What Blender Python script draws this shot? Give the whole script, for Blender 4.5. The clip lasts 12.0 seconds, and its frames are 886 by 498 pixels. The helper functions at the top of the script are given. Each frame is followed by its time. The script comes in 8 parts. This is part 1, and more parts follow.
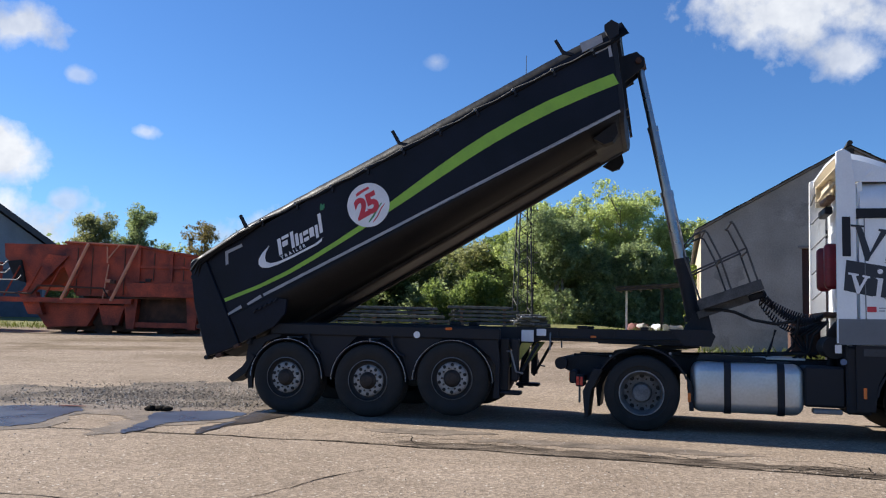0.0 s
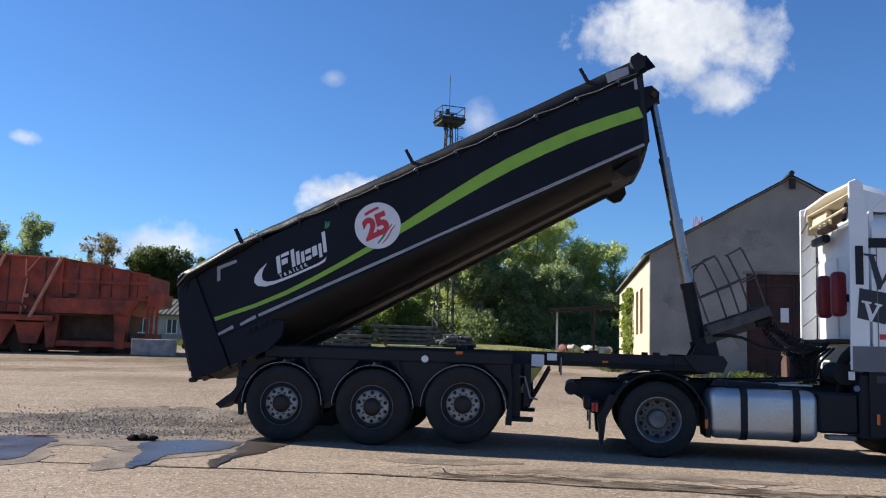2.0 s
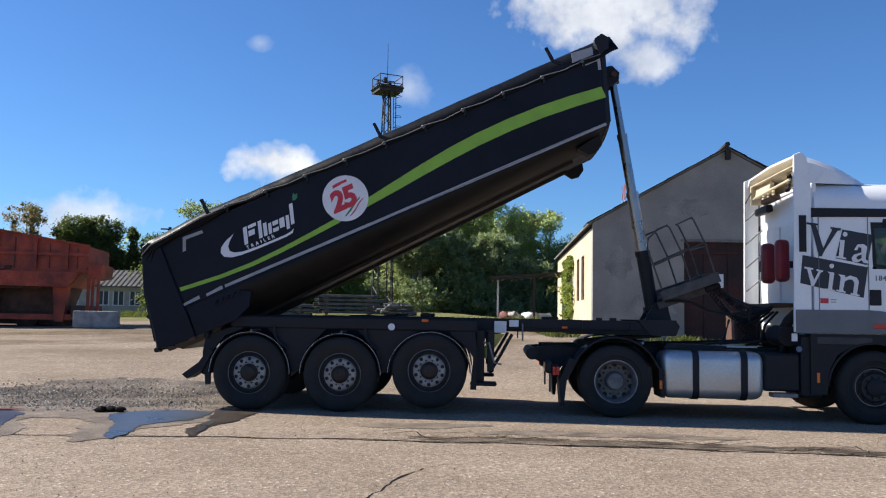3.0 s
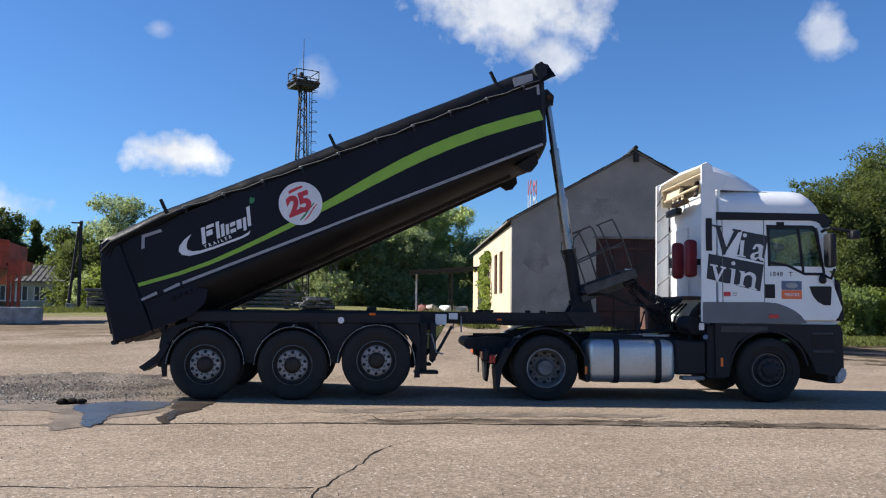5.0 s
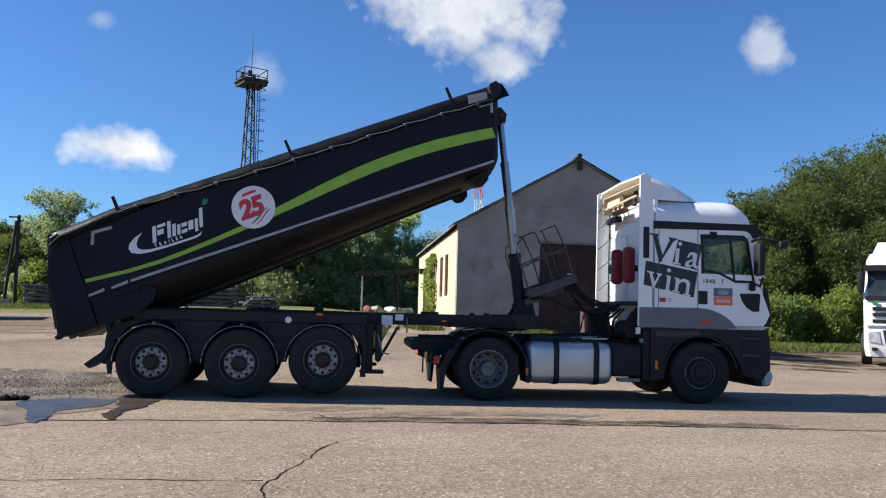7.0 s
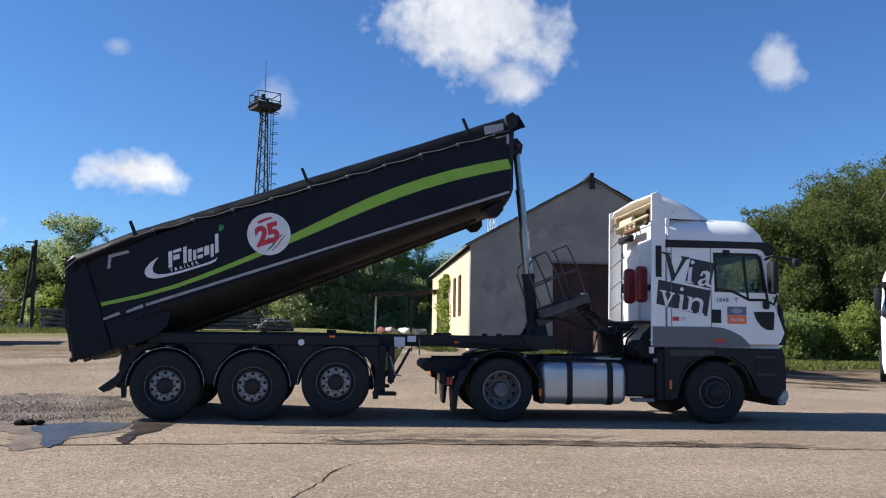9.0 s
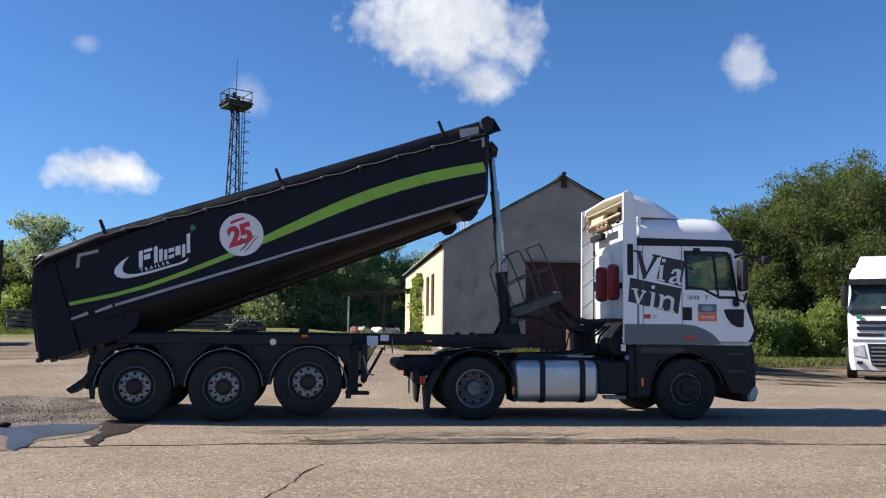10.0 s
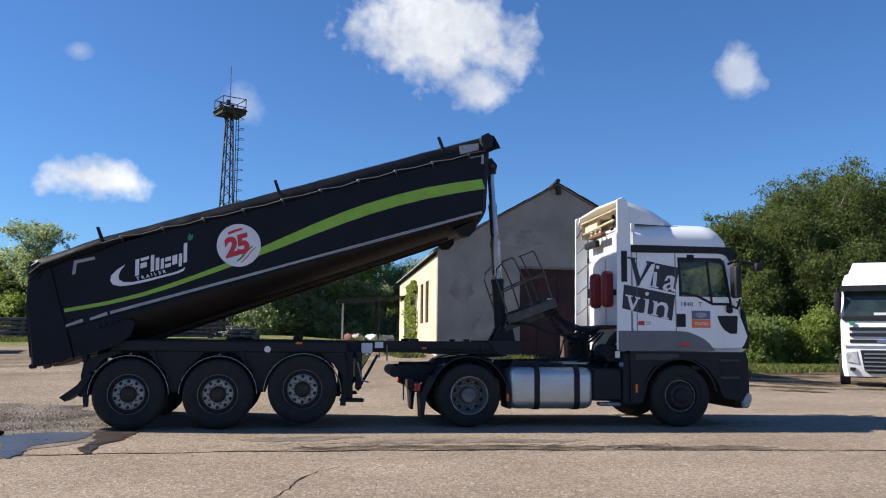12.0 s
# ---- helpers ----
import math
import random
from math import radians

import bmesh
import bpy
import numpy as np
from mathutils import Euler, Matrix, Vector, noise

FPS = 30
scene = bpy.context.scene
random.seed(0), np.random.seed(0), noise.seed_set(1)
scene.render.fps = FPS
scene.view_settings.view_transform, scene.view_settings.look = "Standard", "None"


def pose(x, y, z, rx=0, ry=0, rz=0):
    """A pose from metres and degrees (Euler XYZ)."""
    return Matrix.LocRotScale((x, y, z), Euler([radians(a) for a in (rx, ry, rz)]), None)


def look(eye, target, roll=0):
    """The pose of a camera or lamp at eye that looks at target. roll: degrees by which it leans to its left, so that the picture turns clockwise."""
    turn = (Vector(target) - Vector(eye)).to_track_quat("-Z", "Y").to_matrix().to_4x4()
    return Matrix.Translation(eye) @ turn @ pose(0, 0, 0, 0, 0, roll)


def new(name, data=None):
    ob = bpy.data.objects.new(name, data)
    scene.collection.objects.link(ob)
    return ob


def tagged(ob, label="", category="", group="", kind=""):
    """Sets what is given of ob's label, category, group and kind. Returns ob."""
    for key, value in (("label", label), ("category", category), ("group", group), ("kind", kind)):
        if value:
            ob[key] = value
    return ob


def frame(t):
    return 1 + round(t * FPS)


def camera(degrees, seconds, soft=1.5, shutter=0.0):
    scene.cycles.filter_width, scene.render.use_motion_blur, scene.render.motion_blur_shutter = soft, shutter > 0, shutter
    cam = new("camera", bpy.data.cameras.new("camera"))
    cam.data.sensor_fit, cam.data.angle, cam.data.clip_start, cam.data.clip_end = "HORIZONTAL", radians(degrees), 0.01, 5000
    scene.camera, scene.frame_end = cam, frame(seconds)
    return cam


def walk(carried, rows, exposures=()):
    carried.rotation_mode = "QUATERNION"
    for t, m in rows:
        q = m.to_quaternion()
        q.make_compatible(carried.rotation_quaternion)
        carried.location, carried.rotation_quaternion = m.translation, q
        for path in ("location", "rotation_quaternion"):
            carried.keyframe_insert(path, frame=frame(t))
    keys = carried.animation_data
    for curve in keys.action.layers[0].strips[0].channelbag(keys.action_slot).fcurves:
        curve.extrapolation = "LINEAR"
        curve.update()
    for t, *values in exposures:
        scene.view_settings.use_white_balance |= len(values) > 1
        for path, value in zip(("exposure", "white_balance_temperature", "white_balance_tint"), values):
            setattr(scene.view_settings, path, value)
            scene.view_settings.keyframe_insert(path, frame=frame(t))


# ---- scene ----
cam = camera(55.3, 12.0, 1.15)
PATH = [
    (0, (0.637, 0.468, 1.372), (0.643, 2.46, 1.551), 1.4),
    (0.5, (0.222, 0.647, 1.394), (0.297, 2.637, 1.58), 1.3),
    (1, (-0.212, 0.737, 1.41), (-0.062, 2.717, 1.648), 1.7),
    (1.5, (-0.67, 0.897, 1.401), (-0.457, 2.87, 1.648), 2.0),
    (2, (-1.005, 1.027, 1.406), (-0.751, 2.997, 1.634), 1.8),
    (2.5, (-1.366, 1.027, 1.397), (-1.004, 2.984, 1.591), 0.8),
    (3, (-1.533, 0.851, 1.389), (-1.115, 2.8, 1.547), 1.1),
    (3.2, (-1.581, 0.747, 1.383), (-1.136, 2.691, 1.541), 1.2),
    (4.8, (-2.282, 0.039, 1.403), (-1.667, 1.937, 1.543), 0.3),
    (5, (-2.344, 0.021, 1.39), (-1.712, 1.913, 1.535), 0.7),
    (5.5, (-2.503, -0.063, 1.39), (-1.761, 1.789, 1.533), 0.2),
    (6, (-2.626, -0.138, 1.372), (-1.811, 1.685, 1.488), 0.1),
    (6.5, (-2.542, -0.171, 1.393), (-1.751, 1.661, 1.528), 1.2),
    (7, (-2.473, -0.271, 1.383), (-1.721, 1.576, 1.535), 1.5),
    (9, (-2.447, -0.307, 1.396), (-1.728, 1.549, 1.595), 1.0),
    (9.5, (-2.445, -0.297, 1.395), (-1.692, 1.545, 1.6), 0.9),
    (10, (-2.435, -0.288, 1.389), (-1.657, 1.544, 1.587), 0.7),
    (10.5, (-2.431, -0.304, 1.395), (-1.637, 1.522, 1.588), 0.5),
    (11, (-2.431, -0.308, 1.39), (-1.63, 1.514, 1.589), 0.5),
    (11.5, (-2.441, -0.287, 1.393), (-1.642, 1.535, 1.603), 0.6),
    (12, (-2.448, -0.305, 1.385), (-1.658, 1.52, 1.6), 0.6),
]
EXPOSURES = ((0.0, 0.82), (5.0, 0.82), (9.0, 0.79), (12.0, 0.79))
walk(cam, [(t, look(eye, target, roll)) for t, eye, target, roll in PATH], EXPOSURES)


# ---- sky and sun ----
SUN_TO = Vector((-0.915, 0.404, 0.0)).normalized()
SUN_EL = 38.0


def make_world():
    world = bpy.data.worlds.new("sky")
    scene.world = world
    world.use_nodes = True
    nt = world.node_tree
    nt.nodes.clear()
    out = nt.nodes.new("ShaderNodeOutputWorld")
    bg = nt.nodes.new("ShaderNodeBackground")
    sky = nt.nodes.new("ShaderNodeTexSky")
    sky.sky_type = "NISHITA"
    sky.sun_disc = False
    sky.sun_elevation = radians(SUN_EL)
    sky.sun_rotation = math.atan2(SUN_TO.x, SUN_TO.y)
    sky.air_density, sky.dust_density, sky.ozone_density = 1.0, 0.12, 3.2
    bg.inputs["Strength"].default_value = 0.064
    tc = nt.nodes.new("ShaderNodeTexCoord")
    sep = nt.nodes.new("ShaderNodeSeparateXYZ")
    nt.links.new(tc.outputs["Generated"], sep.inputs[0])

    def m(op, a, b=None, clamp=False):
        n = nt.nodes.new("ShaderNodeMath")
        n.operation, n.use_clamp = op, clamp
        for i, v in enumerate((a, b)):
            if v is None:
                continue
            if isinstance(v, (int, float)):
                n.inputs[i].default_value = v
            else:
                nt.links.new(v, n.inputs[i])
        return n.outputs[0]

    az = m("ARCTAN2", sep.outputs["X"], sep.outputs["Y"])
    el = m("ARCSINE", sep.outputs["Z"])

    def noise_of(scale, detail, rough=0.6):
        n = nt.nodes.new("ShaderNodeTexNoise")
        n.inputs["Scale"].default_value, n.inputs["Detail"].default_value, n.inputs["Roughness"].default_value = scale, detail, rough
        nt.links.new(tc.outputs["Generated"], n.inputs["Vector"])
        return n.outputs["Fac"]

    big, fine = noise_of(11, 3), noise_of(34, 8, 0.62)
    rag = m("ADD", m("MULTIPLY", m("SUBTRACT", big, 0.5), 2.0), m("MULTIPLY", m("SUBTRACT", fine, 0.5), 1.15))
    # azimuth, elevation, half width, half height in degrees, and how dense each cloud is
    clouds = ((23.2, 20.4, 6.5, 3.4, 1.2), (25.6, 17.1, 2.2, 1.6, 0.85), (1.2, 9.8, 3.5, 1.75, 1.2), (43.0, 17.0, 1.8, 1.7, 0.7),
              (9.5, 15.3, 1.15, 1.3, 0.12), (-0.6, 17.6, 0.9, 0.55, 0.1), (-27.2, 17.2, 2.7, 1.6, 0.9), (-23.8, 14.8, 0.9, 0.6, 0.5),
              (-27.8, 9.4, 2.8, 2.0, 1.0), (-19.6, 11.8, 1.1, 0.6, 0.6), (-24.2, 7.0, 1.5, 0.9, 0.6), (-27.5, 5.2, 6.0, 2.8, 1.0),
              (-11.5, 5.6, 5.0, 1.6, 0.7), (60, 24, 6, 3, 0.8), (-70, 25, 8, 4, 0.8), (110, 20, 9, 4, 0.8), (180, 26, 9, 4, 0.8), (-130, 30, 8, 4, 0.6))
    mask = None
    for a, e, ra, re, dense in clouds:
        da = m("MULTIPLY", m("SUBTRACT", az, radians(a)), 1 / radians(ra))
        de = m("MULTIPLY", m("SUBTRACT", el, radians(e)), 1 / radians(re))
        r = m("SQRT", m("ADD", m("MULTIPLY", da, da), m("MULTIPLY", de, de)))
        near = m("MULTIPLY", m("SUBTRACT", 1.0, r), 1.0)
        val = m("MULTIPLY", m("ADD", near, rag) if dense > 0.3 else m("ADD", m("MULTIPLY", near, 0.6), m("MULTIPLY", rag, 0.9)), 1.7 if dense > 0.3 else 1.0, True)
        val = m("MULTIPLY", val, min(1.0, dense) if dense > 0.3 else 0.55, True)
        mask = val if mask is None else m("MAXIMUM", mask, val)
    shade = nt.nodes.new("ShaderNodeMix")
    shade.data_type = "RGBA"
    shade.inputs["A"].default_value = (4.8, 5.3, 6.4, 1)
    shade.inputs["B"].default_value = (9.4, 9.6, 9.9, 1)
    nt.links.new(m("ADD", m("MULTIPLY", m("SUBTRACT", noise_of(9, 5), 0.42), 3.0), 0.25, True), shade.inputs["Factor"])
    mix = nt.nodes.new("ShaderNodeMix")
    mix.data_type = "RGBA"
    nt.links.new(mask, mix.inputs["Factor"])
    blue = nt.nodes.new("ShaderNodeMix")
    blue.data_type, blue.blend_type = "RGBA", "MULTIPLY"
    blue.inputs["Factor"].default_value = 1.0
    blue.inputs["B"].default_value = (0.55, 0.86, 1.25, 1)
    nt.links.new(sky.outputs["Color"], blue.inputs["A"])
    nt.links.new(blue.outputs["Result"], mix.inputs["A"])
    nt.links.new(shade.outputs["Result"], mix.inputs["B"])
    nt.links.new(mix.outputs["Result"], bg.inputs["Color"])
    nt.links.new(bg.outputs[0], out.inputs[0])


make_world()
sun = new("sun", bpy.data.lights.new("sun", "SUN"))
sun.data.energy, sun.data.angle, sun.data.color = 5.0, radians(0.55), (1.0, 0.945, 0.86)
TO = Vector((SUN_TO.x * math.cos(radians(SUN_EL)), SUN_TO.y * math.cos(radians(SUN_EL)), math.sin(radians(SUN_EL))))
sun.matrix_world = look(TO * 60, (0, 0, 0))


# ---- materials ----
def surface(name, col, rough=0.5, metal=0.0, var=0.18, scale=3.0, bump=0.15, grain=60.0, col2=None, spots=0.0, specular=0.5, coat=0.0, rand=0.0):
    """A painted or raw surface: base colour in two scales of variation, uneven gloss and fine relief."""
    mat = bpy.data.materials.new(name)
    mat.use_nodes = True
    nt = mat.node_tree
    p = nt.nodes["Principled BSDF"]
    tc = nt.nodes.new("ShaderNodeTexCoord")
    n1, n2 = nt.nodes.new("ShaderNodeTexNoise"), nt.nodes.new("ShaderNodeTexNoise")
    n1.inputs["Scale"].default_value, n1.inputs["Detail"].default_value = scale, 6
    n2.inputs["Scale"].default_value, n2.inputs["Detail"].default_value = grain, 3
    for n in (n1, n2):
        nt.links.new(tc.outputs["Object"], n.inputs["Vector"])
    ramp = nt.nodes.new("ShaderNodeValToRGB")
    ramp.color_ramp.elements[0].position, ramp.color_ramp.elements[1].position = 0.32, 0.7
    ramp.color_ramp.elements[0].color = (*[c * (1 - var) for c in col], 1)
    ramp.color_ramp.elements[1].color = (*(col2 or [min(1, c * (1 + var)) for c in col]), 1)
    nt.links.new(n1.outputs["Fac"], ramp.inputs[0])
    mixer = nt.nodes.new("ShaderNodeMix")
    mixer.data_type, mixer.blend_type = "RGBA", "MULTIPLY"
    mixer.inputs["Factor"].default_value = 1.0
    nt.links.new(ramp.outputs[0], mixer.inputs["A"])
    fine = nt.nodes.new("ShaderNodeMapRange")
    fine.inputs["From Min"].default_value, fine.inputs["From Max"].default_value = 0.3, 0.7
    fine.inputs["To Min"].default_value, fine.inputs["To Max"].default_value = 1 - var * 0.8 - spots, 1.0 + var * 0.3
    nt.links.new(n2.outputs["Fac"], fine.inputs["Value"])
    grey = nt.nodes.new("ShaderNodeCombineColor")
    src = fine.outputs[0]
    if rand:
        info = nt.nodes.new("ShaderNodeObjectInfo")
        rr = nt.nodes.new("ShaderNodeMapRange")
        rr.inputs["To Min"].default_value, rr.inputs["To Max"].default_value = 1 - rand, 1 + rand
        nt.links.new(info.outputs["Random"], rr.inputs["Value"])
        mul = nt.nodes.new("ShaderNodeMath")
        mul.operation = "MULTIPLY"
        nt.links.new(src, mul.inputs[0])
        nt.links.new(rr.outputs[0], mul.inputs[1])
        src = mul.outputs[0]
    for i in range(3):
        nt.links.new(src, grey.inputs[i])
    nt.links.new(grey.outputs[0], mixer.inputs["B"])
    nt.links.new(mixer.outputs["Result"], p.inputs["Base Color"])
    gloss = nt.nodes.new("ShaderNodeMapRange")
    gloss.inputs["To Min"].default_value, gloss.inputs["To Max"].default_value = max(0.03, rough - 0.15), min(1, rough + 0.15)
    nt.links.new(n1.outputs["Fac"], gloss.inputs["Value"])
    nt.links.new(gloss.outputs[0], p.inputs["Roughness"])
    p.inputs["Metallic"].default_value = metal
    p.inputs["Specular IOR Level"].default_value = specular
    p.inputs["Coat Weight"].default_value = coat
    if bump:
        b = nt.nodes.new("ShaderNodeBump")
        b.inputs["Strength"].default_value, b.inputs["Distance"].default_value = bump, 0.01
        nt.links.new(n2.outputs["Fac"], b.inputs["Height"])
        nt.links.new(b.outputs[0], p.inputs["Normal"])
    return mat


def leafy(name, dark, light, trans=0.25):
    mat = bpy.data.materials.new(name)
    mat.use_nodes = True
    nt = mat.node_tree
    p = nt.nodes["Principled BSDF"]
    geo = nt.nodes.new("ShaderNodeNewGeometry")
    tc = nt.nodes.new("ShaderNodeTexCoord")
    n = nt.nodes.new("ShaderNodeTexNoise")
    n.inputs["Scale"].default_value, n.inputs["Detail"].default_value = 1.3, 3
    nt.links.new(tc.outputs["Object"], n.inputs["Vector"])
    add = nt.nodes.new("ShaderNodeMath")
    add.operation = "MULTIPLY_ADD"
    add.inputs[1].default_value, add.inputs[2].default_value = 0.5, 0.0
    nt.links.new(geo.outputs["Random Per Island"], add.inputs[0])
    add2 = nt.nodes.new("ShaderNodeMath")
    add2.operation = "MULTIPLY_ADD"
    add2.inputs[1].default_value = 0.55
    nt.links.new(n.outputs["Fac"], add2.inputs[0])
    nt.links.new(add.outputs[0], add2.inputs[2])
    ramp = nt.nodes.new("ShaderNodeValToRGB")
    ramp.color_ramp.elements[0].position, ramp.color_ramp.elements[1].position = 0.2, 0.85
    ramp.color_ramp.elements[0].color, ramp.color_ramp.elements[1].color = (*dark, 1), (*light, 1)
    nt.links.new(add2.outputs[0], ramp.inputs[0])
    nt.links.new(ramp.outputs[0], p.inputs["Base Color"])
    p.inputs["Roughness"].default_value = 0.6
    p.inputs["Specular IOR Level"].default_value = 0.25
    tr = nt.nodes.new("ShaderNodeBsdfTranslucent")
    lift = nt.nodes.new("ShaderNodeMix")
    lift.data_type, lift.blend_type = "RGBA", "MULTIPLY"
    lift.inputs["Factor"].default_value = 1.0
    lift.inputs["B"].default_value = (1.7, 1.7, 1.3, 1)
    nt.links.new(ramp.outputs[0], lift.inputs["A"])
    nt.links.new(lift.outputs["Result"], tr.inputs["Color"])
    mx = nt.nodes.new("ShaderNodeMixShader")
    mx.inputs[0].default_value = trans
    nt.links.new(p.outputs[0], mx.inputs[1])
    nt.links.new(tr.outputs[0], mx.inputs[2])
    nt.links.new(mx.outputs[0], nt.nodes["Material Output"].inputs["Surface"])
    return mat


def glassy(name, tint=(0.85, 0.93, 0.9), rough=0.02):
    mat = bpy.data.materials.new(name)
    mat.use_nodes = True
    nt = mat.node_tree
    nt.nodes.remove(nt.nodes["Principled BSDF"])
    tr, gl = nt.nodes.new("ShaderNodeBsdfTransparent"), nt.nodes.new("ShaderNodeBsdfGlossy")
    tr.inputs["Color"].default_value = (*tint, 1)
    gl.inputs["Roughness"].default_value = rough
    lw = nt.nodes.new("ShaderNodeLayerWeight")
    pw = nt.nodes.new("ShaderNodeMath")
    pw.operation = "POWER"
    pw.inputs[1].default_value = 5.0
    nt.links.new(lw.outputs["Facing"], pw.inputs[0])
    fr = nt.nodes.new("ShaderNodeMath")
    fr.operation = "MULTIPLY_ADD"
    fr.inputs[1].default_value, fr.inputs[2].default_value = 0.5, 0.025
    nt.links.new(pw.outputs[0], fr.inputs[0])
    mx = nt.nodes.new("ShaderNodeMixShader")
    nt.links.new(fr.outputs[0], mx.inputs[0])
    nt.links.new(tr.outputs[0], mx.inputs[1])
    nt.links.new(gl.outputs[0], mx.inputs[2])
    nt.links.new(mx.outputs[0], nt.nodes["Material Output"].inputs["Surface"])
    return mat


M_NAVY = surface("navy_paint", (0.0058, 0.0075, 0.0152), 0.5, 0, 0.35, 2.0, 0.06, 40, specular=0.22)
M_PIPE = surface("dusty_dark_paint", (0.0085, 0.0082, 0.0098), 0.65, 0, 0.4, 1.6, 0.1, 50, col2=(0.018, 0.0155, 0.0145), specular=0.25)
M_RAILDUST = surface("dusty_floor_rail", (0.03, 0.025, 0.022), 0.8, 0, 0.4, 2.5, 0.1, 50, specular=0.2)
M_BLACK = surface("black_steel", (0.011, 0.0115, 0.016), 0.6, 0, 0.35, 4, 0.15, 50, specular=0.35)
M_PLASTIC = surface("black_plastic", (0.012, 0.0125, 0.0165), 0.65, 0, 0.25, 5, 0.15, 120, specular=0.35)
M_TARP = surface("black_tarpaulin", (0.003, 0.0032, 0.0042), 0.42, 0, 0.3, 3, 0.3, 14, specular=0.16)
M_RUBBER = surface("tyre_rubber", (0.012, 0.012, 0.0125), 0.85, 0, 0.3, 5, 0.3, 70, col2=(0.024, 0.0225, 0.0215))
M_RIM = surface("dusty_silver_rim", (0.33, 0.325, 0.325), 0.55, 0.1, 0.35, 8, 0.15, 60, col2=(0.43, 0.41, 0.39))
M_DARKRIM = surface("blackened_rim", (0.022, 0.022, 0.024), 0.6, 0.2, 0.3, 8, 0.15, 60)
# near-black that paints the shade inside rim, step and chute openings
M_HOLESHADE = surface("hole_shade_black", (0.01, 0.01, 0.01), 0.8)
M_RUSTHUB = surface("rusty_hub", (0.045, 0.034, 0.029), 0.75, 0.3, 0.4, 12, 0.3, 60)
M_GREYRIM = surface("grey_tractor_rim", (0.15, 0.15, 0.153), 0.55, 0.2, 0.35, 8, 0.15, 60)
M_GREEN = surface("green_film", (0.25, 0.45, 0.04), 0.4, 0, 0.1, 4, 0.03, 40)
M_SILVER = surface("grey_reflective_film", (0.34, 0.34, 0.36), 0.45, 0, 0.15, 6, 0.03, 40)
M_WHITEFILM = surface("white_film", (0.72, 0.72, 0.74), 0.45, 0, 0.06, 5, 0.02, 40)
M_REDFILM = surface("red_film", (0.55, 0.03, 0.05), 0.45, 0, 0.08, 5, 0.02, 40)
M_LEAFFILM = surface("dark_green_film", (0.04, 0.22, 0.09), 0.45, 0, 0.08, 5, 0.02, 40)
M_WHITE = surface("white_truck_paint", (0.78, 0.79, 0.8), 0.35, 0, 0.05, 2, 0.02, 40, coat=0.3)
M_DIRTYWHITE = surface("scuffed_white_plastic", (0.45, 0.46, 0.48), 0.5, 0, 0.25, 9, 0.1, 60)
M_CABGREY = surface("grey_cab_plastic", (0.13, 0.14, 0.155), 0.5, 0, 0.12, 3, 0.05, 80)
M_BEIGE = surface("beige_fibreglass", (0.62, 0.52, 0.36), 0.6, 0, 0.15, 4, 0.15, 40)
M_DECAL = surface("dark_decal", (0.016, 0.019, 0.03), 0.45, 0, 0.15, 4, 0.02, 40)
M_STEP = surface("faded_grey_plastic", (0.045, 0.045, 0.048), 0.7, 0, 0.3, 6, 0.1, 80)
M_ALU = surface("brushed_aluminium", (0.55, 0.55, 0.55), 0.42, 0.8, 0.12, 2, 0.06, 30)
M_CHROME = surface("polished_steel", (0.33, 0.33, 0.345), 0.3, 0.95, 0.15, 3, 0.03, 60)
M_RED = surface("red_tank_paint", (0.2, 0.008, 0.015), 0.45, 0, 0.25, 4, 0.05, 40)
M_PLATFORM = surface("dirty_platform_steel", (0.085, 0.082, 0.08), 0.7, 0.2, 0.35, 6, 0.15, 60)
M_GALV = surface("galvanised_steel", (0.2, 0.205, 0.215), 0.5, 0.4, 0.25, 6, 0.1, 60)
M_ORANGELAMP = surface("orange_lens", (0.75, 0.16, 0.02), 0.3, 0, 0.1, 10, 0, 60)
M_REDLAMP = surface("red_lens", (0.55, 0.03, 0.02), 0.3, 0, 0.1, 10, 0, 60)
M_ORANGESTICK = surface("orange_sticker", (0.8, 0.17, 0.06), 0.45, 0, 0.06, 5, 0.02, 40)
M_BLUESTICK = surface("blue_sticker", (0.09, 0.13, 0.22), 0.45, 0, 0.06, 5, 0.02, 40)
M_ROPE = surface("grey_rope", (0.15, 0.145, 0.135), 0.8, 0, 0.25, 20, 0.2, 80)
M_GLASS = glassy("window_glass", (0.93, 0.97, 0.94))
M_SCREEN = glassy("windscreen_glass", (0.9, 0.95, 0.93))
M_ORANGE = surface("orange_wagon_paint", (0.27, 0.03, 0.014), 0.6, 0, 0.5, 1.5, 0.15, 30, col2=(0.56, 0.085, 0.032), spots=0.06)
M_ORANGE2 = surface("pale_orange_bar", (0.6, 0.25, 0.14), 0.6, 0, 0.2, 3, 0.1, 30)
M_RUST = surface("rusty_steel", (0.09, 0.045, 0.03), 0.8, 0.1, 0.4, 4, 0.3, 40)
M_CONCRETE = surface("pale_concrete", (0.4, 0.39, 0.36), 0.85, 0, 0.15, 2, 0.4, 40)
M_BLOCK = surface("weathered_concrete", (0.26, 0.265, 0.27), 0.9, 0, 0.35, 4, 0.5, 40)
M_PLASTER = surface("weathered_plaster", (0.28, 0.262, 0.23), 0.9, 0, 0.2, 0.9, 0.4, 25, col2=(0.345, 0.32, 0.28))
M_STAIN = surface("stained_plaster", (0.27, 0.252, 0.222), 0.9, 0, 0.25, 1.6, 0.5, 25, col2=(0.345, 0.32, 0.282))
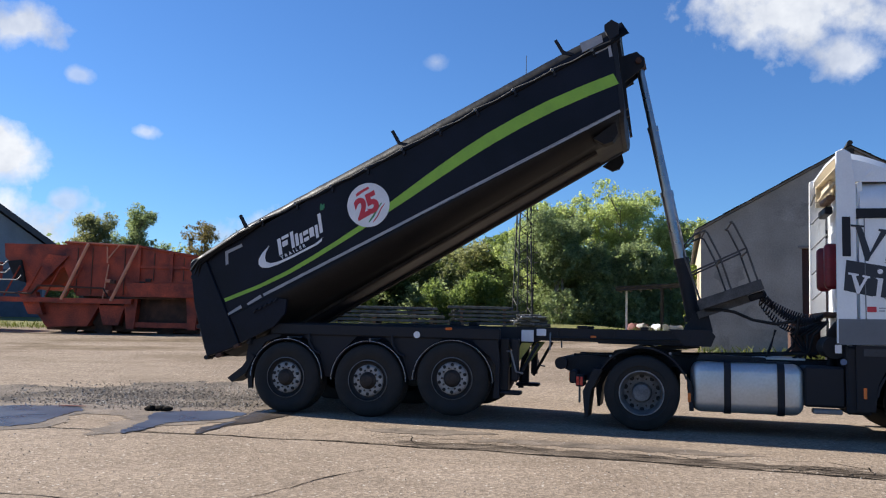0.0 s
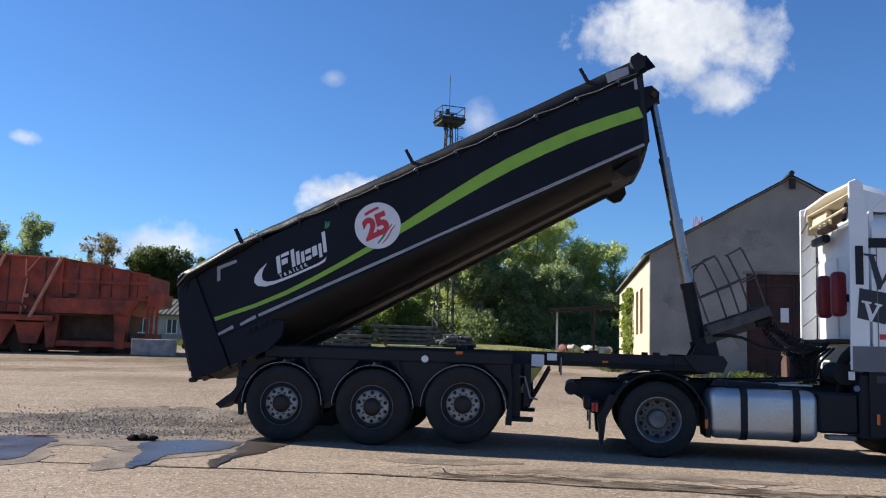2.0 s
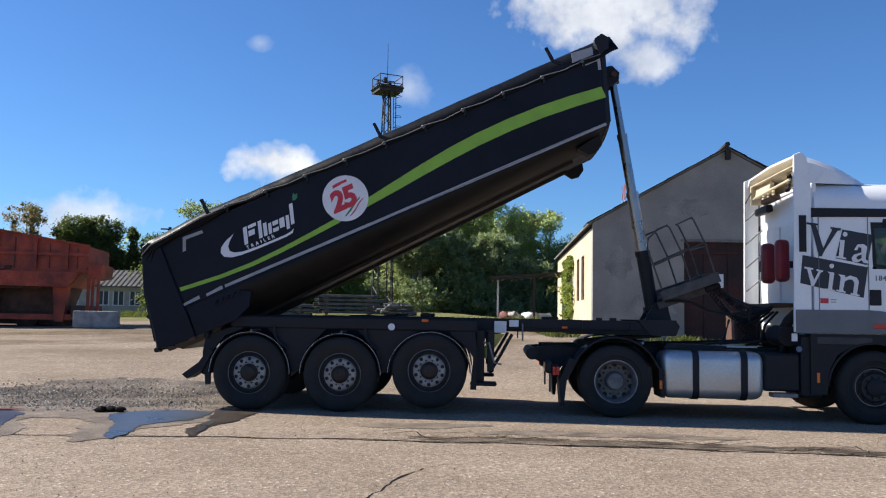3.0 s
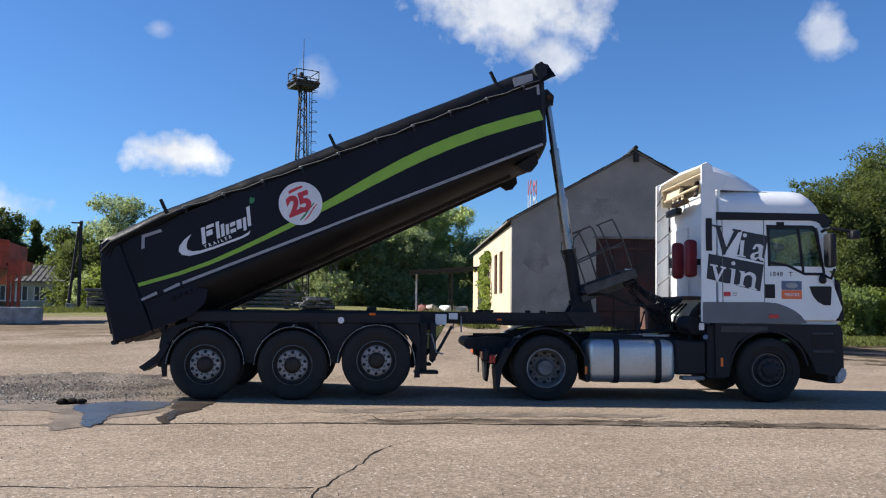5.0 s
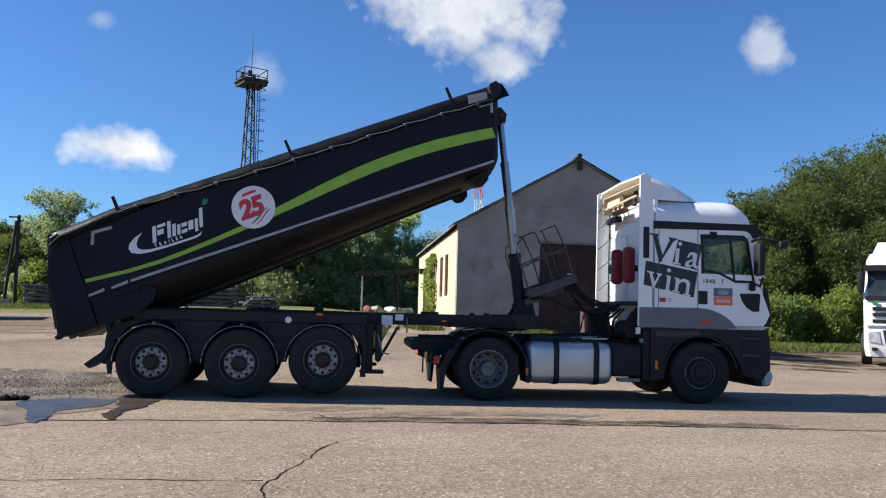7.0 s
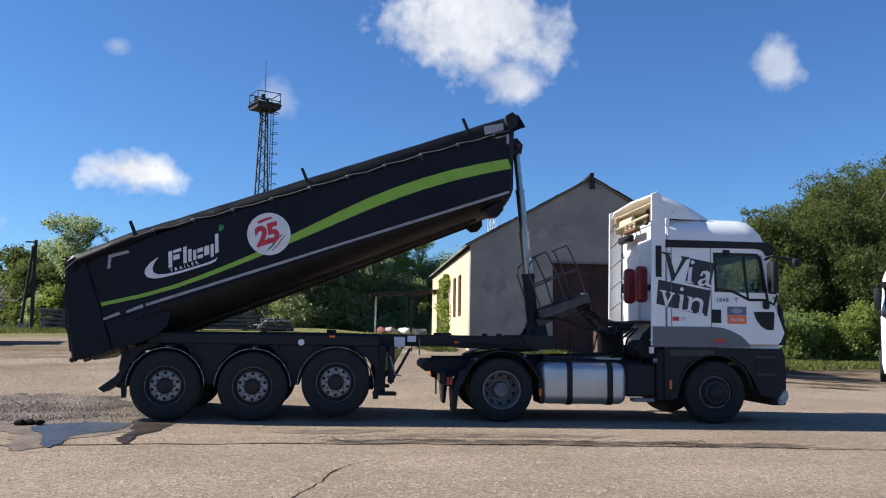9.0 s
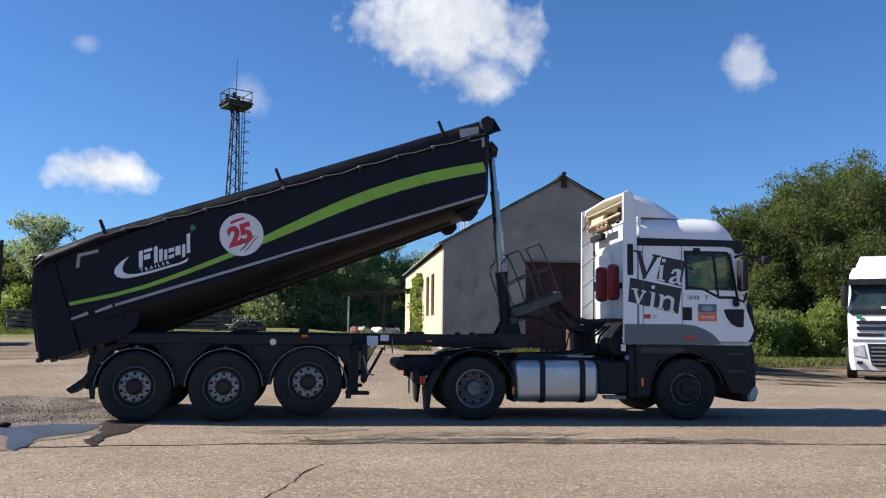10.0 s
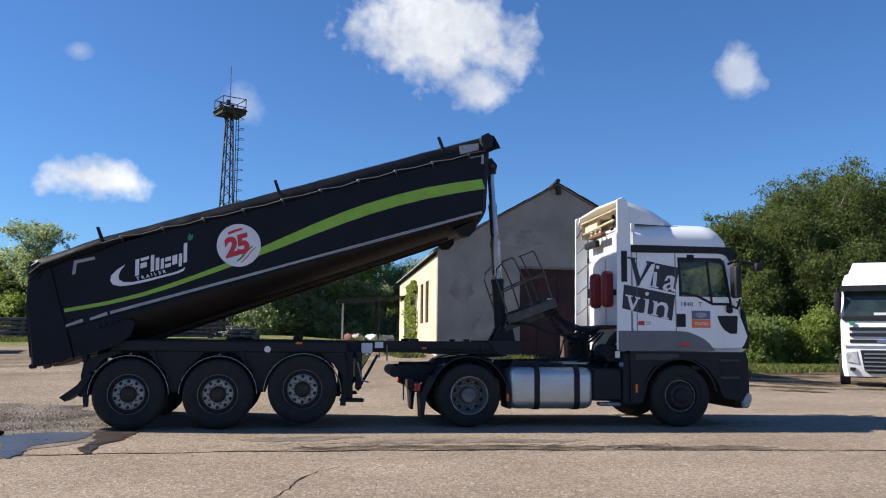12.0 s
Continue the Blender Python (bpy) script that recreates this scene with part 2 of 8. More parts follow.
# paler copy of the gable plaster, with the side wall's sunlight in its colour
M_PLASTERLIT = surface("sunlit_cream_plaster", (0.6, 0.5, 0.34), 0.9, 0, 0.14, 1.2, 0.4, 25)
M_GATE = surface("maroon_gate_paint", (0.026, 0.0075, 0.0075), 0.7, 0, 0.55, 1.6, 0.3, 30, col2=(0.075, 0.022, 0.017), spots=0.2)
M_WOOD = surface("old_brown_wood", (0.17, 0.09, 0.045), 0.7, 0, 0.25, 6, 0.2, 60)
M_DARKROOF = surface("dark_weathered_sheet", (0.025, 0.024, 0.022), 0.85, 0, 0.3, 2, 0.3, 20)
M_SACKRED = surface("faded_maroon_sack", (0.2, 0.07, 0.06), 0.8)
M_ROOF = surface("grey_roof_sheet", (0.2, 0.19, 0.18), 0.85, 0, 0.3, 2, 0.3, 20)
M_HOUSEROOF = surface("old_grey_slates", (0.105, 0.1, 0.095), 0.9, 0, 0.35, 2, 0.3, 20)
M_SHED = surface("grey_metal_cladding", (0.2, 0.23, 0.27), 0.6, 0.1, 0.12, 1.0, 0.15, 12)
M_SHEDROOF = surface("dark_roof_edge", (0.045, 0.05, 0.06), 0.6)
M_BARK = surface("grey_brown_bark", (0.16, 0.14, 0.115), 0.9, 0, 0.3, 6, 0.6, 30)
M_MAST = surface("dark_mast_steel", (0.03, 0.028, 0.028), 0.6, 0.2, 0.3, 3, 0.1, 30)
M_REDWHITE = surface("faded_red_paint", (0.6, 0.14, 0.1), 0.6)
M_TIMBER = surface("stacked_grey_rails", (0.085, 0.083, 0.083), 0.7, 0.2, 0.4, 3, 0.3, 30, col2=(0.17, 0.168, 0.165))
M_LEAF = leafy("summer_leaves", (0.09, 0.125, 0.045), (0.24, 0.3, 0.105), 0.55)
M_LEAFDEEP = leafy("deep_green_leaves", (0.046, 0.066, 0.02), (0.14, 0.168, 0.054), 0.48)
M_LEAFDARK = leafy("grey_green_leaves", (0.115, 0.15, 0.085), (0.29, 0.34, 0.19), 0.6)
M_LEAFBUSH = leafy("light_green_leaves", (0.08, 0.115, 0.024), (0.27, 0.32, 0.085), 0.45)
M_LEAFPALE = leafy("pale_yellow_leaves", (0.2, 0.24, 0.1), (0.45, 0.5, 0.25), 0.65)
M_LEAFOLIVE = leafy("olive_leaves", (0.13, 0.135, 0.07), (0.3, 0.31, 0.16), 0.55)
M_LEAFRUST = leafy("turning_leaves", (0.1, 0.09, 0.04), (0.27, 0.2, 0.085), 0.4)
M_GRASS = leafy("grass_blades", (0.05, 0.075, 0.012), (0.19, 0.2, 0.06), 0.25)
M_INTERIOR = surface("cab_interior", (0.022, 0.022, 0.025), 0.85, specular=0.15)


# ---- building blocks of meshes ----
def part(name, bm, material, parent=None, label="", smooth=False):
    """Links a bmesh as one mesh object, under a thing or part where one is given."""
    bmesh.ops.recalc_face_normals(bm, faces=bm.faces)
    me = bpy.data.meshes.new(name)
    bm.to_mesh(me)
    bm.free()
    me.materials.append(material)
    if smooth:
        for p in me.polygons:
            p.use_smooth = True
        me.set_sharp_from_angle(angle=radians(38))
    ob = new(name, me)
    if parent is not None:
        ob.parent = parent
    if label:
        ob["label"] = label
    return ob


def thing(name, m, label, category, group="", kind=""):
    ob = new(name)
    ob.empty_display_size = 0.3
    ob.matrix_basis = m
    return tagged(ob, label, category, group, kind)


def box(bm, x0, x1, y0, y1, z0, z1, bevel=0.0, seg=1, m=None):
    g = bmesh.ops.create_cube(bm, size=1)
    vs = g["verts"]
    for v in vs:
        v.co = Vector((x0 + (v.co.x + 0.5) * (x1 - x0), y0 + (v.co.y + 0.5) * (y1 - y0), z0 + (v.co.z + 0.5) * (z1 - z0)))
        if m is not None:
            v.co = m @ v.co
    if bevel:
        es = list({e for v in vs for e in v.link_edges})
        bmesh.ops.bevel(bm, geom=es, offset=bevel, segments=seg, affect="EDGES", profile=0.5)
    return bm


def B(*a, **k):
    return box(bmesh.new(), *a, **k)


def rod(bm, p0, p1, r, seg=8, r2=None):
    p0, p1 = Vector(p0), Vector(p1)
    d = p1 - p0
    q = d.to_track_quat("Z", "Y").to_matrix()
    rings = []
    for c, rr in ((p0, r), (p1, r if r2 is None else r2)):
        rings.append([bm.verts.new(c + q @ Vector((rr * math.cos(a), rr * math.sin(a), 0))) for a in [2 * math.pi * i / seg for i in range(seg)]])
    for i in range(seg):
        bm.faces.new((rings[0][i], rings[0][(i + 1) % seg], rings[1][(i + 1) % seg], rings[1][i]))
    bm.faces.new(rings[0][::-1])
    bm.faces.new(rings[1])
    return bm


def tube(bm, pts, r, seg=6):
    """A pipe, hose or rope along a line of points."""
    pts = [Vector(p) for p in pts]
    rings = []
    for i, p in enumerate(pts):
        d = (pts[min(i + 1, len(pts) - 1)] - pts[max(i - 1, 0)]).normalized()
        up = Vector((0, 0, 1)) if abs(d.z) < 0.95 else Vector((1, 0, 0))
        s = d.cross(up).normalized()
        u = s.cross(d)
        rings.append([bm.verts.new(p + r * (math.cos(a) * s + math.sin(a) * u)) for a in [2 * math.pi * k / seg for k in range(seg)]])
    for a, b in zip(rings, rings[1:]):
        for k in range(seg):
            bm.faces.new((a[k], a[(k + 1) % seg], b[(k + 1) % seg], b[k]))
    bm.faces.new(rings[0][::-1])
    bm.faces.new(rings[-1])
    return bm


def turned(bm, prof, seg=40, c=(0, 0, 0), caps=True):
    """A body turned round the y axis: prof is (radius, y) from one end to the other."""
    rings = []
    for r, y in prof:
        rings.append([bm.verts.new((c[0] + r * math.cos(a), c[1] + y, c[2] + r * math.sin(a))) for a in [2 * math.pi * i / seg for i in range(seg)]])
    for a, b in zip(rings, rings[1:]):
        for k in range(seg):
            bm.faces.new((a[k], a[(k + 1) % seg], b[(k + 1) % seg], b[k]))
    if caps:
        bm.faces.new(rings[0])
        bm.faces.new(rings[-1][::-1])
    return bm


def slab(bm, pts, y0, y1, taper=None):
    """A side outline of (x, z) points given thickness from y0 to y1."""
    a = [bm.verts.new((x, y0, z)) for x, z in pts]
    b = [bm.verts.new((x, y1, z)) for x, z in pts]
    n = len(pts)
    for i in range(n):
        bm.faces.new((a[i], a[(i + 1) % n], b[(i + 1) % n], b[i]))
    bm.faces.new(a[::-1])
    bm.faces.new(b)
    return bm


def arc_band(bm, c, r, t, a0, a1, y0, y1, n=20):
    """A curved sheet round the y axis at (cx, cz): radius, thickness, angles in degrees."""
    pts = [(c[0] + r * math.cos(radians(a0 + (a1 - a0) * i / n)), c[1] + r * math.sin(radians(a0 + (a1 - a0) * i / n))) for i in range(n + 1)]
    pts += [(c[0] + (r - t) * math.cos(radians(a1 + (a0 - a1) * i / n)), c[1] + (r - t) * math.sin(radians(a1 + (a0 - a1) * i / n))) for i in range(n + 1)]
    return slab(bm, pts, y0, y1)


def ribbon(bm, mids, y, thick=0.004):
    """A strip of film on a side at y: mids are (x, z, width)."""
    up = [(x, z + w / 2) for x, z, w in mids]
    dn = [(x, z - w / 2) for x, z, w in mids]
    for (a, b), (c, d) in zip(zip(up, up[1:]), zip(dn, dn[1:])):
        slab(bm, [a, b, d, c], y - thick, y)
    return bm


def plate_x(bm, pts, x0, x1):
    """An outline of (y, z) points given thickness from x0 to x1."""
    a = [bm.verts.new((x0, y, z)) for y, z in pts]
    b = [bm.verts.new((x1, y, z)) for y, z in pts]
    n = len(pts)
    for i in range(n):
        bm.faces.new((a[i], a[(i + 1) % n], b[(i + 1) % n], b[i]))
    bm.faces.new(a[::-1])
    bm.faces.new(b)
    return bm


def rounded(y0, y1, z0, z1, r, n=5):
    pts = []
    for cy, cz, a0 in ((y1 - r, z1 - r, 0), (y0 + r, z1 - r, 90), (y0 + r, z0 + r, 180), (y1 - r, z0 + r, 270)):
        pts += [(cy + r * math.cos(radians(a0 + 90 * i / n)), cz + r * math.sin(radians(a0 + 90 * i / n))) for i in range(n + 1)]
    return pts


def disc_film(bm, x, z, r, y, thick=0.004, seg=40, sx=1.0):
    return slab(bm, [(x + sx * r * math.cos(2 * math.pi * i / seg), z + r * math.sin(2 * math.pi * i / seg)) for i in range(seg)], y - thick, y)


def writing(name, text, size, m, material, parent, bold=0.0, thick=0.002, shear=0.0, spacing=1.0):
    """Letters as a thin mesh; the text runs along x and stands in z, facing -y, before the pose m."""
    cu = bpy.data.curves.new(name, "FONT")
    cu.body, cu.size, cu.extrude, cu.offset, cu.shear, cu.space_character = text, size, thick, bold, shear, spacing
    cu.resolution_u = 3
    tmp = bpy.data.objects.new(name, cu)
    scene.collection.objects.link(tmp)
    me = bpy.data.meshes.new_from_object(tmp.evaluated_get(bpy.context.evaluated_depsgraph_get()))
    bpy.data.objects.remove(tmp)
    me.transform(m @ pose(0, 0, 0, 90, 0, 0))
    me.materials.clear()
    me.materials.append(material)
    ob = new(name, me)
    ob.parent = parent
    return ob


# ---- ground ----
def land(x, y):
    """Height of the yard: level where the truck stands, rising behind it."""
    rise = 0.088 * min(max(y - 14.8, 0.0), 12.5) + 0.02 * min(max(y - 27.3, 0.0), 30.0)
    if x < 8:
        k = 0.72 + 0.28 * min(max((x + 10) / 18, 0), 1)
    else:
        k = 1.0 - 0.75 * min(max((x - 10) / 9, 0), 1) ** 1.0
    return rise * k + 0.012 * noise.noise((x * 0.35, y * 0.35, 0)) * min(1.0, max(0.0, abs(y - 13) / 4 - 0.5))


def ground_material():
    mat = bpy.data.materials.new("worn_asphalt_yard")
    mat.use_nodes = True
    nt = mat.node_tree
    p = nt.nodes["Principled BSDF"]
    tc = nt.nodes.new("ShaderNodeTexCoord")
    link = nt.links.new

    def noi(scale, detail=5, rough=0.6, stretch=None):
        n = nt.nodes.new("ShaderNodeTexNoise")
        n.inputs["Scale"].default_value, n.inputs["Detail"].default_value, n.inputs["Roughness"].default_value = scale, detail, rough
        v = tc.outputs["Object"]
        if stretch:
            mp = nt.nodes.new("ShaderNodeMapping")
            mp.inputs["Rotation"].default_value[2] = radians(17)
            mp.inputs["Scale"].default_value = stretch
            link(v, mp.inputs[0])
            v = mp.outputs[0]
        link(v, n.inputs["Vector"])
        return n.outputs["Fac"]

    def ramp(fac, a, b, ca, cb):
        r = nt.nodes.new("ShaderNodeValToRGB")
        r.color_ramp.elements[0].position, r.color_ramp.elements[1].position = a, b
        r.color_ramp.elements[0].color, r.color_ramp.elements[1].color = (*ca, 1), (*cb, 1)
        link(fac, r.inputs[0])
        return r.outputs[0]

    def mix(fac, a, b, mode="MIX"):
        m = nt.nodes.new("ShaderNodeMix")
        m.data_type, m.blend_type = "RGBA", mode
        if isinstance(fac, float):
            m.inputs["Factor"].default_value = fac
        else:
            link(fac, m.inputs["Factor"])
        link(a, m.inputs["A"])
        link(b, m.inputs["B"])
        return m.outputs["Result"]

    base = ramp(noi(0.35, 6), 0.3, 0.72, (0.246, 0.195, 0.15), (0.338, 0.275, 0.218))
    streak = ramp(noi(0.5, 5, 0.6, (0.25, 1.6, 1)), 0.35, 0.65, (0.88, 0.87, 0.86), (1.05, 1.04, 1.03))
    grit = ramp(noi(95, 3, 0.75), 0.36, 0.64, (0.66, 0.66, 0.66), (1.26, 1.26, 1.26))
    stones = nt.nodes.new("ShaderNodeTexVoronoi")
    stones.inputs["Scale"].default_value = 34
    link(tc.outputs["Object"], stones.inputs["Vector"])
    peb = ramp(stones.outputs["Color"], 0.2, 0.9, (0.74, 0.73, 0.715), (1.28, 1.27, 1.24))
    blot = ramp(noi(5.0, 6, 0.72), 0.36, 0.66, (0.92, 0.915, 0.905), (1.06, 1.055, 1.05))
    col = mix(1.0, mix(1.0, mix(1.0, mix(1.0, base, streak, "MULTIPLY"), grit, "MULTIPLY"), peb, "MULTIPLY"), blot, "MULTIPLY")
    # pale chips of stone that show in the worn surface
    chips = nt.nodes.new("ShaderNodeTexVoronoi")
    chips.inputs["Scale"].default_value = 24
    link(tc.outputs["Object"], chips.inputs["Vector"])
    pale = nt.nodes.new("ShaderNodeMath")
    pale.operation = "MULTIPLY"
    link(ramp(chips.outputs["Color"], 0.74, 0.8, (0, 0, 0), (1, 1, 1)), pale.inputs[0])
    link(ramp(chips.outputs["Distance"], 0.22, 0.34, (0.8, 0.8, 0.8), (0, 0, 0)), pale.inputs[1])
    stone = nt.nodes.new("ShaderNodeRGB")
    stone.outputs[0].default_value = (0.6, 0.55, 0.48, 1)
    col = mix(pale.outputs[0], col, stone.outputs[0])
    # soil and grass past the yard's edge
    sep = nt.nodes.new("ShaderNodeSeparateXYZ")
    link(tc.outputs["Object"], sep.inputs[0])
    far = nt.nodes.new("ShaderNodeMath")
    far.operation = "MULTIPLY_ADD"
    link(noi(0.25, 4), far.inputs[0])
    far.inputs[1].default_value = 9.0
    link(sep.outputs["Y"], far.inputs[2])
    edge = nt.nodes.new("ShaderNodeMapRange")
    edge.inputs["From Min"].default_value, edge.inputs["From Max"].default_value = 38.0, 41.0
    link(far.outputs[0], edge.inputs["Value"])
    # trodden dirt and litter towards the yard's edge
    back = nt.nodes.new("ShaderNodeMapRange")
    back.inputs["From Min"].default_value, back.inputs["From Max"].default_value = 18.0, 24.0
    link(sep.outputs["Y"], back.inputs["Value"])
    dirt = nt.nodes.new("ShaderNodeMath")
    dirt.operation, dirt.use_clamp = "MULTIPLY", True
    spot = nt.nodes.new("ShaderNodeMapRange")
    spot.inputs["From Min"].default_value, spot.inputs["From Max"].default_value = 0.45, 0.6
    link(noi(0.55, 6, 0.7, (0.5, 1.6, 1)), spot.inputs["Value"])
    link(back.outputs[0], dirt.inputs[0])
    link(spot.outputs[0], dirt.inputs[1])
    # more of it beyond the cab, where the asphalt breaks up
    east, near = nt.nodes.new("ShaderNodeMapRange"), nt.nodes.new("ShaderNodeMapRange")
    east.inputs["From Min"].default_value, east.inputs["From Max"].default_value = 12.0, 15.0
    near.inputs["From Min"].default_value, near.inputs["From Max"].default_value = 16.0, 19.5
    link(sep.outputs["X"], east.inputs["Value"])
    link(sep.outputs["Y"], near.inputs["Value"])
    worn, worn2 = nt.nodes.new("ShaderNodeMath"), nt.nodes.new("ShaderNodeMath")
    worn.operation, worn2.operation, worn2.use_clamp = "MULTIPLY", "MULTIPLY", True
    link(east.outputs[0], worn.inputs[0])
    link(near.outputs[0], worn.inputs[1])
    crumb = nt.nodes.new("ShaderNodeMapRange")
    crumb.inputs["From Min"].default_value, crumb.inputs["From Max"].default_value = 0.42, 0.58
    link(noi(1.1, 7, 0.75, (0.6, 1.3, 1)), crumb.inputs["Value"])
    link(worn.outputs[0], worn2.inputs[0])
    link(crumb.outputs[0], worn2.inputs[1])
    soil = mix(1.0, ramp(noi(2.5, 5), 0.3, 0.7, (0.11, 0.08, 0.05), (0.2, 0.15, 0.1)), grit, "MULTIPLY")
    col = mix(worn2.outputs[0], mix(dirt.outputs[0], col, soil), soil)
    turf = mix(1.0, ramp(noi(1.2, 5), 0.35, 0.65, (0.1, 0.12, 0.03), (0.24, 0.21, 0.1)), grit, "MULTIPLY")
    link(mix(edge.outputs[0], col, turf), p.inputs["Base Color"])
    p.inputs["Roughness"].default_value = 0.92
    p.inputs["Specular IOR Level"].default_value = 0.1
    bump = nt.nodes.new("ShaderNodeBump")
    bump.inputs["Strength"].default_value, bump.inputs["Distance"].default_value = 0.45, 0.012
    add = nt.nodes.new("ShaderNodeMath")
    add.operation = "ADD"
    link(noi(70, 3, 0.7), add.inputs[0])
    link(stones.outputs["Distance"], add.inputs[1])
    link(add.outputs[0], bump.inputs["Height"])
    link(bump.outputs[0], p.inputs["Normal"])
    return mat


M_GROUND = ground_material()


def make_ground():
    xs = [-1200, -700, -400, -220, -130, -80, -55, -40, -30] + [-24 + 0.6 * i for i in range(100)] + [38, 46, 60, 85, 130, 220, 400, 700, 1200]
    ys = [-900, -400, -180, -80, -40, -20, -10, -4] + [0.5 * i for i in range(82)] + [42, 45, 50, 58, 70, 90, 130, 200, 340, 600, 1500]
    verts = [(x, y, land(x, y)) for y in ys for x in xs]
    n = len(xs)
    faces = [(j * n + i, j * n + i + 1, (j + 1) * n + i + 1, (j + 1) * n + i) for j in range(len(ys) - 1) for i in range(n - 1)]
    me = bpy.data.meshes.new("ground")
    me.from_pydata(verts, [], faces)
    for p in me.polygons:
        p.use_smooth = True
    me.materials.append(M_GROUND)
    tagged(new("ground", me), "worn pale asphalt yard with grit and grass edge", "ground", kind="structure")


make_ground()

# ---- the tipping trailer ----
TRAILER = pose(-0.077, 14.253, 0, 0, 0, -14.5)
TRACTOR = pose(3.80, 13.32, 0, 0, 0, -16)
HINGE = (-1.76, 0, 1.17)
RAM_FOOT = Vector((4.72, 0, 1.28))
RAM_EYE = Vector((6.96, 0, 1.27))


def wheel(parent, x, z, side, r, width, y_out, kind):
    """One wheel with rim and hub; side -1 is the near side. y_out: the tyre's outer face from the middle line."""
    w = width
    bm = bmesh.new()
    prof = [(0.3, 0.0), (0.36, -0.012), (r - 0.14, -0.03), (r - 0.05, -0.018), (r - 0.012, 0.012), (r, 0.05)]
    for i in range(1, 5):
        yy = 0.05 + (w - 0.1) * i / 5
        prof += [(r, yy - 0.012), (r - 0.014, yy - 0.01), (r - 0.014, yy + 0.01), (r, yy + 0.012)]
    prof += [(r, w - 0.05), (r - 0.03, w - 0.01), (r - 0.14, w + 0.02), (0.3, w)]
    turned(bm, prof, 48, (0, 0, 0), False)
    ty = part("wheel", bm, M_RUBBER, parent, "", True)
    ty.matrix_basis = pose(x, side * y_out, z, 0, 0, 0 if side < 0 else 180)
    bm = bmesh.new()
    if kind == "trailer":
        turned(bm, [(0.302, 0.06), (0.302, -0.008), (0.292, -0.014), (0.284, 0.01), (0.268, 0.04), (0.25, 0.05), (0.2, 0.05)], 48, (0, 0, 0), False)
    elif kind == "front":
        turned(bm, [(0.302, 0.06), (0.302, -0.008), (0.288, -0.012), (0.278, 0.012), (0.255, 0.05), (0.22, 0.045), (0.19, -0.01), (0.15, -0.02), (0.12, -0.015), (0.1, 0.06)], 48, (0, 0, 0), False)
    else:
        turned(bm, [(0.302, 0.06), (0.302, -0.008), (0.288, -0.012), (0.276, 0.012), (0.262, 0.11), (0.24, 0.15), (0.2, 0.165), (0.14, 0.165), (0.12, 0.2)], 48, (0, 0, 0), False)
    rim = part("rim", bm, M_GREYRIM if kind == "drive" else M_DARKRIM, ty, "dark dusty rim" if kind != "drive" else "grey steel rim", True)
    if kind == "trailer":
        part("rim_disc", turned(bmesh.new(), [(0.232, 0.06), (0.232, 0.03), (0.224, 0.014), (0.2, 0.002), (0.17, 0.0), (0.13, 0.004), (0.11, 0.05)], 48), M_RIM, ty, "dusty silver rim disc", True)
        part("rim_lip", turned(bmesh.new(), [(0.304, 0.02), (0.304, -0.012), (0.294, -0.017), (0.289, 0.0)], 48, (0, 0, 0), False), M_GREYRIM, ty, "thin worn rim lip", True)
    else:
        part("rim_lip", turned(bmesh.new(), [(0.304, 0.02), (0.306, -0.012), (0.296, -0.018), (0.286, 0.0), (0.28, 0.03)] if kind == "drive" else [(0.262, 0.06), (0.26, 0.03), (0.252, 0.028), (0.246, 0.06)], 48, (0, 0, 0), False), M_RIM, ty, "pale worn rim lip", True)
    bm = bmesh.new()
    if kind == "trailer":
        turned(bm, [(0.125, 0.05), (0.125, -0.005), (0.1, -0.03), (0.085, -0.055), (0.05, -0.065), (0.002, -0.067)], 24)
        part("hub", bm, M_RUSTHUB, ty, "rusty brown hub cap", True)
    elif kind == "front":
        turned(bm, [(0.13, 0.05), (0.125, -0.04), (0.09, -0.06), (0.002, -0.062)], 24)
        part("hub", bm, M_BLACK, ty, "black hub", True)
    else:
        turned(bm, [(0.135, 0.2), (0.13, 0.06), (0.11, 0.03), (0.07, 0.02), (0.002, 0.018)], 24)
        part("hub", bm, M_GREYRIM, ty, "dusty planetary hub", True)
    if kind == "front":
        part("rim_face", turned(bmesh.new(), [(0.254, 0.044), (0.219, 0.036), (0.189, -0.017), (0.168, -0.024), (0.15, -0.021)], 48, (0, 0, 0), False), M_DARKRIM, ty, "worn grey rim face", True)
    rr, yy = (0.196 if kind == "trailer" else 0.2175 if kind == "front" else 0.235), (0.0 if kind == "trailer" else 0.01 if kind == "front" else 0.142)
    hole = nut = None
    # raised dark discs paint the shade of the vent holes
    for i in range(10):
        a = 2 * math.pi * (i + 0.5) / 10
        at = pose(rr * math.cos(a), yy, rr * math.sin(a))
        if hole is None:
            hr = 0.034 if kind == "drive" else 0.026
            hole = part("vent_hole_shade", turned(bmesh.new(), [(hr, 0.03), (hr, 0.0), (hr * 0.8, -0.004)], 12), M_HOLESHADE, ty)
            o = hole
        else:
            o = new("vent_hole_shade", hole.data)
            o.parent = ty
        o.matrix_basis = at
        a = 2 * math.pi * i / 10
        at = pose(0.15 * math.cos(a), (0.0 if kind == "trailer" else -0.02 if kind == "front" else 0.16), 0.15 * math.sin(a))
        if kind == "drive":
            at = pose(0.19 * math.cos(a), 0.16, 0.19 * math.sin(a))
        if nut is None:
            nut = part("wheel_nut", turned(bmesh.new(), [(0.014, 0.01), (0.014, -0.018), (0.009, -0.026)], 6), M_RUSTHUB if kind != "front" else M_BLACK, ty)
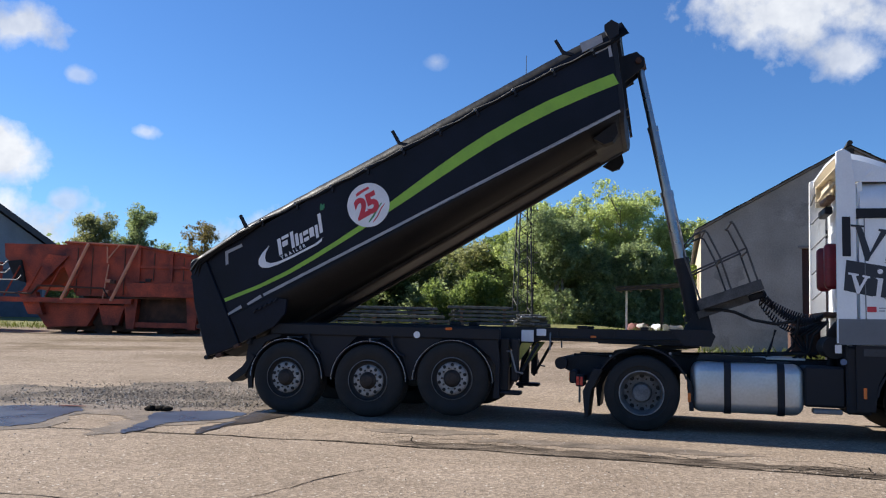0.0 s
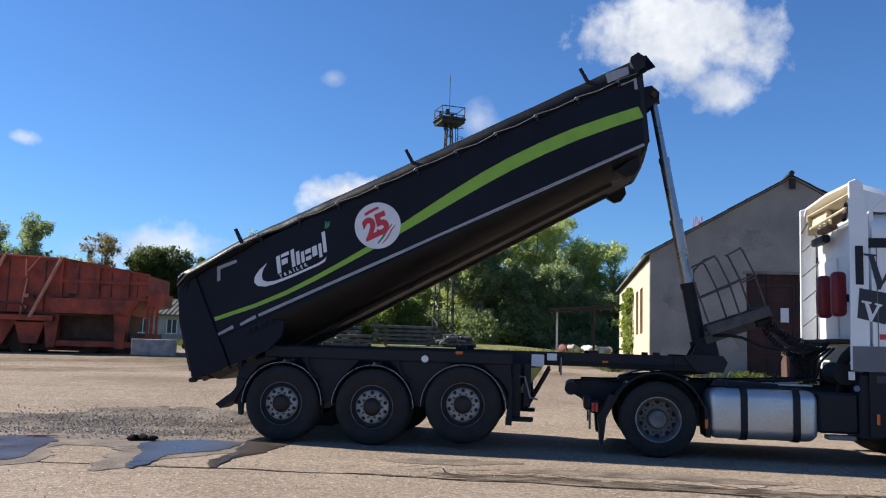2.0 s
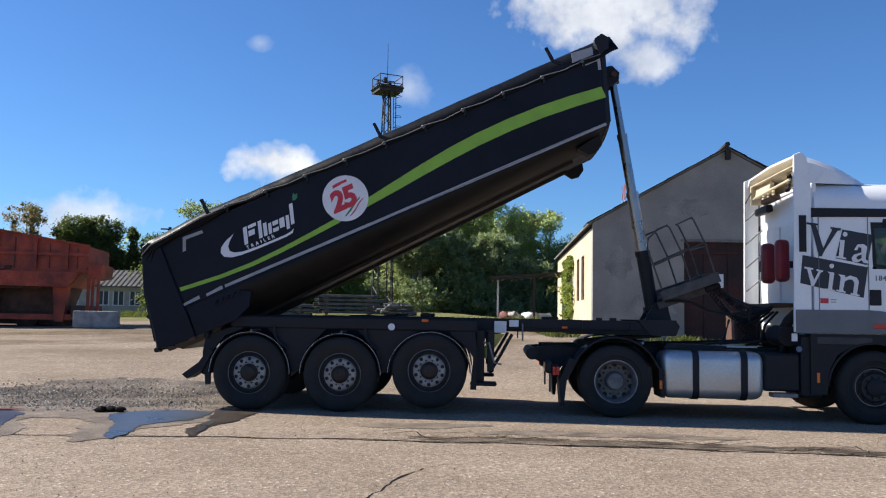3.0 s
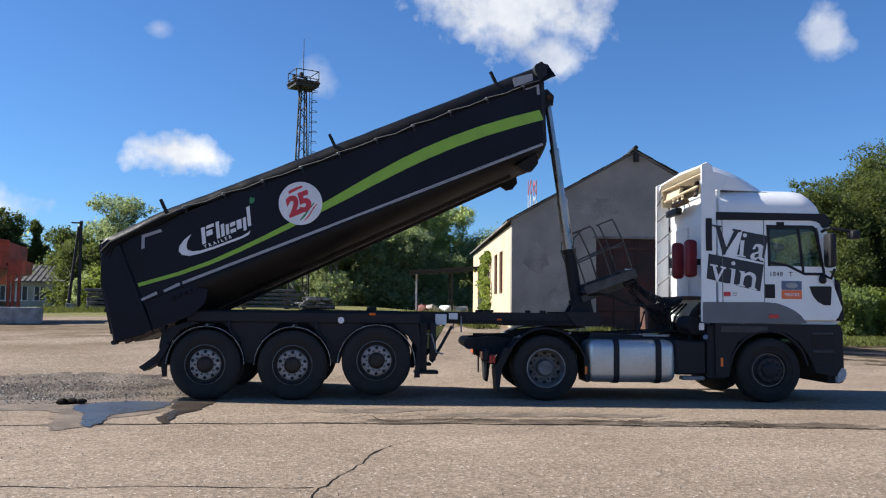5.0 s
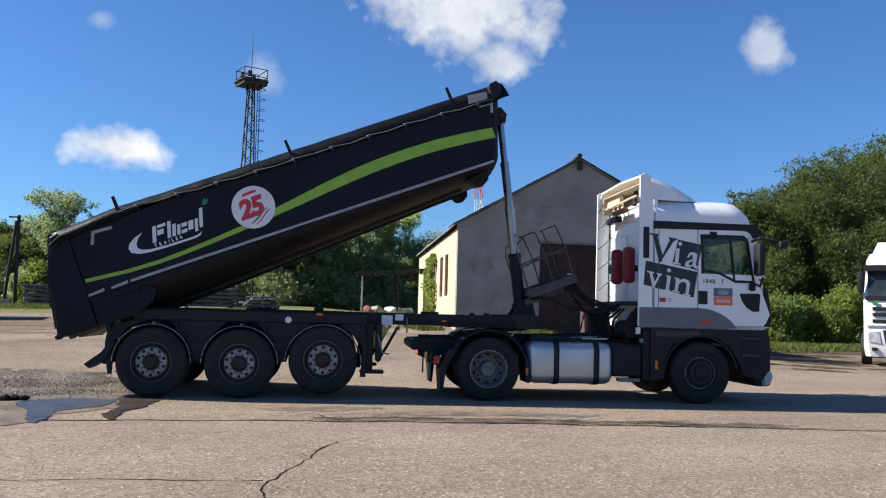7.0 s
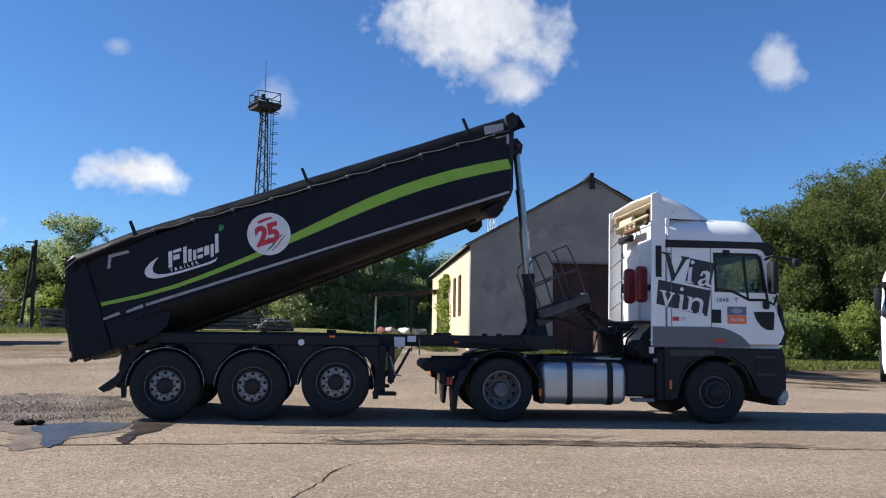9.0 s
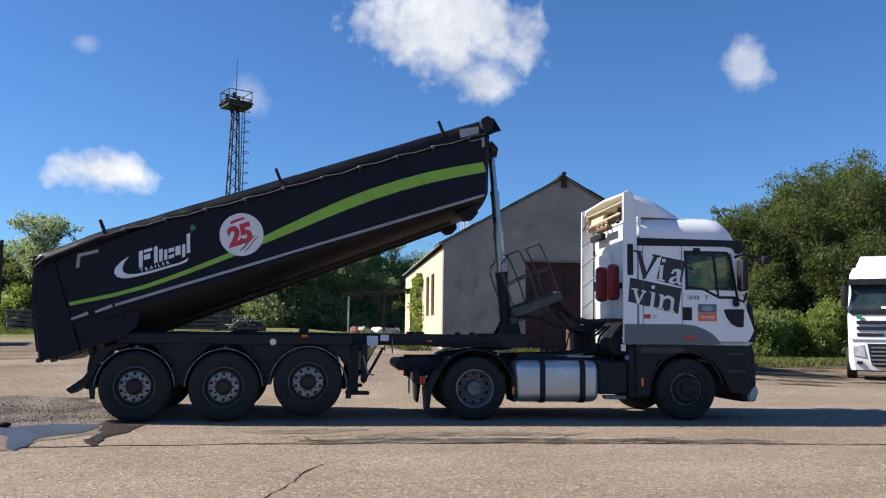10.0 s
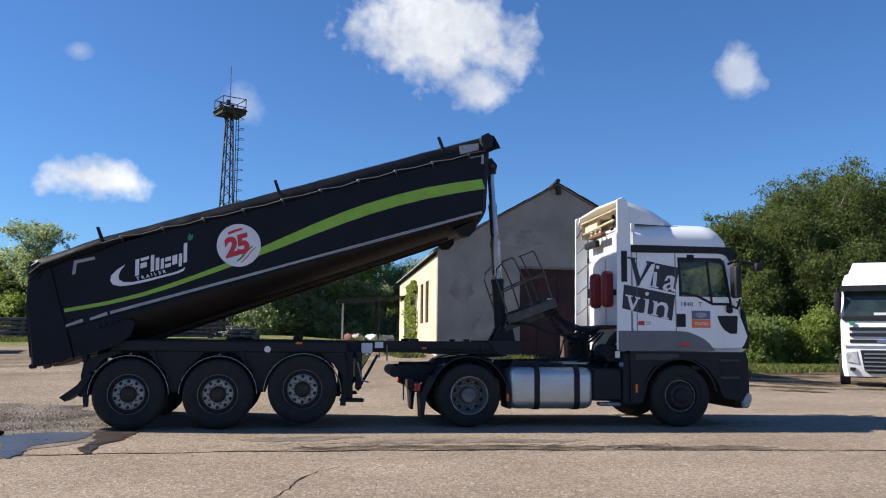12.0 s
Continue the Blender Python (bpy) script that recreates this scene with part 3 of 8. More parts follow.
            o = nut
        else:
            o = new("wheel_nut", nut.data)
            o.parent = ty
        o.matrix_basis = at
    return ty


def body_section(x, k=1.0):
    half = [(1.25, 1.5), (1.25, 0.47), (1.235, 0.36), (1.16, 0.25), (1.02, 0.15), (0.82, 0.06), (0.52, 0.0)]
    return [(y, z + max(0.0, 1 - z / 0.47) * 0.045 * x) for y, z in half]


def make_body(trailer):
    # side wall and half-pipe floor as one bent sheet with thickness
    half = body_section(0)
    ring = half + [(-y, z) for y, z in half[::-1]]
    inner = [(-1.19, 1.5), (-1.19, 0.48), (-1.0, 0.18), (-0.66, 0.05), (0.66, 0.05), (1.0, 0.18), (1.19, 0.48), (1.19, 1.5)]
    full = ring + inner
    rear = lambda z: -0.86 + 0.2 * z
    front = lambda z: 6.0 + 0.62 * z if z < 0.5 else 6.31 + 0.36 * (z - 0.5)
    bm = bmesh.new()
    secs = []
    up = lambda x, z: z + max(0.0, 1 - z / 0.47) * 0.045 * max(0.0, x)
    for f in [i / 12 for i in range(13)]:
        row = []
        for y, z in full:
            x = rear(z) * (1 - f) + front(up(6, z)) * f
            row.append(bm.verts.new((x, y, up(x, z))))
        secs.append(row)
    n = len(full)
    for a, b in zip(secs, secs[1:]):
        for i in range(n):
            bm.faces.new((a[i], a[(i + 1) % n], b[(i + 1) % n], b[i]))
    bm.faces.new(secs[0])
    bm.faces.new(secs[-1][::-1])
    body = part("tipper_body", bm, M_NAVY, trailer, "dark navy half-pipe tipper body, raised", False)
    # dusty lower shell over the pipe
    bm = bmesh.new()
    low = [(y, z - 0.0) for y, z in half if z < 0.48]
    for s in (-1, 1):
        secs = []
        for f in [i / 12 for i in range(13)]:
            row = []
            for y, z in low:
                x = (rear(z) + 0.5) * (1 - f) + (front(up(6, z)) - 0.012) * f
                row.append(bm.verts.new((x, s * (y + 0.005), up(x, z) - 0.005)))
            secs.append(row)
        for a, b in zip(secs, secs[1:]):
            for i in range(len(low) - 1):
                bm.faces.new((a[i], a[i + 1], b[i + 1], b[i]))
    sh = part("pipe_shell", bm, M_PIPE, body, "dusty curved underside", True)
    m = sh.modifiers.new("thick", "SOLIDIFY")
    m.thickness = 0.004
    # floor skids and cross pads under the pipe
    for s in (-1, 1):
        part("floor_rail", slab(bmesh.new(), [(-0.2, -0.05), (5.75, 0.21), (5.75, 0.26), (-0.2, 0.0)], s * 0.46 - 0.05, s * 0.46 + 0.05), M_RAILDUST, body, "long dusty rail under the floor")
    # front wall
    bm = bmesh.new()
    outl = [(y, up(6, z)) for y, z in ring]
    a = [bm.verts.new((front(z) + 0.004, y, z)) for y, z in outl]
    b = [bm.verts.new((front(z) + 0.07, y * 0.985, z)) for y, z in outl]
    n = len(outl)
    for i in range(n):
        bm.faces.new((a[i], a[(i + 1) % n], b[(i + 1) % n], b[i]))
    bm.faces.new(a)
    bm.faces.new(b[::-1])
    part("front_wall", bm, M_BLACK, body, "black sloping front wall")
    for y in (-0.9, -0.45, 0.45, 0.9):
        bm = slab(bmesh.new(), [(front(0.5) + 0.07, 0.5), (front(1.5) + 0.07, 1.5), (front(1.5) + 0.12, 1.5), (front(0.5) + 0.12, 0.5)], y - 0.05, y + 0.05)
        part("wall_stiffener", bm, M_BLACK, body)
    part("top_rail", slab(bmesh.new(), [(front(1.5) - 0.05, 1.42), (front(1.5) + 0.1, 1.44), (front(1.5) + 0.16, 1.58), (front(1.5) + 0.1, 1.68), (front(1.5) - 0.02, 1.66), (front(1.5) - 0.05, 1.6)], -1.27, 1.27), M_BLACK, body, "black front top beam")
    for s in (-1, 1):
        part("front_foot", slab(bmesh.new(), [(5.78, 0.3), (6.16, 0.36), (6.12, 0.2), (6.0, 0.13), (5.88, 0.15)], s * 1.06 - 0.07, s * 1.0 + 0.07), M_PIPE, body, "brown-black rest foot")
    # ram bracket
    for s in (-1, 1):
        bm = slab(bmesh.new(), [(6.5, 1.05), (6.58, 1.5), (7.0, 1.42), (7.06, 1.27), (7.0, 1.16)], s * 0.15 - 0.015, s * 0.15 + 0.015)
        part("ram_bracket", bm, M_BLACK, body)
    part("ram_pin", rod(bmesh.new(), (RAM_EYE.x, -0.22, RAM_EYE.z), (RAM_EYE.x, 0.22, RAM_EYE.z), 0.045, 14), M_RUST, body, "rusty pivot pin")
    # tailgate with deep side frames
    for s in (-1, 1):
        y0, y1 = (-1.29, -1.2) if s < 0 else (1.2, 1.29)
        bm = slab(bmesh.new(), [(-0.94, 0.06), (-0.52, 0.0), (-0.36, 0.02), (-0.34, 1.44), (-0.5, 1.55), (-0.6, 1.52), (-0.78, 0.95)], y0, y1)
        bmesh.ops.bevel(bm, geom=list(bm.edges), offset=0.012, segments=1, affect="EDGES")
        part("tailgate_frame", bm, M_NAVY, body, "dark side frame of the tailgate")
        part("tailgate_arm", slab(bmesh.new(), [(-0.98, 0.2), (-0.93, 0.18), (-0.56, 1.56), (-0.62, 1.6), (-0.86, 0.9)], s * 1.15 - 0.03, s * 1.15 + 0.03), M_BLACK, body)
        for zz, xx in ((0.06, -0.96), (0.55, -0.88), (1.3, -0.66)):
            part("tailgate_lock", rod(bmesh.new(), (xx, s * 1.1, zz), (xx, s * 1.28, zz), 0.035, 10), M_BLACK, body)
        for xx in (-0.75, -0.42):
            part("tailgate_pad", box(bmesh.new(), xx - 0.05, xx + 0.05, s * 1.24 - 0.05, s * 1.24 + 0.05, -0.03, 0.03, 0.012), M_RUST, body)
    bm = slab(bmesh.new(), [(-0.98, 0.06), (-0.9, 0.04), (-0.58, 1.5), (-0.66, 1.52)], -1.2, 1.2)
    part("tailgate", bm, M_NAVY, body, "dark hinged tailgate, shut")
    # hinge lugs
    for s in (-1, 1):
        part("hinge_lug", slab(bmesh.new(), [(-0.16, 0.12), (-0.12, -0.1), (0.12, -0.1), (0.4, 0.03)], s * 0.66 - 0.03, s * 0.66 + 0.03), M_BLACK, body)
    # lower rear side boxes with handles
    bm = slab(bmesh.new(), [(-0.35, 0.01), (0.25, 0.0), (0.5, 0.1), (0.62, 0.28), (0.4, 0.42), (0.0, 0.44), (-0.33, 0.44)], -1.258, -1.2)
    part("side_box", bm, M_NAVY, body, "dark panel with tie hooks")
    for i in range(5):
        x = 0.05 + 0.09 * i
        part("tie_hook", tube(bmesh.new(), [(x, -1.262, 0.34), (x + 0.01, -1.29, 0.33), (x + 0.06, -1.29, 0.35), (x + 0.07, -1.262, 0.37)], 0.012, 6), M_BLACK, body)
    # stripes, corner marks and signs on both sides
    for s in (-1, 1):
        y = -1.25 if s < 0 else 1.254
        bm = ribbon(bmesh.new(), [(-0.32, 0.73, 0.055), (0.3, 0.665, 0.055), (0.8, 0.645, 0.06), (1.24, 0.66, 0.065), (1.7, 0.69, 0.07), (2.13, 0.725, 0.08), (2.6, 0.785, 0.105), (3.05, 0.84, 0.135), (3.6, 0.91, 0.16), (4.1, 0.963, 0.175), (4.5, 0.99, 0.18), (5.0, 1.0, 0.18), (5.5, 0.985, 0.18), (6.0, 0.94, 0.175), (6.44, 0.885, 0.17)], y)
        part("green_stripe", bm, M_GREEN, body, "bright green sweeping stripe")
        bm = ribbon(bmesh.new(), [(0.3, 0.512, 0.042), (6.28, 0.445, 0.042)], y)
        part("grey_stripe", bm, M_SILVER, body, "thin grey reflective stripe")
        for x0, x1, z0, z1 in ((-0.36, -0.1, 0.5, 0.515), (0.0, 0.26, 0.5, 0.515)):
            part("short_stripe", ribbon(bmesh.new(), [(x0, z0, 0.035), (x1, z1, 0.05)], y - 0.012 if x0 < -0.3 else y), M_SILVER, body)
        part("corner_mark", slab(bmesh.new(), [(-0.08, 1.22), (0.0, 1.42), (0.3, 1.4), (0.3, 1.355), (0.03, 1.37), (-0.03, 1.22)], y - 0.005, y), M_SILVER, body)
        part("corner_mark", slab(bmesh.new(), [(6.32, 1.39), (6.6, 1.38), (6.545, 1.2), (6.5, 1.21), (6.545, 1.34), (6.32, 1.345)], y - 0.005, y), M_SILVER, body)
        # round anniversary sign
        part("round_sign", disc_film(bmesh.new(), 2.4, 0.98, 0.335, y - 0.001, 0.006), M_WHITEFILM, body, "round white anniversary sticker")
        tm = pose(2.17 if s < 0 else 2.63, y - 0.009 if s < 0 else y + 0.009, 0.85, 0, 0, 0 if s < 0 else 180)
        writing("sign_number", "25", 0.4, tm, M_REDFILM, body, 0.02, shear=0.15, spacing=0.9)
        if s < 0:
            part("sign_mark", ribbon(bmesh.new(), [(2.29, 1.2, 0.04), (2.36, 1.21, 0.045), (2.44, 1.215, 0.04), (2.52, 1.215, 0.035)], y - 0.007, 0.002), M_REDFILM, body)
            part("sign_swoosh", ribbon(bmesh.new(), [(2.3, 0.74, 0.02), (2.4, 0.79, 0.035), (2.5, 0.86, 0.03), (2.6, 0.91, 0.015)], y - 0.007, 0.002), M_LEAFFILM, body)
            part("sign_swoosh", ribbon(bmesh.new(), [(2.36, 0.71, 0.015), (2.46, 0.76, 0.02), (2.56, 0.84, 0.02), (2.64, 0.88, 0.01)], y - 0.007, 0.002), M_REDFILM, body)
    # maker's mark: swoosh, slanted bars and leaf
    y = -1.25
    sw = [(0.7, 1.16), (0.56, 1.115), (0.46, 1.05), (0.425, 0.98), (0.45, 0.91), (0.55, 0.855), (0.7, 0.832), (0.95, 0.818), (1.4, 0.812), (1.5, 0.828), (1.54, 0.88), (1.49, 0.858), (1.38, 0.844), (0.95, 0.852), (0.73, 0.87), (0.61, 0.905), (0.555, 0.955), (0.56, 1.02), (0.61, 1.09)]
    bm = bmesh.new()
    slab(bm, sw, y - 0.004, y)
    part("logo_swoosh", bm, M_WHITEFILM, body, "white swoosh of the maker's mark")
    def glyph(outlines, name="logo_bar"):
        bm = bmesh.new()
        for o in outlines:
            slab(bm, [(0.79 + 0.97 * (x - 0.84) + 0.22 * (z - 0.88), 0.945 + 0.76 * (z - 0.88)) for x, z in o], y - 0.004, y)
        part(name, bm, M_WHITEFILM, body, "white bar of the maker's mark")
    R = lambda x0, x1, z0, z1: [(x0, z0), (x1, z0), (x1, z1), (x0, z1)]
    glyph([R(0.84, 0.9, 0.88, 1.2), R(0.92, 1.05, 1.14, 1.2), R(0.92, 1.02, 1.0, 1.1)])
    glyph([R(1.08, 1.135, 0.88, 1.2)])
    glyph([R(1.16, 1.215, 0.88, 1.12)])
    glyph([R(1.24, 1.29, 0.88, 1.08), R(1.31, 1.4, 1.0, 1.08), R(1.31, 1.4, 0.88, 0.95)])
    glyph([R(1.42, 1.5, 0.9, 1.08), R(1.525, 1.575, 0.83, 1.08)])
    glyph([R(1.6, 1.655, 0.88, 1.26)])
    part("logo_leaf", slab(bmesh.new(), [(1.68, 1.265), (1.72, 1.255), (1.76, 1.275), (1.785, 1.335), (1.745, 1.325), (1.735, 1.365), (1.7, 1.32)], y - 0.004, y), M_LEAFFILM, body, "small green leaf mark")
    writing("logo_word", "TRAILER", 0.07, pose(0.8, y - 0.003, 0.876, 0, 0.5, 0), M_WHITEFILM, body, 0.002, spacing=1.85)
    make_tarp(body, front)
    return body


def rope_z(x):
    """Height of the lashing rope along the body's side."""
    return float(np.interp(x, (-0.6, 0.1, 0.46, 1.2, 2.35, 5.1, 6.7), (1.46, 1.56, 1.585, 1.55, 1.495, 1.455, 1.4)))


def make_tarp(body, front):
    """The cover sheet over the top, slack between its bows, with rope, hooks and bow posts."""
    rnd = random.Random(5)
    nx, cols = 76, 14
    xs = [-0.62 + (6.9 + 0.62) * i / nx for i in range(nx + 1)]
    bm = bmesh.new()
    rows = []
    for x in xs:
        k = 0.5 + 0.5 * math.cos(2 * math.pi * (x - 0.43) / 1.375)
        crown = 1.712 + 0.004 * k + 0.004 * noise.noise((x * 2.2, 0, 3))
        if x < 0.5:
            crown -= 0.06 * (0.5 - x)
        row = []
        for j in range(cols + 1):
            f = j / cols * 2 - 1
            y = 1.275 * f
            z = rope_z(x) + (crown - rope_z(x)) * (1 - abs(f) ** 9)
            if abs(f) > 0.98:
                z = rope_z(x) - 0.03 + 0.025 * noise.noise((x * 3, f, 1)) - (0.0 if x > 0.2 else 0.08 * (0.2 - x))
            row.append(bm.verts.new((x + 0.015 * noise.noise((x, y, 9)), y + 0.012 * noise.noise((x * 5, y, 2)), z + 0.005 * noise.noise((x * 4, y * 3, 7)))))
        rows.append(row)
    for a, b in zip(rows, rows[1:]):
        for j in range(cols):
            bm.faces.new((a[j], a[j + 1], b[j + 1], b[j]))
    t = part("tarpaulin", bm, M_TARP, body, "slack black cover sheet", True)
    t.modifiers.new("thick", "SOLIDIFY").thickness = 0.012
    for s in (-1, 1):
        hooks = [0.75 + 0.62 * i for i in range(10)]
        pts = [(-0.5, s * 1.3, 1.44), (-0.3, s * 1.3, 1.5), (0.1, s * 1.3, 1.54)]
        for i, hx in enumerate(hooks):
            z = rope_z(hx)
            pts += [(hx - 0.3, s * 1.3, z - 0.02 + 0.02 * rnd.random()), (hx - 0.04, s * 1.3, z), (hx, s * 1.31, z + 0.015)]
        pts.append((6.62, s * 1.3, 1.4))
        part("rope", tube(bmesh.new(), pts, 0.0075, 6), M_ROPE, body, "grey lashing rope with slack")
        for hx in hooks:
            bm = turned(bmesh.new(), [(0.02, -0.008), (0.026, 0.0), (0.02, 0.008), (0.012, 0.008), (0.01, 0), (0.012, -0.008)], 10, (hx, s * 1.305, rope_z(hx)))
            part("eyelet", bm, M_GALV, body)
            part("hook", slab(bmesh.new(), [(hx - 0.015, rope_z(hx) - 0.09), (hx + 0.015, rope_z(hx) - 0.09), (hx + 0.03, rope_z(hx) - 0.03), (hx, rope_z(hx) - 0.01)], s * 1.27 - 0.02, s * 1.27 + 0.02), M_BLACK, body)
        for x in (0.43, 3.19, 5.93):
            bm = slab(bmesh.new(), [(x, 1.83), (x + 0.045, 1.83), (x + 0.06, 1.62), (x + 0.17, 1.52), (x + 0.13, 1.5), (x + 0.01, 1.6)], s * 1.22 - 0.02, s * 1.22 + 0.02)
            part("bow_post", bm, M_BLACK, body, "short upright post of the cover bows")
        # folds of cloth gathered at the rear
        for k in range(3):
            zz = 1.5 - 0.035 * k
            part("cloth_fold", tube(bmesh.new(), [(-0.64 + 0.03 * k, s * 1.27, 1.4 - 0.08 * k), (-0.45, s * 1.3, zz - 0.02), (-0.1, s * 1.305, zz + 0.02 * k), (0.35, s * 1.29, zz + 0.05), (0.75, s * 1.28, 1.53)], 0.03 - 0.006 * k, 8), M_TARP, body, "gathered fold of black cloth", True)
    part("cover_window", slab(bmesh.new(), [(6.2, 1.45), (6.52, 1.44), (6.55, 1.55), (6.23, 1.59)], -1.294, -1.283), M_SILVER, body, "pale clear patch in the cover")


def make_trailer():
    tr = thing("tipper_trailer", TRAILER, "dark navy three-axle tipping trailer with raised body, on asphalt", "trailer")
    # frame
    for s in (-1, 1):
        y = s * 0.66
        pts = [(-1.9, 1.36), (-1.9, 1.12), (-1.5, 1.0), (1.9, 1.0), (2.35, 1.18), (4.85, 1.18), (4.85, 1.37), (2.2, 1.37)]
        bm = slab(bmesh.new(), pts, y - 0.06, y + 0.06)
        part("frame_rail", bm, M_BLACK, tr, "black long frame rail")
        # panels and guards over the wheels
        for i, (x, zc) in enumerate(((-1.31, 0.53), (0.0, 0.53), (1.275, 0.61))):
            bm = arc_band(bmesh.new(), (x, zc - 0.045 * (i == 2)), 0.58 + 0.012 * (i == 2), 0.015, 2, 178, s * 1.02 - 0.22, s * 1.02 + 0.22, 26)
            g = part("mudguard", bm, M_PLASTIC, tr, "black curved mudguard with a white edge")
            bm = arc_band(bmesh.new(), (x, zc - 0.045 * (i == 2)), 0.583 + 0.012 * (i == 2), 0.003, 0, 180, s * 1.243 - 0.004, s * 1.243 + 0.004, 30)
            part("edge_strip", bm, M_WHITEFILM, g, "thin white edge")
            wheel(tr, x, zc, s, 0.535, 0.38, 1.235, "trailer")
        for x in (-0.655, 0.655):
            pts = [(x - 0.05, 0.56), (x + 0.05, 0.56), (x + 0.16, 0.9), (x + 0.42, 1.16), (x + 0.42, 1.2), (x - 0.42, 1.2), (x - 0.42, 1.16), (x - 0.16, 0.9)]
            part("guard_panel", slab(bmesh.new(), pts, s * 1.13 - 0.02, s * 1.13 + 0.02), M_PLASTIC, tr, "black panel between the wheels")
        pts = [(1.86, 0.35), (1.95, 0.35), (1.95, 0.9), (1.9, 1.3), (1.45, 1.3), (1.6, 1.1), (1.8, 0.95), (1.9, 0.8)]
        part("guard_panel", slab(bmesh.new(), pts, s * 1.13 - 0.03, s * 1.13 + 0.03), M_PLASTIC, tr)
        pts = [(-1.96, 0.34), (-1.9, 0.34), (-1.9, 0.8), (-1.7, 1.05), (-1.45, 1.15), (-1.45, 1.22), (-1.98, 1.05), (-2.02, 0.8)]
        part("guard_panel", slab(bmesh.new(), pts, s * 1.13 - 0.03, s * 1.13 + 0.03), M_PLASTIC, tr)
        # side sill with lamps
        part("side_sill", box(bmesh.new(), -1.62, 1.95, s * 1.13 - 0.05, s * 1.13 + 0.05, 1.17, 1.345, 0.02), M_PLASTIC, tr, "black side sill")
        for x in (-1.8, 1.2):
            part("side_lamp", box(bmesh.new(), x - 0.05, x + 0.05, s * 1.19 - 0.02, s * 1.19 + 0.02, 1.24 if x < 0 else 1.3, 1.31 if x < 0 else 1.34, 0.01), M_ORANGELAMP, tr, "small orange marker lamp")
        part("white_plate", disc_film(bmesh.new(), 0.72, 1.22, 0.05, s * 1.19, 0.006, 14), M_WHITEFILM, tr)
        # landing leg with crank
        for k, (x0, x1) in enumerate(((1.93, 2.06), (2.1, 2.2))):
            part("landing_leg", box(bmesh.new(), x0, x1, s * 0.98 - 0.06, s * 0.98 + 0.06, 0.45 if k == 0 else 0.6, 1.2, 0.012), M_BLACK, tr, "black landing leg")
        part("leg_foot", box(bmesh.new(), 1.86, 2.24, s * 0.98 - 0.12, s * 0.98 + 0.12, 0.4, 0.455, 0.015), M_BLACK, tr)
        part("leg_brace", tube(bmesh.new(), [(2.14, s * 0.95, 0.58), (2.3, s * 0.9, 0.85), (2.46, s * 0.85, 1.14)], 0.025, 8), M_BLACK, tr)
        part("crank_handle", tube(bmesh.new(), [(2.05, s * 1.08, 1.02), (2.12, s * 1.2, 1.02), (2.2, s * 1.21, 0.74), (2.3, s * 1.21, 0.72)], 0.014, 8), M_GALV, tr)
        part("white_marker", box(bmesh.new(), 2.2, 2.38, s * 0.78 - 0.008, s * 0.78 + 0.008, 1.16, 1.33, 0.004), M_WHITEFILM, tr, "white reflector plate")
        part("white_marker", box(bmesh.new(), 2.42, 2.56, s * 0.755 - 0.008, s * 0.755 + 0.008, 1.25, 1.35, 0.004), M_WHITEFILM, tr)
        part("yellow_panel", slab(bmesh.new(), [(2.02, 0.78), (2.1, 0.78), (2.36, 1.14), (2.2, 1.14)], s * 0.72 - 0.01, s * 0.72 + 0.01), surface("yellow_plate", (0.6, 0.5, 0.12), 0.6), tr)
        part("neck_lamp", box(bmesh.new(), 3.2, 3.28, s * 0.735 - 0.012, s * 0.735 + 0.012, 1.24, 1.27, 0.004), M_ORANGELAMP, tr)
        for x in (-1.31, 0.0, 1.31):
            part("spring_bracket", slab(bmesh.new(), [(x - 0.5, 1.02), (x - 0.3, 1.02), (x - 0.34, 0.6), (x - 0.46, 0.6)], s * 0.62 - 0.06, s * 0.62 + 0.06), M_BLACK, tr)
            part("air_bag", turned_z(x + 0.32, s * 0.6, 0.62, 1.0, 0.14), M_RUBBER, tr, "", True)
        part("rear_flap", slab(bmesh.new(), [(-1.92, 0.86), (-1.86, 0.82), (-2.0, 0.56), (-2.22, 0.42), (-2.3, 0.48), (-2.06, 0.66)], s * 1.0 - 0.2, s * 1.0 + 0.2), M_PLASTIC, tr, "bent black rear flap")
        part("rear_lamp", box(bmesh.new(), -2.0, -1.93, s * 1.12 - 0.1, s * 1.12 + 0.1, 1.0, 1.17, 0.015), M_BLACK, tr)
    for x in (-1.85, -0.65, 0.65, 1.9, 3.0, 4.0, 4.75):
        part("cross_member", box(bmesh.new(), x - 0.06, x + 0.06, -0.62, 0.62, 1.1 if x < 2 else 1.2, 1.3, 0.01), M_BLACK, tr)
    part("hinge_beam", rod(bmesh.new(), (-1.76, -0.8, 1.17), (-1.76, 0.8, 1.17), 0.06, 16), M_BLACK, tr)
    for x, z in ((-1.31, 0.53), (0, 0.53), (1.275, 0.61)):
        part("axle", rod(bmesh.new(), (x, -0.95, z), (x, 0.95, z), 0.075, 14), M_BLACK, tr)
    part("neck_plate", box(bmesh.new(), 3.3, 4.85, -0.72, 0.72, 1.16, 1.2, 0.008), M_BLACK, tr)
    part("neck_end", slab(bmesh.new(), [(4.3, 1.39), (4.86, 1.39), (4.92, 1.3), (4.86, 1.16), (4.5, 1.16)], -0.76, 0.76), M_BLACK, tr)
    part("king_pin", rod(bmesh.new(), (4.32, 0, 1.16), (4.32, 0, 1.06), 0.045, 12), M_BLACK, tr)
    part("tool_roll", rod(bmesh.new(), (0.0, -0.4, 1.28), (1.6, -0.4, 1.28), 0.1, 14), M_BLACK, tr)
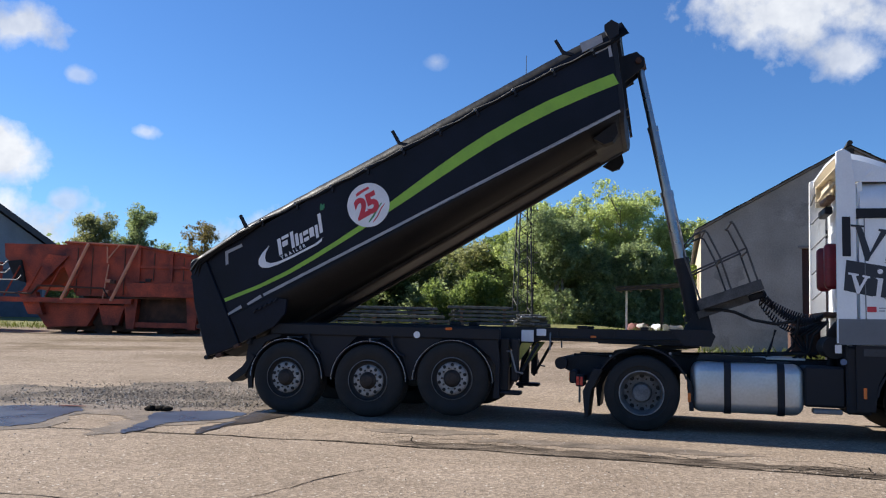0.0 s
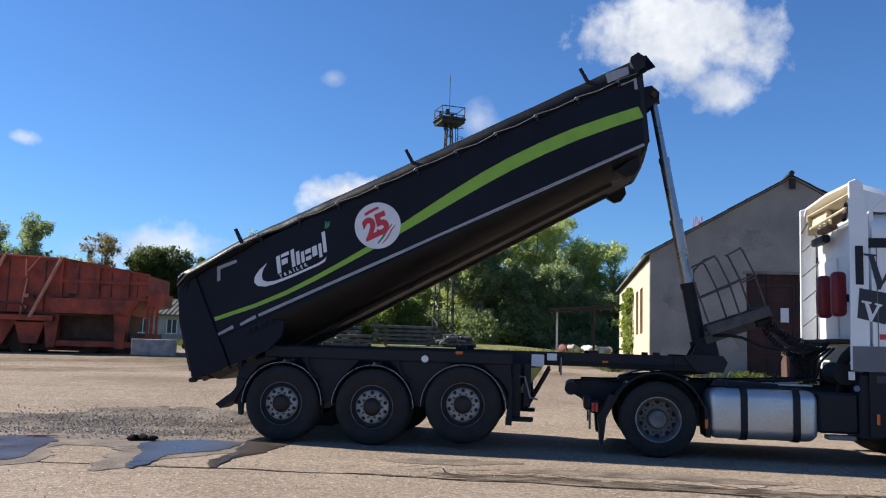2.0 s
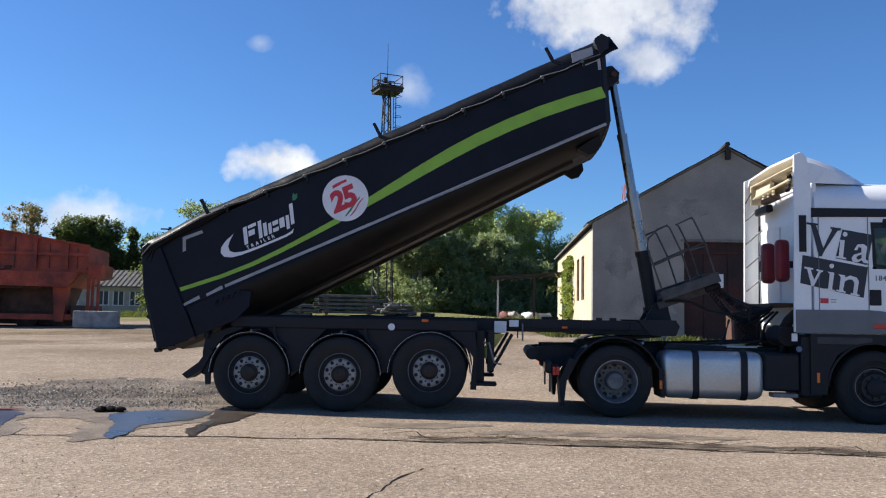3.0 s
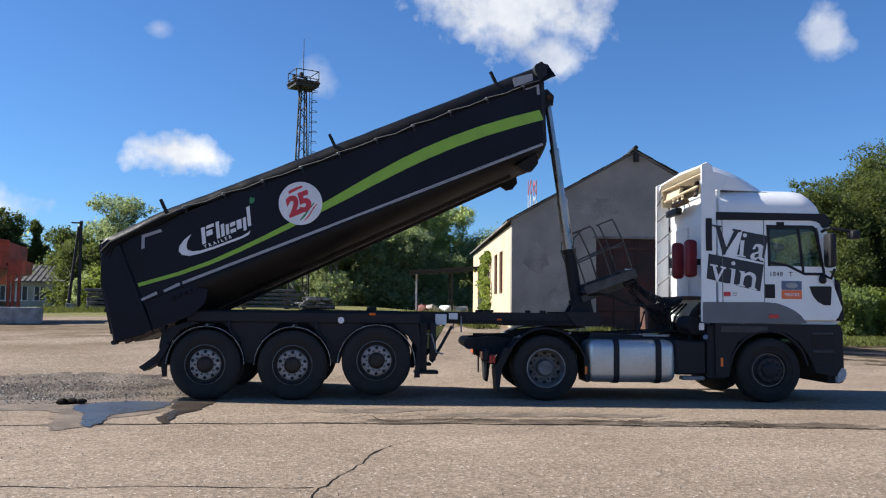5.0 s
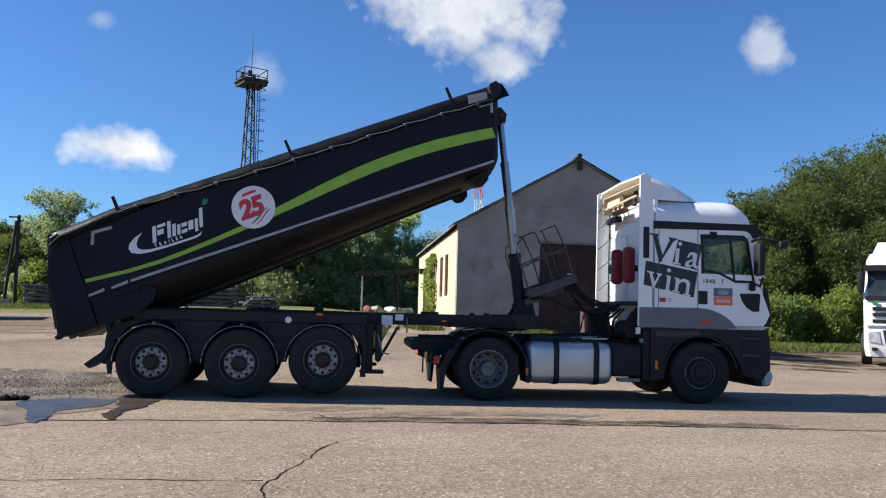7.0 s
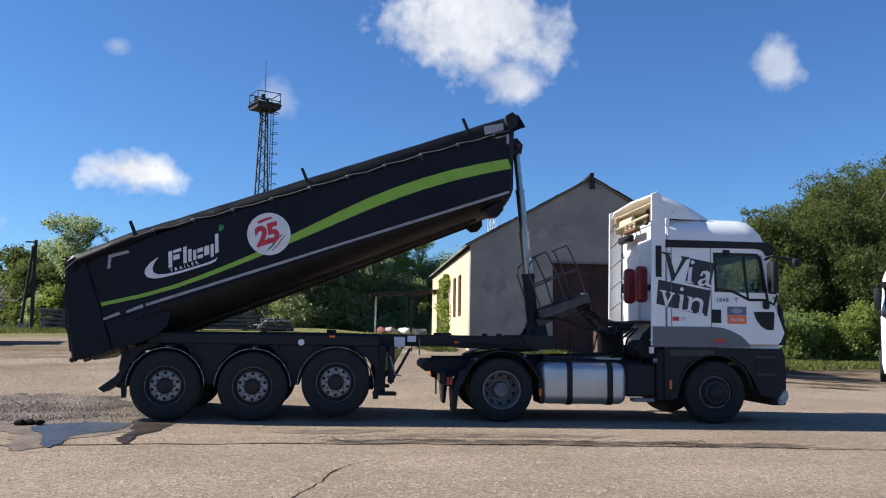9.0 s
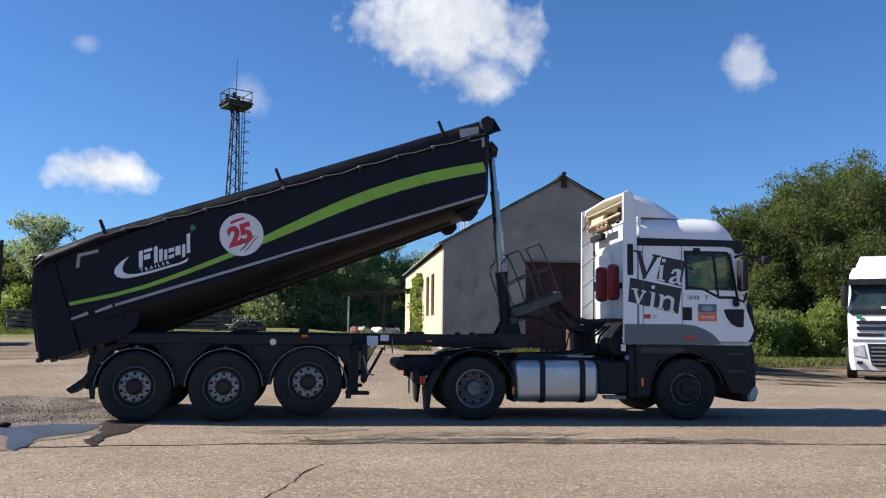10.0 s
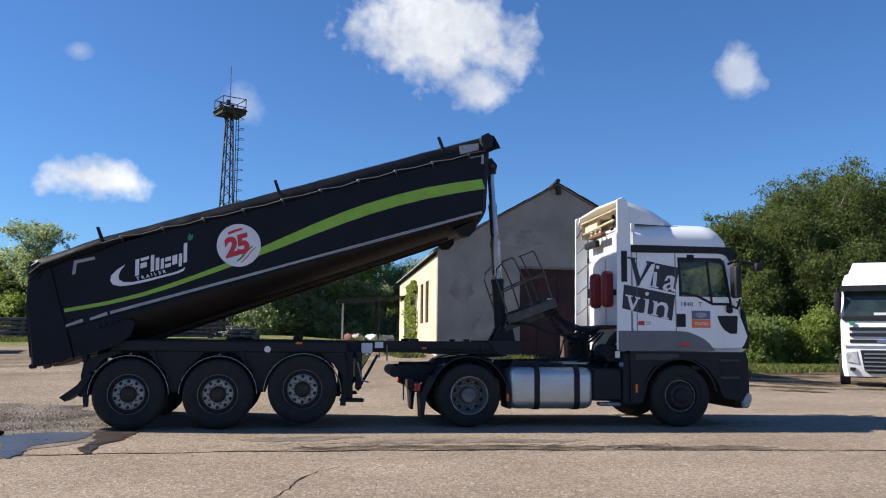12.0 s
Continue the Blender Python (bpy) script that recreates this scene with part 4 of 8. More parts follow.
    for s in (-1, 1):
        part("ram_cradle", slab(bmesh.new(), [(4.5, 1.37), (4.92, 1.37), (4.86, 1.62), (4.66, 1.66)], s * 0.2 - 0.02, s * 0.2 + 0.02), M_BLACK, tr)
    make_platform(tr)
    # air tanks, brake cylinders, pipes and brackets under the frame
    for s in (-1, 1):
        for x in (-1.31, 0.0, 1.31):
            part("brake_cylinder", rod(bmesh.new(), (x + 0.18, s * 0.45, 0.62), (x + 0.18, s * 0.45, 0.82), 0.09, 12), M_BLACK, tr, "", True)
            part("mudguard_stay", rod(bmesh.new(), (x, s * 0.7, 1.13), (x, s * 1.2, 1.13), 0.02, 6), M_GALV, tr)
        for x in (-0.98, 0.34):
            part("guard_bracket", tube(bmesh.new(), [(x, s * 1.19, 1.2), (x + 0.02, s * 1.2, 1.06), (x + 0.1, s * 1.2, 0.94), (x + 0.2, s * 1.2, 0.9)], 0.02, 6), M_PLASTIC, tr, "", True)
        part("brake_line", tube(bmesh.new(), [(-1.7, s * 0.74, 1.1), (-0.6, s * 0.74, 1.06), (0.6, s * 0.74, 1.09), (1.8, s * 0.74, 1.08), (2.4, s * 0.74, 1.22), (4.6, s * 0.74, 1.24)], 0.014, 5), M_RUBBER, tr)
        part("release_lever", rod(bmesh.new(), (2.62, s * 0.74, 1.3), (2.62, s * 0.78, 1.05), 0.012, 6), M_GALV, tr)
        for x in (2.7, 3.5, 4.2):
            part("frame_gusset", slab(bmesh.new(), [(x, 1.2), (x + 0.03, 1.2), (x + 0.03, 1.35), (x, 1.35)], s * 0.722, s * 0.745), M_BLACK, tr)
        part("rope_cleat", box(bmesh.new(), 3.9, 4.0, s * 0.72 - 0.02, s * 0.72 + 0.02, 1.36, 1.41, 0.008), M_BLACK, tr)
        part("bump_stop", box(bmesh.new(), 1.1, 1.25, s * 0.66 - 0.08, s * 0.66 + 0.08, 1.37, 1.43, 0.015), M_RUBBER, tr)
        part("bump_stop", box(bmesh.new(), 3.0, 3.15, s * 0.66 - 0.08, s * 0.66 + 0.08, 1.37, 1.41, 0.015), M_RUBBER, tr)
    part("under_run_bar", box(bmesh.new(), -2.06, -1.96, -1.1, 1.1, 0.48, 0.6, 0.02), M_BLACK, tr, "black rear under-run bar")
    for y in (-0.7, 0.7):
        part("under_run_stay", slab(bmesh.new(), [(-2.02, 0.55), (-1.95, 0.55), (-1.72, 1.1), (-1.84, 1.1)], y - 0.03, y + 0.03), M_BLACK, tr)
    # hoses
    part("air_hose", tube(bmesh.new(), [(4.8, -0.3, 1.68), (5.0, -0.35, 1.69), (5.2, -0.38, 1.66), (5.45, -0.4, 1.55), (5.75, -0.4, 1.5), (6.0, -0.4, 1.54)], 0.022, 8), M_RUBBER, tr, "sagging black hose", True)
    part("air_hose", tube(bmesh.new(), [(6.0, -0.4, 1.54), (6.06, -0.4, 1.62), (6.03, -0.42, 1.4), (5.98, -0.42, 1.2), (5.88, -0.42, 1.1), (5.65, -0.42, 1.06)], 0.022, 8), M_RUBBER, tr, "", True)
    return tr


def turned_z(x, y, z0, z1, r):
    bm = bmesh.new()
    prof = [(r * 0.7, z0), (r, z0 + 0.06), (r, z0 + 0.14), (r * 0.85, (z0 + z1) / 2), (r, z1 - 0.14), (r, z1 - 0.06), (r * 0.7, z1)]
    rings = [[bm.verts.new((x + rr * math.cos(2 * math.pi * i / 16), y + rr * math.sin(2 * math.pi * i / 16), z)) for i in range(16)] for rr, z in prof]
    for a, b in zip(rings, rings[1:]):
        for k in range(16):
            bm.faces.new((a[k], a[(k + 1) % 16], b[(k + 1) % 16], b[k]))
    bm.faces.new(rings[0][::-1])
    bm.faces.new(rings[-1])
    return bm


def make_platform(tr):
    """The tilted inspection step with railings on the trailer's nose."""
    m = pose(4.72, 0, 1.70, 0, -20, 0)
    tray = bmesh.new()
    box(tray, 0.05, 0.92, -0.5, 0.5, -0.015, 0.01, 0, 1, m)
    for y in (-0.5, 0.5):
        box(tray, 0.0, 0.92, y - 0.012, y + 0.012, -0.03, 0.12, 0.004, 1, m)
    box(tray, 0.9, 0.925, -0.5, 0.5, -0.03, 0.12, 0.004, 1, m)
    part("step_tray", tray, M_PLATFORM, tr, "grey tilted inspection platform")
    for y in (-0.28, 0.28):
        bm = bmesh.new()
        box(bm, -0.05, 0.7, y - 0.025, y + 0.025, -0.14, -0.03, 0.006, 1, m)
        part("tray_arm", bm, M_PLATFORM, tr)
    for y in (-0.47, 0.47):
        for x in (0.5, 0.88):
            part("railing", tube(bmesh.new(), [m @ Vector((x, y, 0.0)), m @ Vector((x + 0.02, y, 0.6)), m @ Vector((x - 0.02, y, 0.99)), m @ Vector((x - 0.06, y, 1.03))], 0.014, 8), M_PLATFORM, tr, "grey railing post", True)
        part("railing", tube(bmesh.new(), [m @ Vector((0.46, y, 1.03)), m @ Vector((0.3, y, 1.02)), m @ Vector((0.12, y, 0.93)), m @ Vector((0.06, y, 0.8)), m @ Vector((0.05, y, 0.1))], 0.014, 8), M_PLATFORM, tr, "bent grey hand rail", True)
        part("railing_bar", rod(bmesh.new(), m @ Vector((0.9, y, 0.6)), m @ Vector((0.05, y, 0.52)), 0.013, 8), M_PLATFORM, tr)
    for x, z in ((0.9, 0.55), (0.85, 1.02), (0.5, 0.55), (0.46, 1.03)):
        part("railing_bar", rod(bmesh.new(), m @ Vector((x, -0.47, z)), m @ Vector((x, 0.47, z)), 0.013, 8), M_PLATFORM, tr)
    bm = bmesh.new()
    box(bm, 0.7, 0.95, -0.3, 0.3, -0.14, -0.04, 0.02, 1, m)
    part("coupling_block", bm, M_BLACK, tr)


def make_ram(tr):
    """The telescopic ram: an outer sleeve and three stages that slide in it."""
    ram = part("tipping_ram", rod(rod(rod(bmesh.new(), (0, 0, -0.05), (0, 0, 1.18), 0.105, 24), (0, 0, 0.25), (0, 0, 0.33), 0.14, 24), (0, 0, 1.12), (0, 0, 1.2), 0.118, 24), M_BLACK, tr, "black outer sleeve of the telescopic ram", True)
    stages = []
    for i, r in enumerate((0.09, 0.074, 0.058)):
        bm = rod(rod(bmesh.new(), (0, 0, -0.15), (0, 0, 1.0), r, 24), (0, 0, 0.93), (0, 0, 1.005), r + 0.008, 24)
        st = part("ram_stage", bm, M_CHROME, ram, "polished steel stage", True)
        stages.append(st)
    cap = part("ram_head", rod(rod(bmesh.new(), (0, 0, -0.04), (0, 0, 0.1), 0.1, 20), (0, -0.1, 0.06), (0, 0.1, 0.06), 0.07, 16), M_RUST, ram, "rusty ram head", True)
    return ram, stages, cap


trailer = make_trailer()
tipper = make_body(trailer)
ram, ram_stages, ram_head = make_ram(trailer)


# ---- the tractor unit ----
def loft(bm, secs, cap=True):
    """Skin over closed sections of equal count."""
    rows = [[bm.verts.new(p) for p in s] for s in secs]
    n = len(rows[0])
    for a, b in zip(rows, rows[1:]):
        for i in range(n):
            bm.faces.new((a[i], a[(i + 1) % n], b[(i + 1) % n], b[i]))
    if cap:
        bm.faces.new(rows[0][::-1])
        bm.faces.new(rows[-1])
    return bm


def coil(p0, p1, sag, turns, r, wire, seg=10):
    """A spiral hose between two points."""
    p0, p1 = Vector(p0), Vector(p1)
    pts, n = [], turns * seg
    d = (p1 - p0).normalized()
    s = d.cross(Vector((0, 0, 1))).normalized()
    u = s.cross(d)
    for i in range(n + 1):
        f = i / n
        c = p0.lerp(p1, f) - Vector((0, 0, sag * 4 * f * (1 - f)))
        a = 2 * math.pi * i / seg
        pts.append(c + r * (math.cos(a) * s + math.sin(a) * u))
    return tube(bmesh.new(), pts, wire, 5)


def make_tractor():
    tc = thing("truck_tractor", TRACTOR, "white truck tractor with dark lower body, coupled to the tipping trailer", "truck")
    # frame
    for s in (-1, 1):
        part("frame_rail", slab(bmesh.new(), [(-1.05, 1.0), (-1.05, 0.78), (4.0, 0.7), (4.2, 0.85), (4.0, 1.0)], s * 0.42 - 0.04, s * 0.42 + 0.04), M_BLACK, tc, "black frame rail")
        wheel(tc, 3.53, 0.51, s, 0.51, 0.31, 1.22, "front")
        wheel(tc, -0.03, 0.51, s, 0.51, 0.58, 1.22, "drive")
        # rear mudguard in three pieces
        bm = arc_band(bmesh.new(), (-0.03, 0.5), 0.64, 0.02, 20, 160, s * 0.93 - 0.3, s * 0.93 + 0.3, 24)
        part("mudguard", bm, M_PLASTIC, tc, "black rear mudguard")
        part("mudguard", slab(bmesh.new(), [(0.57, 0.74), (0.63, 0.68), (0.66, 0.3), (0.6, 0.3)], s * 0.93 - 0.28, s * 0.93 + 0.28), M_PLASTIC, tc)
        part("mudguard", slab(bmesh.new(), [(-0.56, 0.8), (-0.68, 0.82), (-0.83, 0.5), (-0.8, 0.14), (-0.76, 0.14), (-0.72, 0.5)], s * 0.93 - 0.28, s * 0.93 + 0.28), M_PLASTIC, tc)
        part("rear_lamp", box(bmesh.new(), -0.93, -0.82, s * 1.0 - 0.2, s * 1.0 + 0.2, 0.56, 0.72, 0.015), M_BLACK, tc)
        for x in (-0.9, -0.85):
            part("side_reflector", box(bmesh.new(), x - 0.02, x + 0.02, s * 1.205 - 0.006, s * 1.205 + 0.006, 0.58, 0.7, 0.003), M_REDLAMP, tc, "red side reflector")
        part("side_reflector", box(bmesh.new(), 0.58, 0.62, s * 1.218 - 0.006, s * 1.218 + 0.006, 0.42, 0.54, 0.003), M_ORANGELAMP, tc, "orange side reflector")
        part("rear_arm", slab(bmesh.new(), [(-1.2, 0.95), (-1.24, 0.82), (-1.05, 0.72), (-0.98, 0.6), (-0.8, 0.62), (-0.5, 0.95), (-0.8, 0.98)], s * 0.55 - 0.05, s * 0.55 + 0.05), M_BLACK, tc)
        part("rear_pole", rod(bmesh.new(), (-0.93, s * 0.7, 0.62), (-0.93, s * 0.7, 0.3), 0.015, 6), M_GALV, tc)
    part("tail_beam", rod(bmesh.new(), (-1.2, -0.75, 0.86), (-1.2, 0.75, 0.86), 0.09, 16), M_BLACK, tc)
    for x in (-0.95, 0.6, 1.6, 2.6):
        part("cross_member", box(bmesh.new(), x - 0.05, x + 0.05, -0.38, 0.38, 0.78, 0.96, 0.01), M_BLACK, tc)
    part("fifth_wheel", slab(bmesh.new(), [(-0.45, 1.06), (-0.5, 1.0), (0.4, 1.1), (0.75, 1.13), (0.75, 1.15), (0.3, 1.15)], -0.45, 0.45), M_BLACK, tc, "greasy black coupling plate")
    part("fifth_wheel_foot", box(bmesh.new(), 0.0, 0.5, -0.42, 0.42, 0.98, 1.08, 0.01), M_BLACK, tc)
    part("axle", rod(bmesh.new(), (-0.03, -0.9, 0.51), (-0.03, 0.9, 0.51), 0.11, 14), M_BLACK, tc)
    part("axle", rod(bmesh.new(), (3.53, -0.9, 0.48), (3.53, 0.9, 0.48), 0.08, 12), M_BLACK, tc)
    part("catwalk", box(bmesh.new(), 1.0, 2.15, -0.5, 0.5, 1.0, 1.03, 0.004), M_ALU, tc, "aluminium walkway plate")
    part("deck_plate", slab(bmesh.new(), [(0.7, 0.98), (1.6, 0.98), (1.6, 1.03), (0.75, 1.06)], -0.9, -0.55), M_BLACK, tc)
    # fuel tanks
    for s in (-1, 1):
        tank = part("fuel_tank", box(bmesh.new(), 0.62, 2.05, min(s * 0.55, s * 1.2), max(s * 0.55, s * 1.2), 0.29, 0.965, 0.14, 4), M_ALU, tc, "dull aluminium fuel tank with two black straps", True)
        for x in (1.09, 1.76):
            part("tank_strap", plate_x(bmesh.new(), rounded(min(s * 0.53, s * 1.215), max(s * 0.53, s * 1.215), 0.275, 0.98, 0.15), x - 0.045, x + 0.045), M_BLACK, tank, "black tank strap", True)
    # air dryer, battery box and hoses behind the cab
    part("battery_box", box(bmesh.new(), 2.05, 2.55, -1.15, -0.55, 0.42, 0.95, 0.03), M_PLASTIC, tc, "black box beside the fuel tank")
    part("side_column", box(bmesh.new(), 2.55, 2.85, -1.2, -0.6, 0.35, 1.22, 0.03), M_PLASTIC, tc)
    part("intake_pipe", tube(bmesh.new(), [(2.45, -0.75, 0.95), (2.44, -0.8, 1.3), (2.46, -0.95, 1.42), (2.52, -1.08, 1.52)], 0.075, 14), M_PLASTIC, tc, "", True)
    part("filter_drum", rod(bmesh.new(), (2.46, -0.95, 1.2), (2.46, -0.35, 1.2), 0.15, 18), M_PLASTIC, tc, "", True)
    part("blue_cap", rod(bmesh.new(), (2.52, -1.17, 1.02), (2.52, -1.2, 1.02), 0.04, 12), M_BLUESTICK, tc)
    part("white_tag", box(bmesh.new(), 2.42, 2.5, -1.19, -1.18, 1.13, 1.24, 0.002), M_WHITEFILM, tc)
    for k in range(5):
        part("loose_cable", tube(bmesh.new(), [(2.45, -0.5 + 0.18 * k, 1.55), (2.25 - 0.05 * k, -0.55 + 0.2 * k, 1.35), (2.2, -0.5 + 0.15 * k, 1.12), (2.0 + 0.1 * k, -0.4 + 0.15 * k, 1.03)], 0.018, 6), M_RUBBER, tc, "", True)
    for s in (-1, 1):
        part("lamp_cluster", box(bmesh.new(), -1.02, -0.92, s * 0.95 - 0.22, s * 0.95 + 0.22, 0.6, 0.78, 0.02), M_BLACK, tc, "dirty rear lamp cluster")
        for k in range(2):
            part("lamp_lens", box(bmesh.new(), -1.03, -1.02, s * 0.95 - 0.18 + 0.2 * k, s * 0.95 + 0.0 + 0.2 * k, 0.63, 0.75, 0.003), M_REDLAMP if k else M_ORANGELAMP, tc)
        part("air_bellows", turned_z(-0.35, s * 0.5, 0.5, 0.85, 0.13), M_RUBBER, tc, "", True)
        part("air_bellows", turned_z(0.35, s * 0.5, 0.5, 0.85, 0.13), M_RUBBER, tc, "", True)
        part("guard_stay", rod(bmesh.new(), (0.35, s * 0.5, 1.0), (0.35, s * 1.2, 1.06), 0.02, 6), M_GALV, tc)
        part("guard_stay", rod(bmesh.new(), (-0.45, s * 0.5, 0.95), (-0.45, s * 1.2, 1.0), 0.02, 6), M_GALV, tc)
        part("tank_cap", rod(bmesh.new(), (1.45, s * 0.95, 0.95), (1.45, s * 0.95, 1.0), 0.06, 14), M_BLACK, tc)
        part("tank_step", box(bmesh.new(), 0.9, 1.9, min(s * 0.7, s * 1.05), max(s * 0.7, s * 1.05), 0.968, 0.985, 0.003), M_BLACK, tc)
        part("frame_hose", tube(bmesh.new(), [(-0.8, s * 0.48, 0.98), (0.4, s * 0.49, 1.02), (1.4, s * 0.5, 1.05), (2.3, s * 0.48, 1.1)], 0.02, 6), M_RUBBER, tc)
        part("step_bracket", box(bmesh.new(), 2.15, 2.5, min(s * 1.0, s * 1.2), max(s * 1.0, s * 1.2), 0.34, 0.4, 0.01), M_GALV, tc)
    part("coupling_stand", tube(bmesh.new(), [(1.65, -0.35, 1.03), (1.72, -0.35, 1.2), (1.78, -0.35, 1.42)], 0.02, 6), M_BLACK, tc)
    part("exhaust_box", box(bmesh.new(), 2.1, 2.5, 0.5, 1.1, 1.05, 1.55, 0.04), M_RUST, tc, "rusty brown box behind the cab")
    make_cab(tc)
    return tc


def make_cab(tc):
    rear = 2.72
    # shell: a side outline, rounded at the roof, with the window cut out by pieces
    lower = [(rear, 1.22), (4.62, 1.22), (4.74, 1.3), (4.72, 1.5), (4.64, 2.0), (4.52, 2.16), (3.62, 2.16), (3.5, 2.16), (rear, 2.16)]
    bm = slab(bmesh.new(), lower, -1.245, 1.245)
    bmesh.ops.bevel(bm, geom=[e for e in bm.edges if abs(e.verts[0].co.y - e.verts[1].co.y) < 0.01 and abs(abs(e.verts[0].co.y) - 1.245) < 0.01 and (e.verts[0].co.x > 4.55 or e.verts[1].co.x > 4.55)], offset=0.09, segments=3, affect="EDGES")
    cab = part("cab", bm, M_WHITE, tc, "white cab with dark lettering panels and grey lower trim", True)
    for s in (-1, 1):
        a, b = sorted((s * 1.245, s * 1.19))
        # rear quarter of the side up to the roof
        part("side_panel", slab(bmesh.new(), [(rear, 2.16), (3.52, 2.16), (3.52, 2.95), (rear, 2.95)], a, b), M_WHITE, cab)
        part("window_frame", slab(bmesh.new(), [(3.52, 2.79), (4.44, 2.79), (4.4, 2.95), (3.52, 2.95)], a, b), M_WHITE, cab)
        part("front_pillar", slab(bmesh.new(), [(4.34, 2.84), (4.47, 2.84), (4.64, 2.1), (4.44, 2.1)], a, b), M_WHITE, cab, "white windscreen pillar")
        g0, g1 = sorted((s * 1.236, s * 1.229))
        pane = part("side_window", slab(bmesh.new(), [(3.56, 2.22), (3.84, 2.17), (4.115, 2.04), (4.43, 2.04), (4.32, 2.71), (4.26, 2.79), (3.53, 2.79)], g0, g1), M_GLASS, cab, "clear door window")
        pane.visible_shadow = False
        f0, f1 = sorted((s * 1.25, s * 1.225))
        loop = [(3.535, 2.2), (3.83, 2.155), (4.11, 2.02), (4.46, 2.02), (4.34, 2.72), (4.27, 2.82), (3.5, 2.82)]
        inn = [(3.575, 2.235), (3.84, 2.195), (4.12, 2.065), (4.41, 2.065), (4.3, 2.7), (4.25, 2.775), (3.545, 2.775)]
        bm = bmesh.new()
        for i in range(7):
            j = (i + 1) % 7
            slab(bm, [loop[i], loop[j], inn[j], inn[i]], f0, f1)
        slab(bm, [(4.075, 2.08), (4.115, 2.06), (4.045, 2.78), (4.005, 2.78)], f0, f1)
        slab(bm, [(3.66, 2.74), (3.8, 2.74), (3.79, 2.87), (3.67, 2.87)], f0, f1)
        part("window_seal", bm, M_BLACK, cab, "black rubber window seal")
        part("grey_trim", slab(bmesh.new(), [(2.46, 1.245), (4.14, 1.26), (4.04, 1.38), (3.95, 1.45), (3.84, 1.505), (3.75, 1.54), (3.65, 1.57), (3.45, 1.585), (2.46, 1.575)], *sorted((s * 1.246, s * 1.252))), M_CABGREY, cab, "grey lower side trim")
        part("door_gap", slab(bmesh.new(), [(3.455, 1.25), (3.465, 1.25), (3.465, 2.9), (3.455, 2.9)], *sorted((s * 1.24, s * 1.2535))), M_CABGREY, cab)
        part("door_gap", slab(bmesh.new(), [(2.78, 1.25), (2.79, 1.25), (2.79, 2.9), (2.78, 2.9)], *sorted((s * 1.24, s * 1.2535))), M_CABGREY, cab)
        part("door_handle", box(bmesh.new(), 3.47, 3.63, *sorted((s * 1.243, s * 1.256)), 1.65, 1.87, 0.006), M_BLACK, cab, "black recessed door handle")
        part("air_inlet", slab(bmesh.new(), [(4.19, 1.83), (4.2, 1.845), (4.53, 1.85), (4.55, 1.83), (4.53, 1.55), (4.42, 1.545), (4.32, 1.6), (4.24, 1.7)], *sorted((s * 1.246, s * 1.254))), M_BLACK, cab, "black side air inlet")
        part("roof_band", slab(bmesh.new(), [(2.69, 2.885), (4.22, 2.9), (4.32, 2.885), (4.38, 2.85), (4.42, 2.78), (4.54, 2.8), (4.52, 2.9), (4.485, 2.98), (4.42, 3.01), (2.69, 3.015)], *sorted((s * 1.2, s * 1.26))), M_BLACK, cab, "black band below the roof")
        part("lower_trim", slab(bmesh.new(), [(2.66, 1.24), (4.68, 1.24), (4.72, 1.1), (4.72, 0.6), (4.6, 0.42), (4.28, 0.48), (4.16, 0.75), (4.02, 0.95), (3.8, 1.1), (3.53, 1.13), (3.24, 1.08), (3.02, 0.95), (2.92, 0.75), (2.88, 0.4), (2.66, 0.4)], *sorted((s * 1.0, s * 1.24))), M_PLASTIC, tc, "black wheel arch and entry steps")
        for z in (0.79, 1.075):
            part("entry_step", box(bmesh.new(), 4.22, 4.56, *sorted((s * 1.1, s * 1.258)), z, z + 0.045, 0.01), M_STEP, tc, "worn grey tread of an entry step")
            # no hollow here: a dark panel on the trim paints the recess shade
            part("step_recess_shade", box(bmesh.new(), 4.22, 4.56, *sorted((s * 1.2, s * 1.2455)), z - 0.2, z - 0.004, 0.002), M_HOLESHADE, tc, "dark panel painted as the shade of a step recess")
        part("arch_lip", arc_band(bmesh.new(), (3.52, 0.5), 0.64, 0.03, 8, 172, s * 1.2 - 0.05, s * 1.2 + 0.05, 22), M_PLASTIC, tc, "black rubber lip of the wheel arch")
        part("trim_seam", box(bmesh.new(), 2.75, 3.5, *sorted((s * 1.236, s * 1.248)), 1.1, 1.2, 0.004), M_STEP, tc, "faded grey sill strip")
        bc = slab(bmesh.new(), [(4.6, 0.52), (4.68, 0.545), (4.765, 0.56), (4.79, 0.5), (4.785, 0.41), (4.73, 0.34), (4.63, 0.31)], *sorted((s * 0.9, s * 1.22)))
        bmesh.ops.bevel(bc, geom=list(bc.edges), offset=0.02, segments=2, affect="EDGES")
        part("bumper_corner", bc, M_CABGREY if s > 0 else M_DIRTYWHITE, tc, "scuffed pale bumper corner", True)
        part("corner_vane", slab(bmesh.new(), [(4.66, 1.3), (4.745, 1.3), (4.735, 1.6), (4.7, 1.88), (4.65, 1.96)], *sorted((s * 1.05, s * 1.235))), M_PLASTIC, cab, "black corner vane beside the windscreen")
        part("side_lamp", box(bmesh.new(), 3.52, 3.68, *sorted((s * 1.25, s * 1.262)), 1.33, 1.39, 0.004), M_REDLAMP, cab)
        part("trim_lamp", box(bmesh.new(), 2.74, 2.78, *sorted((s * 1.238, s * 1.25)), 0.56, 0.7, 0.004), M_ORANGELAMP, tc)
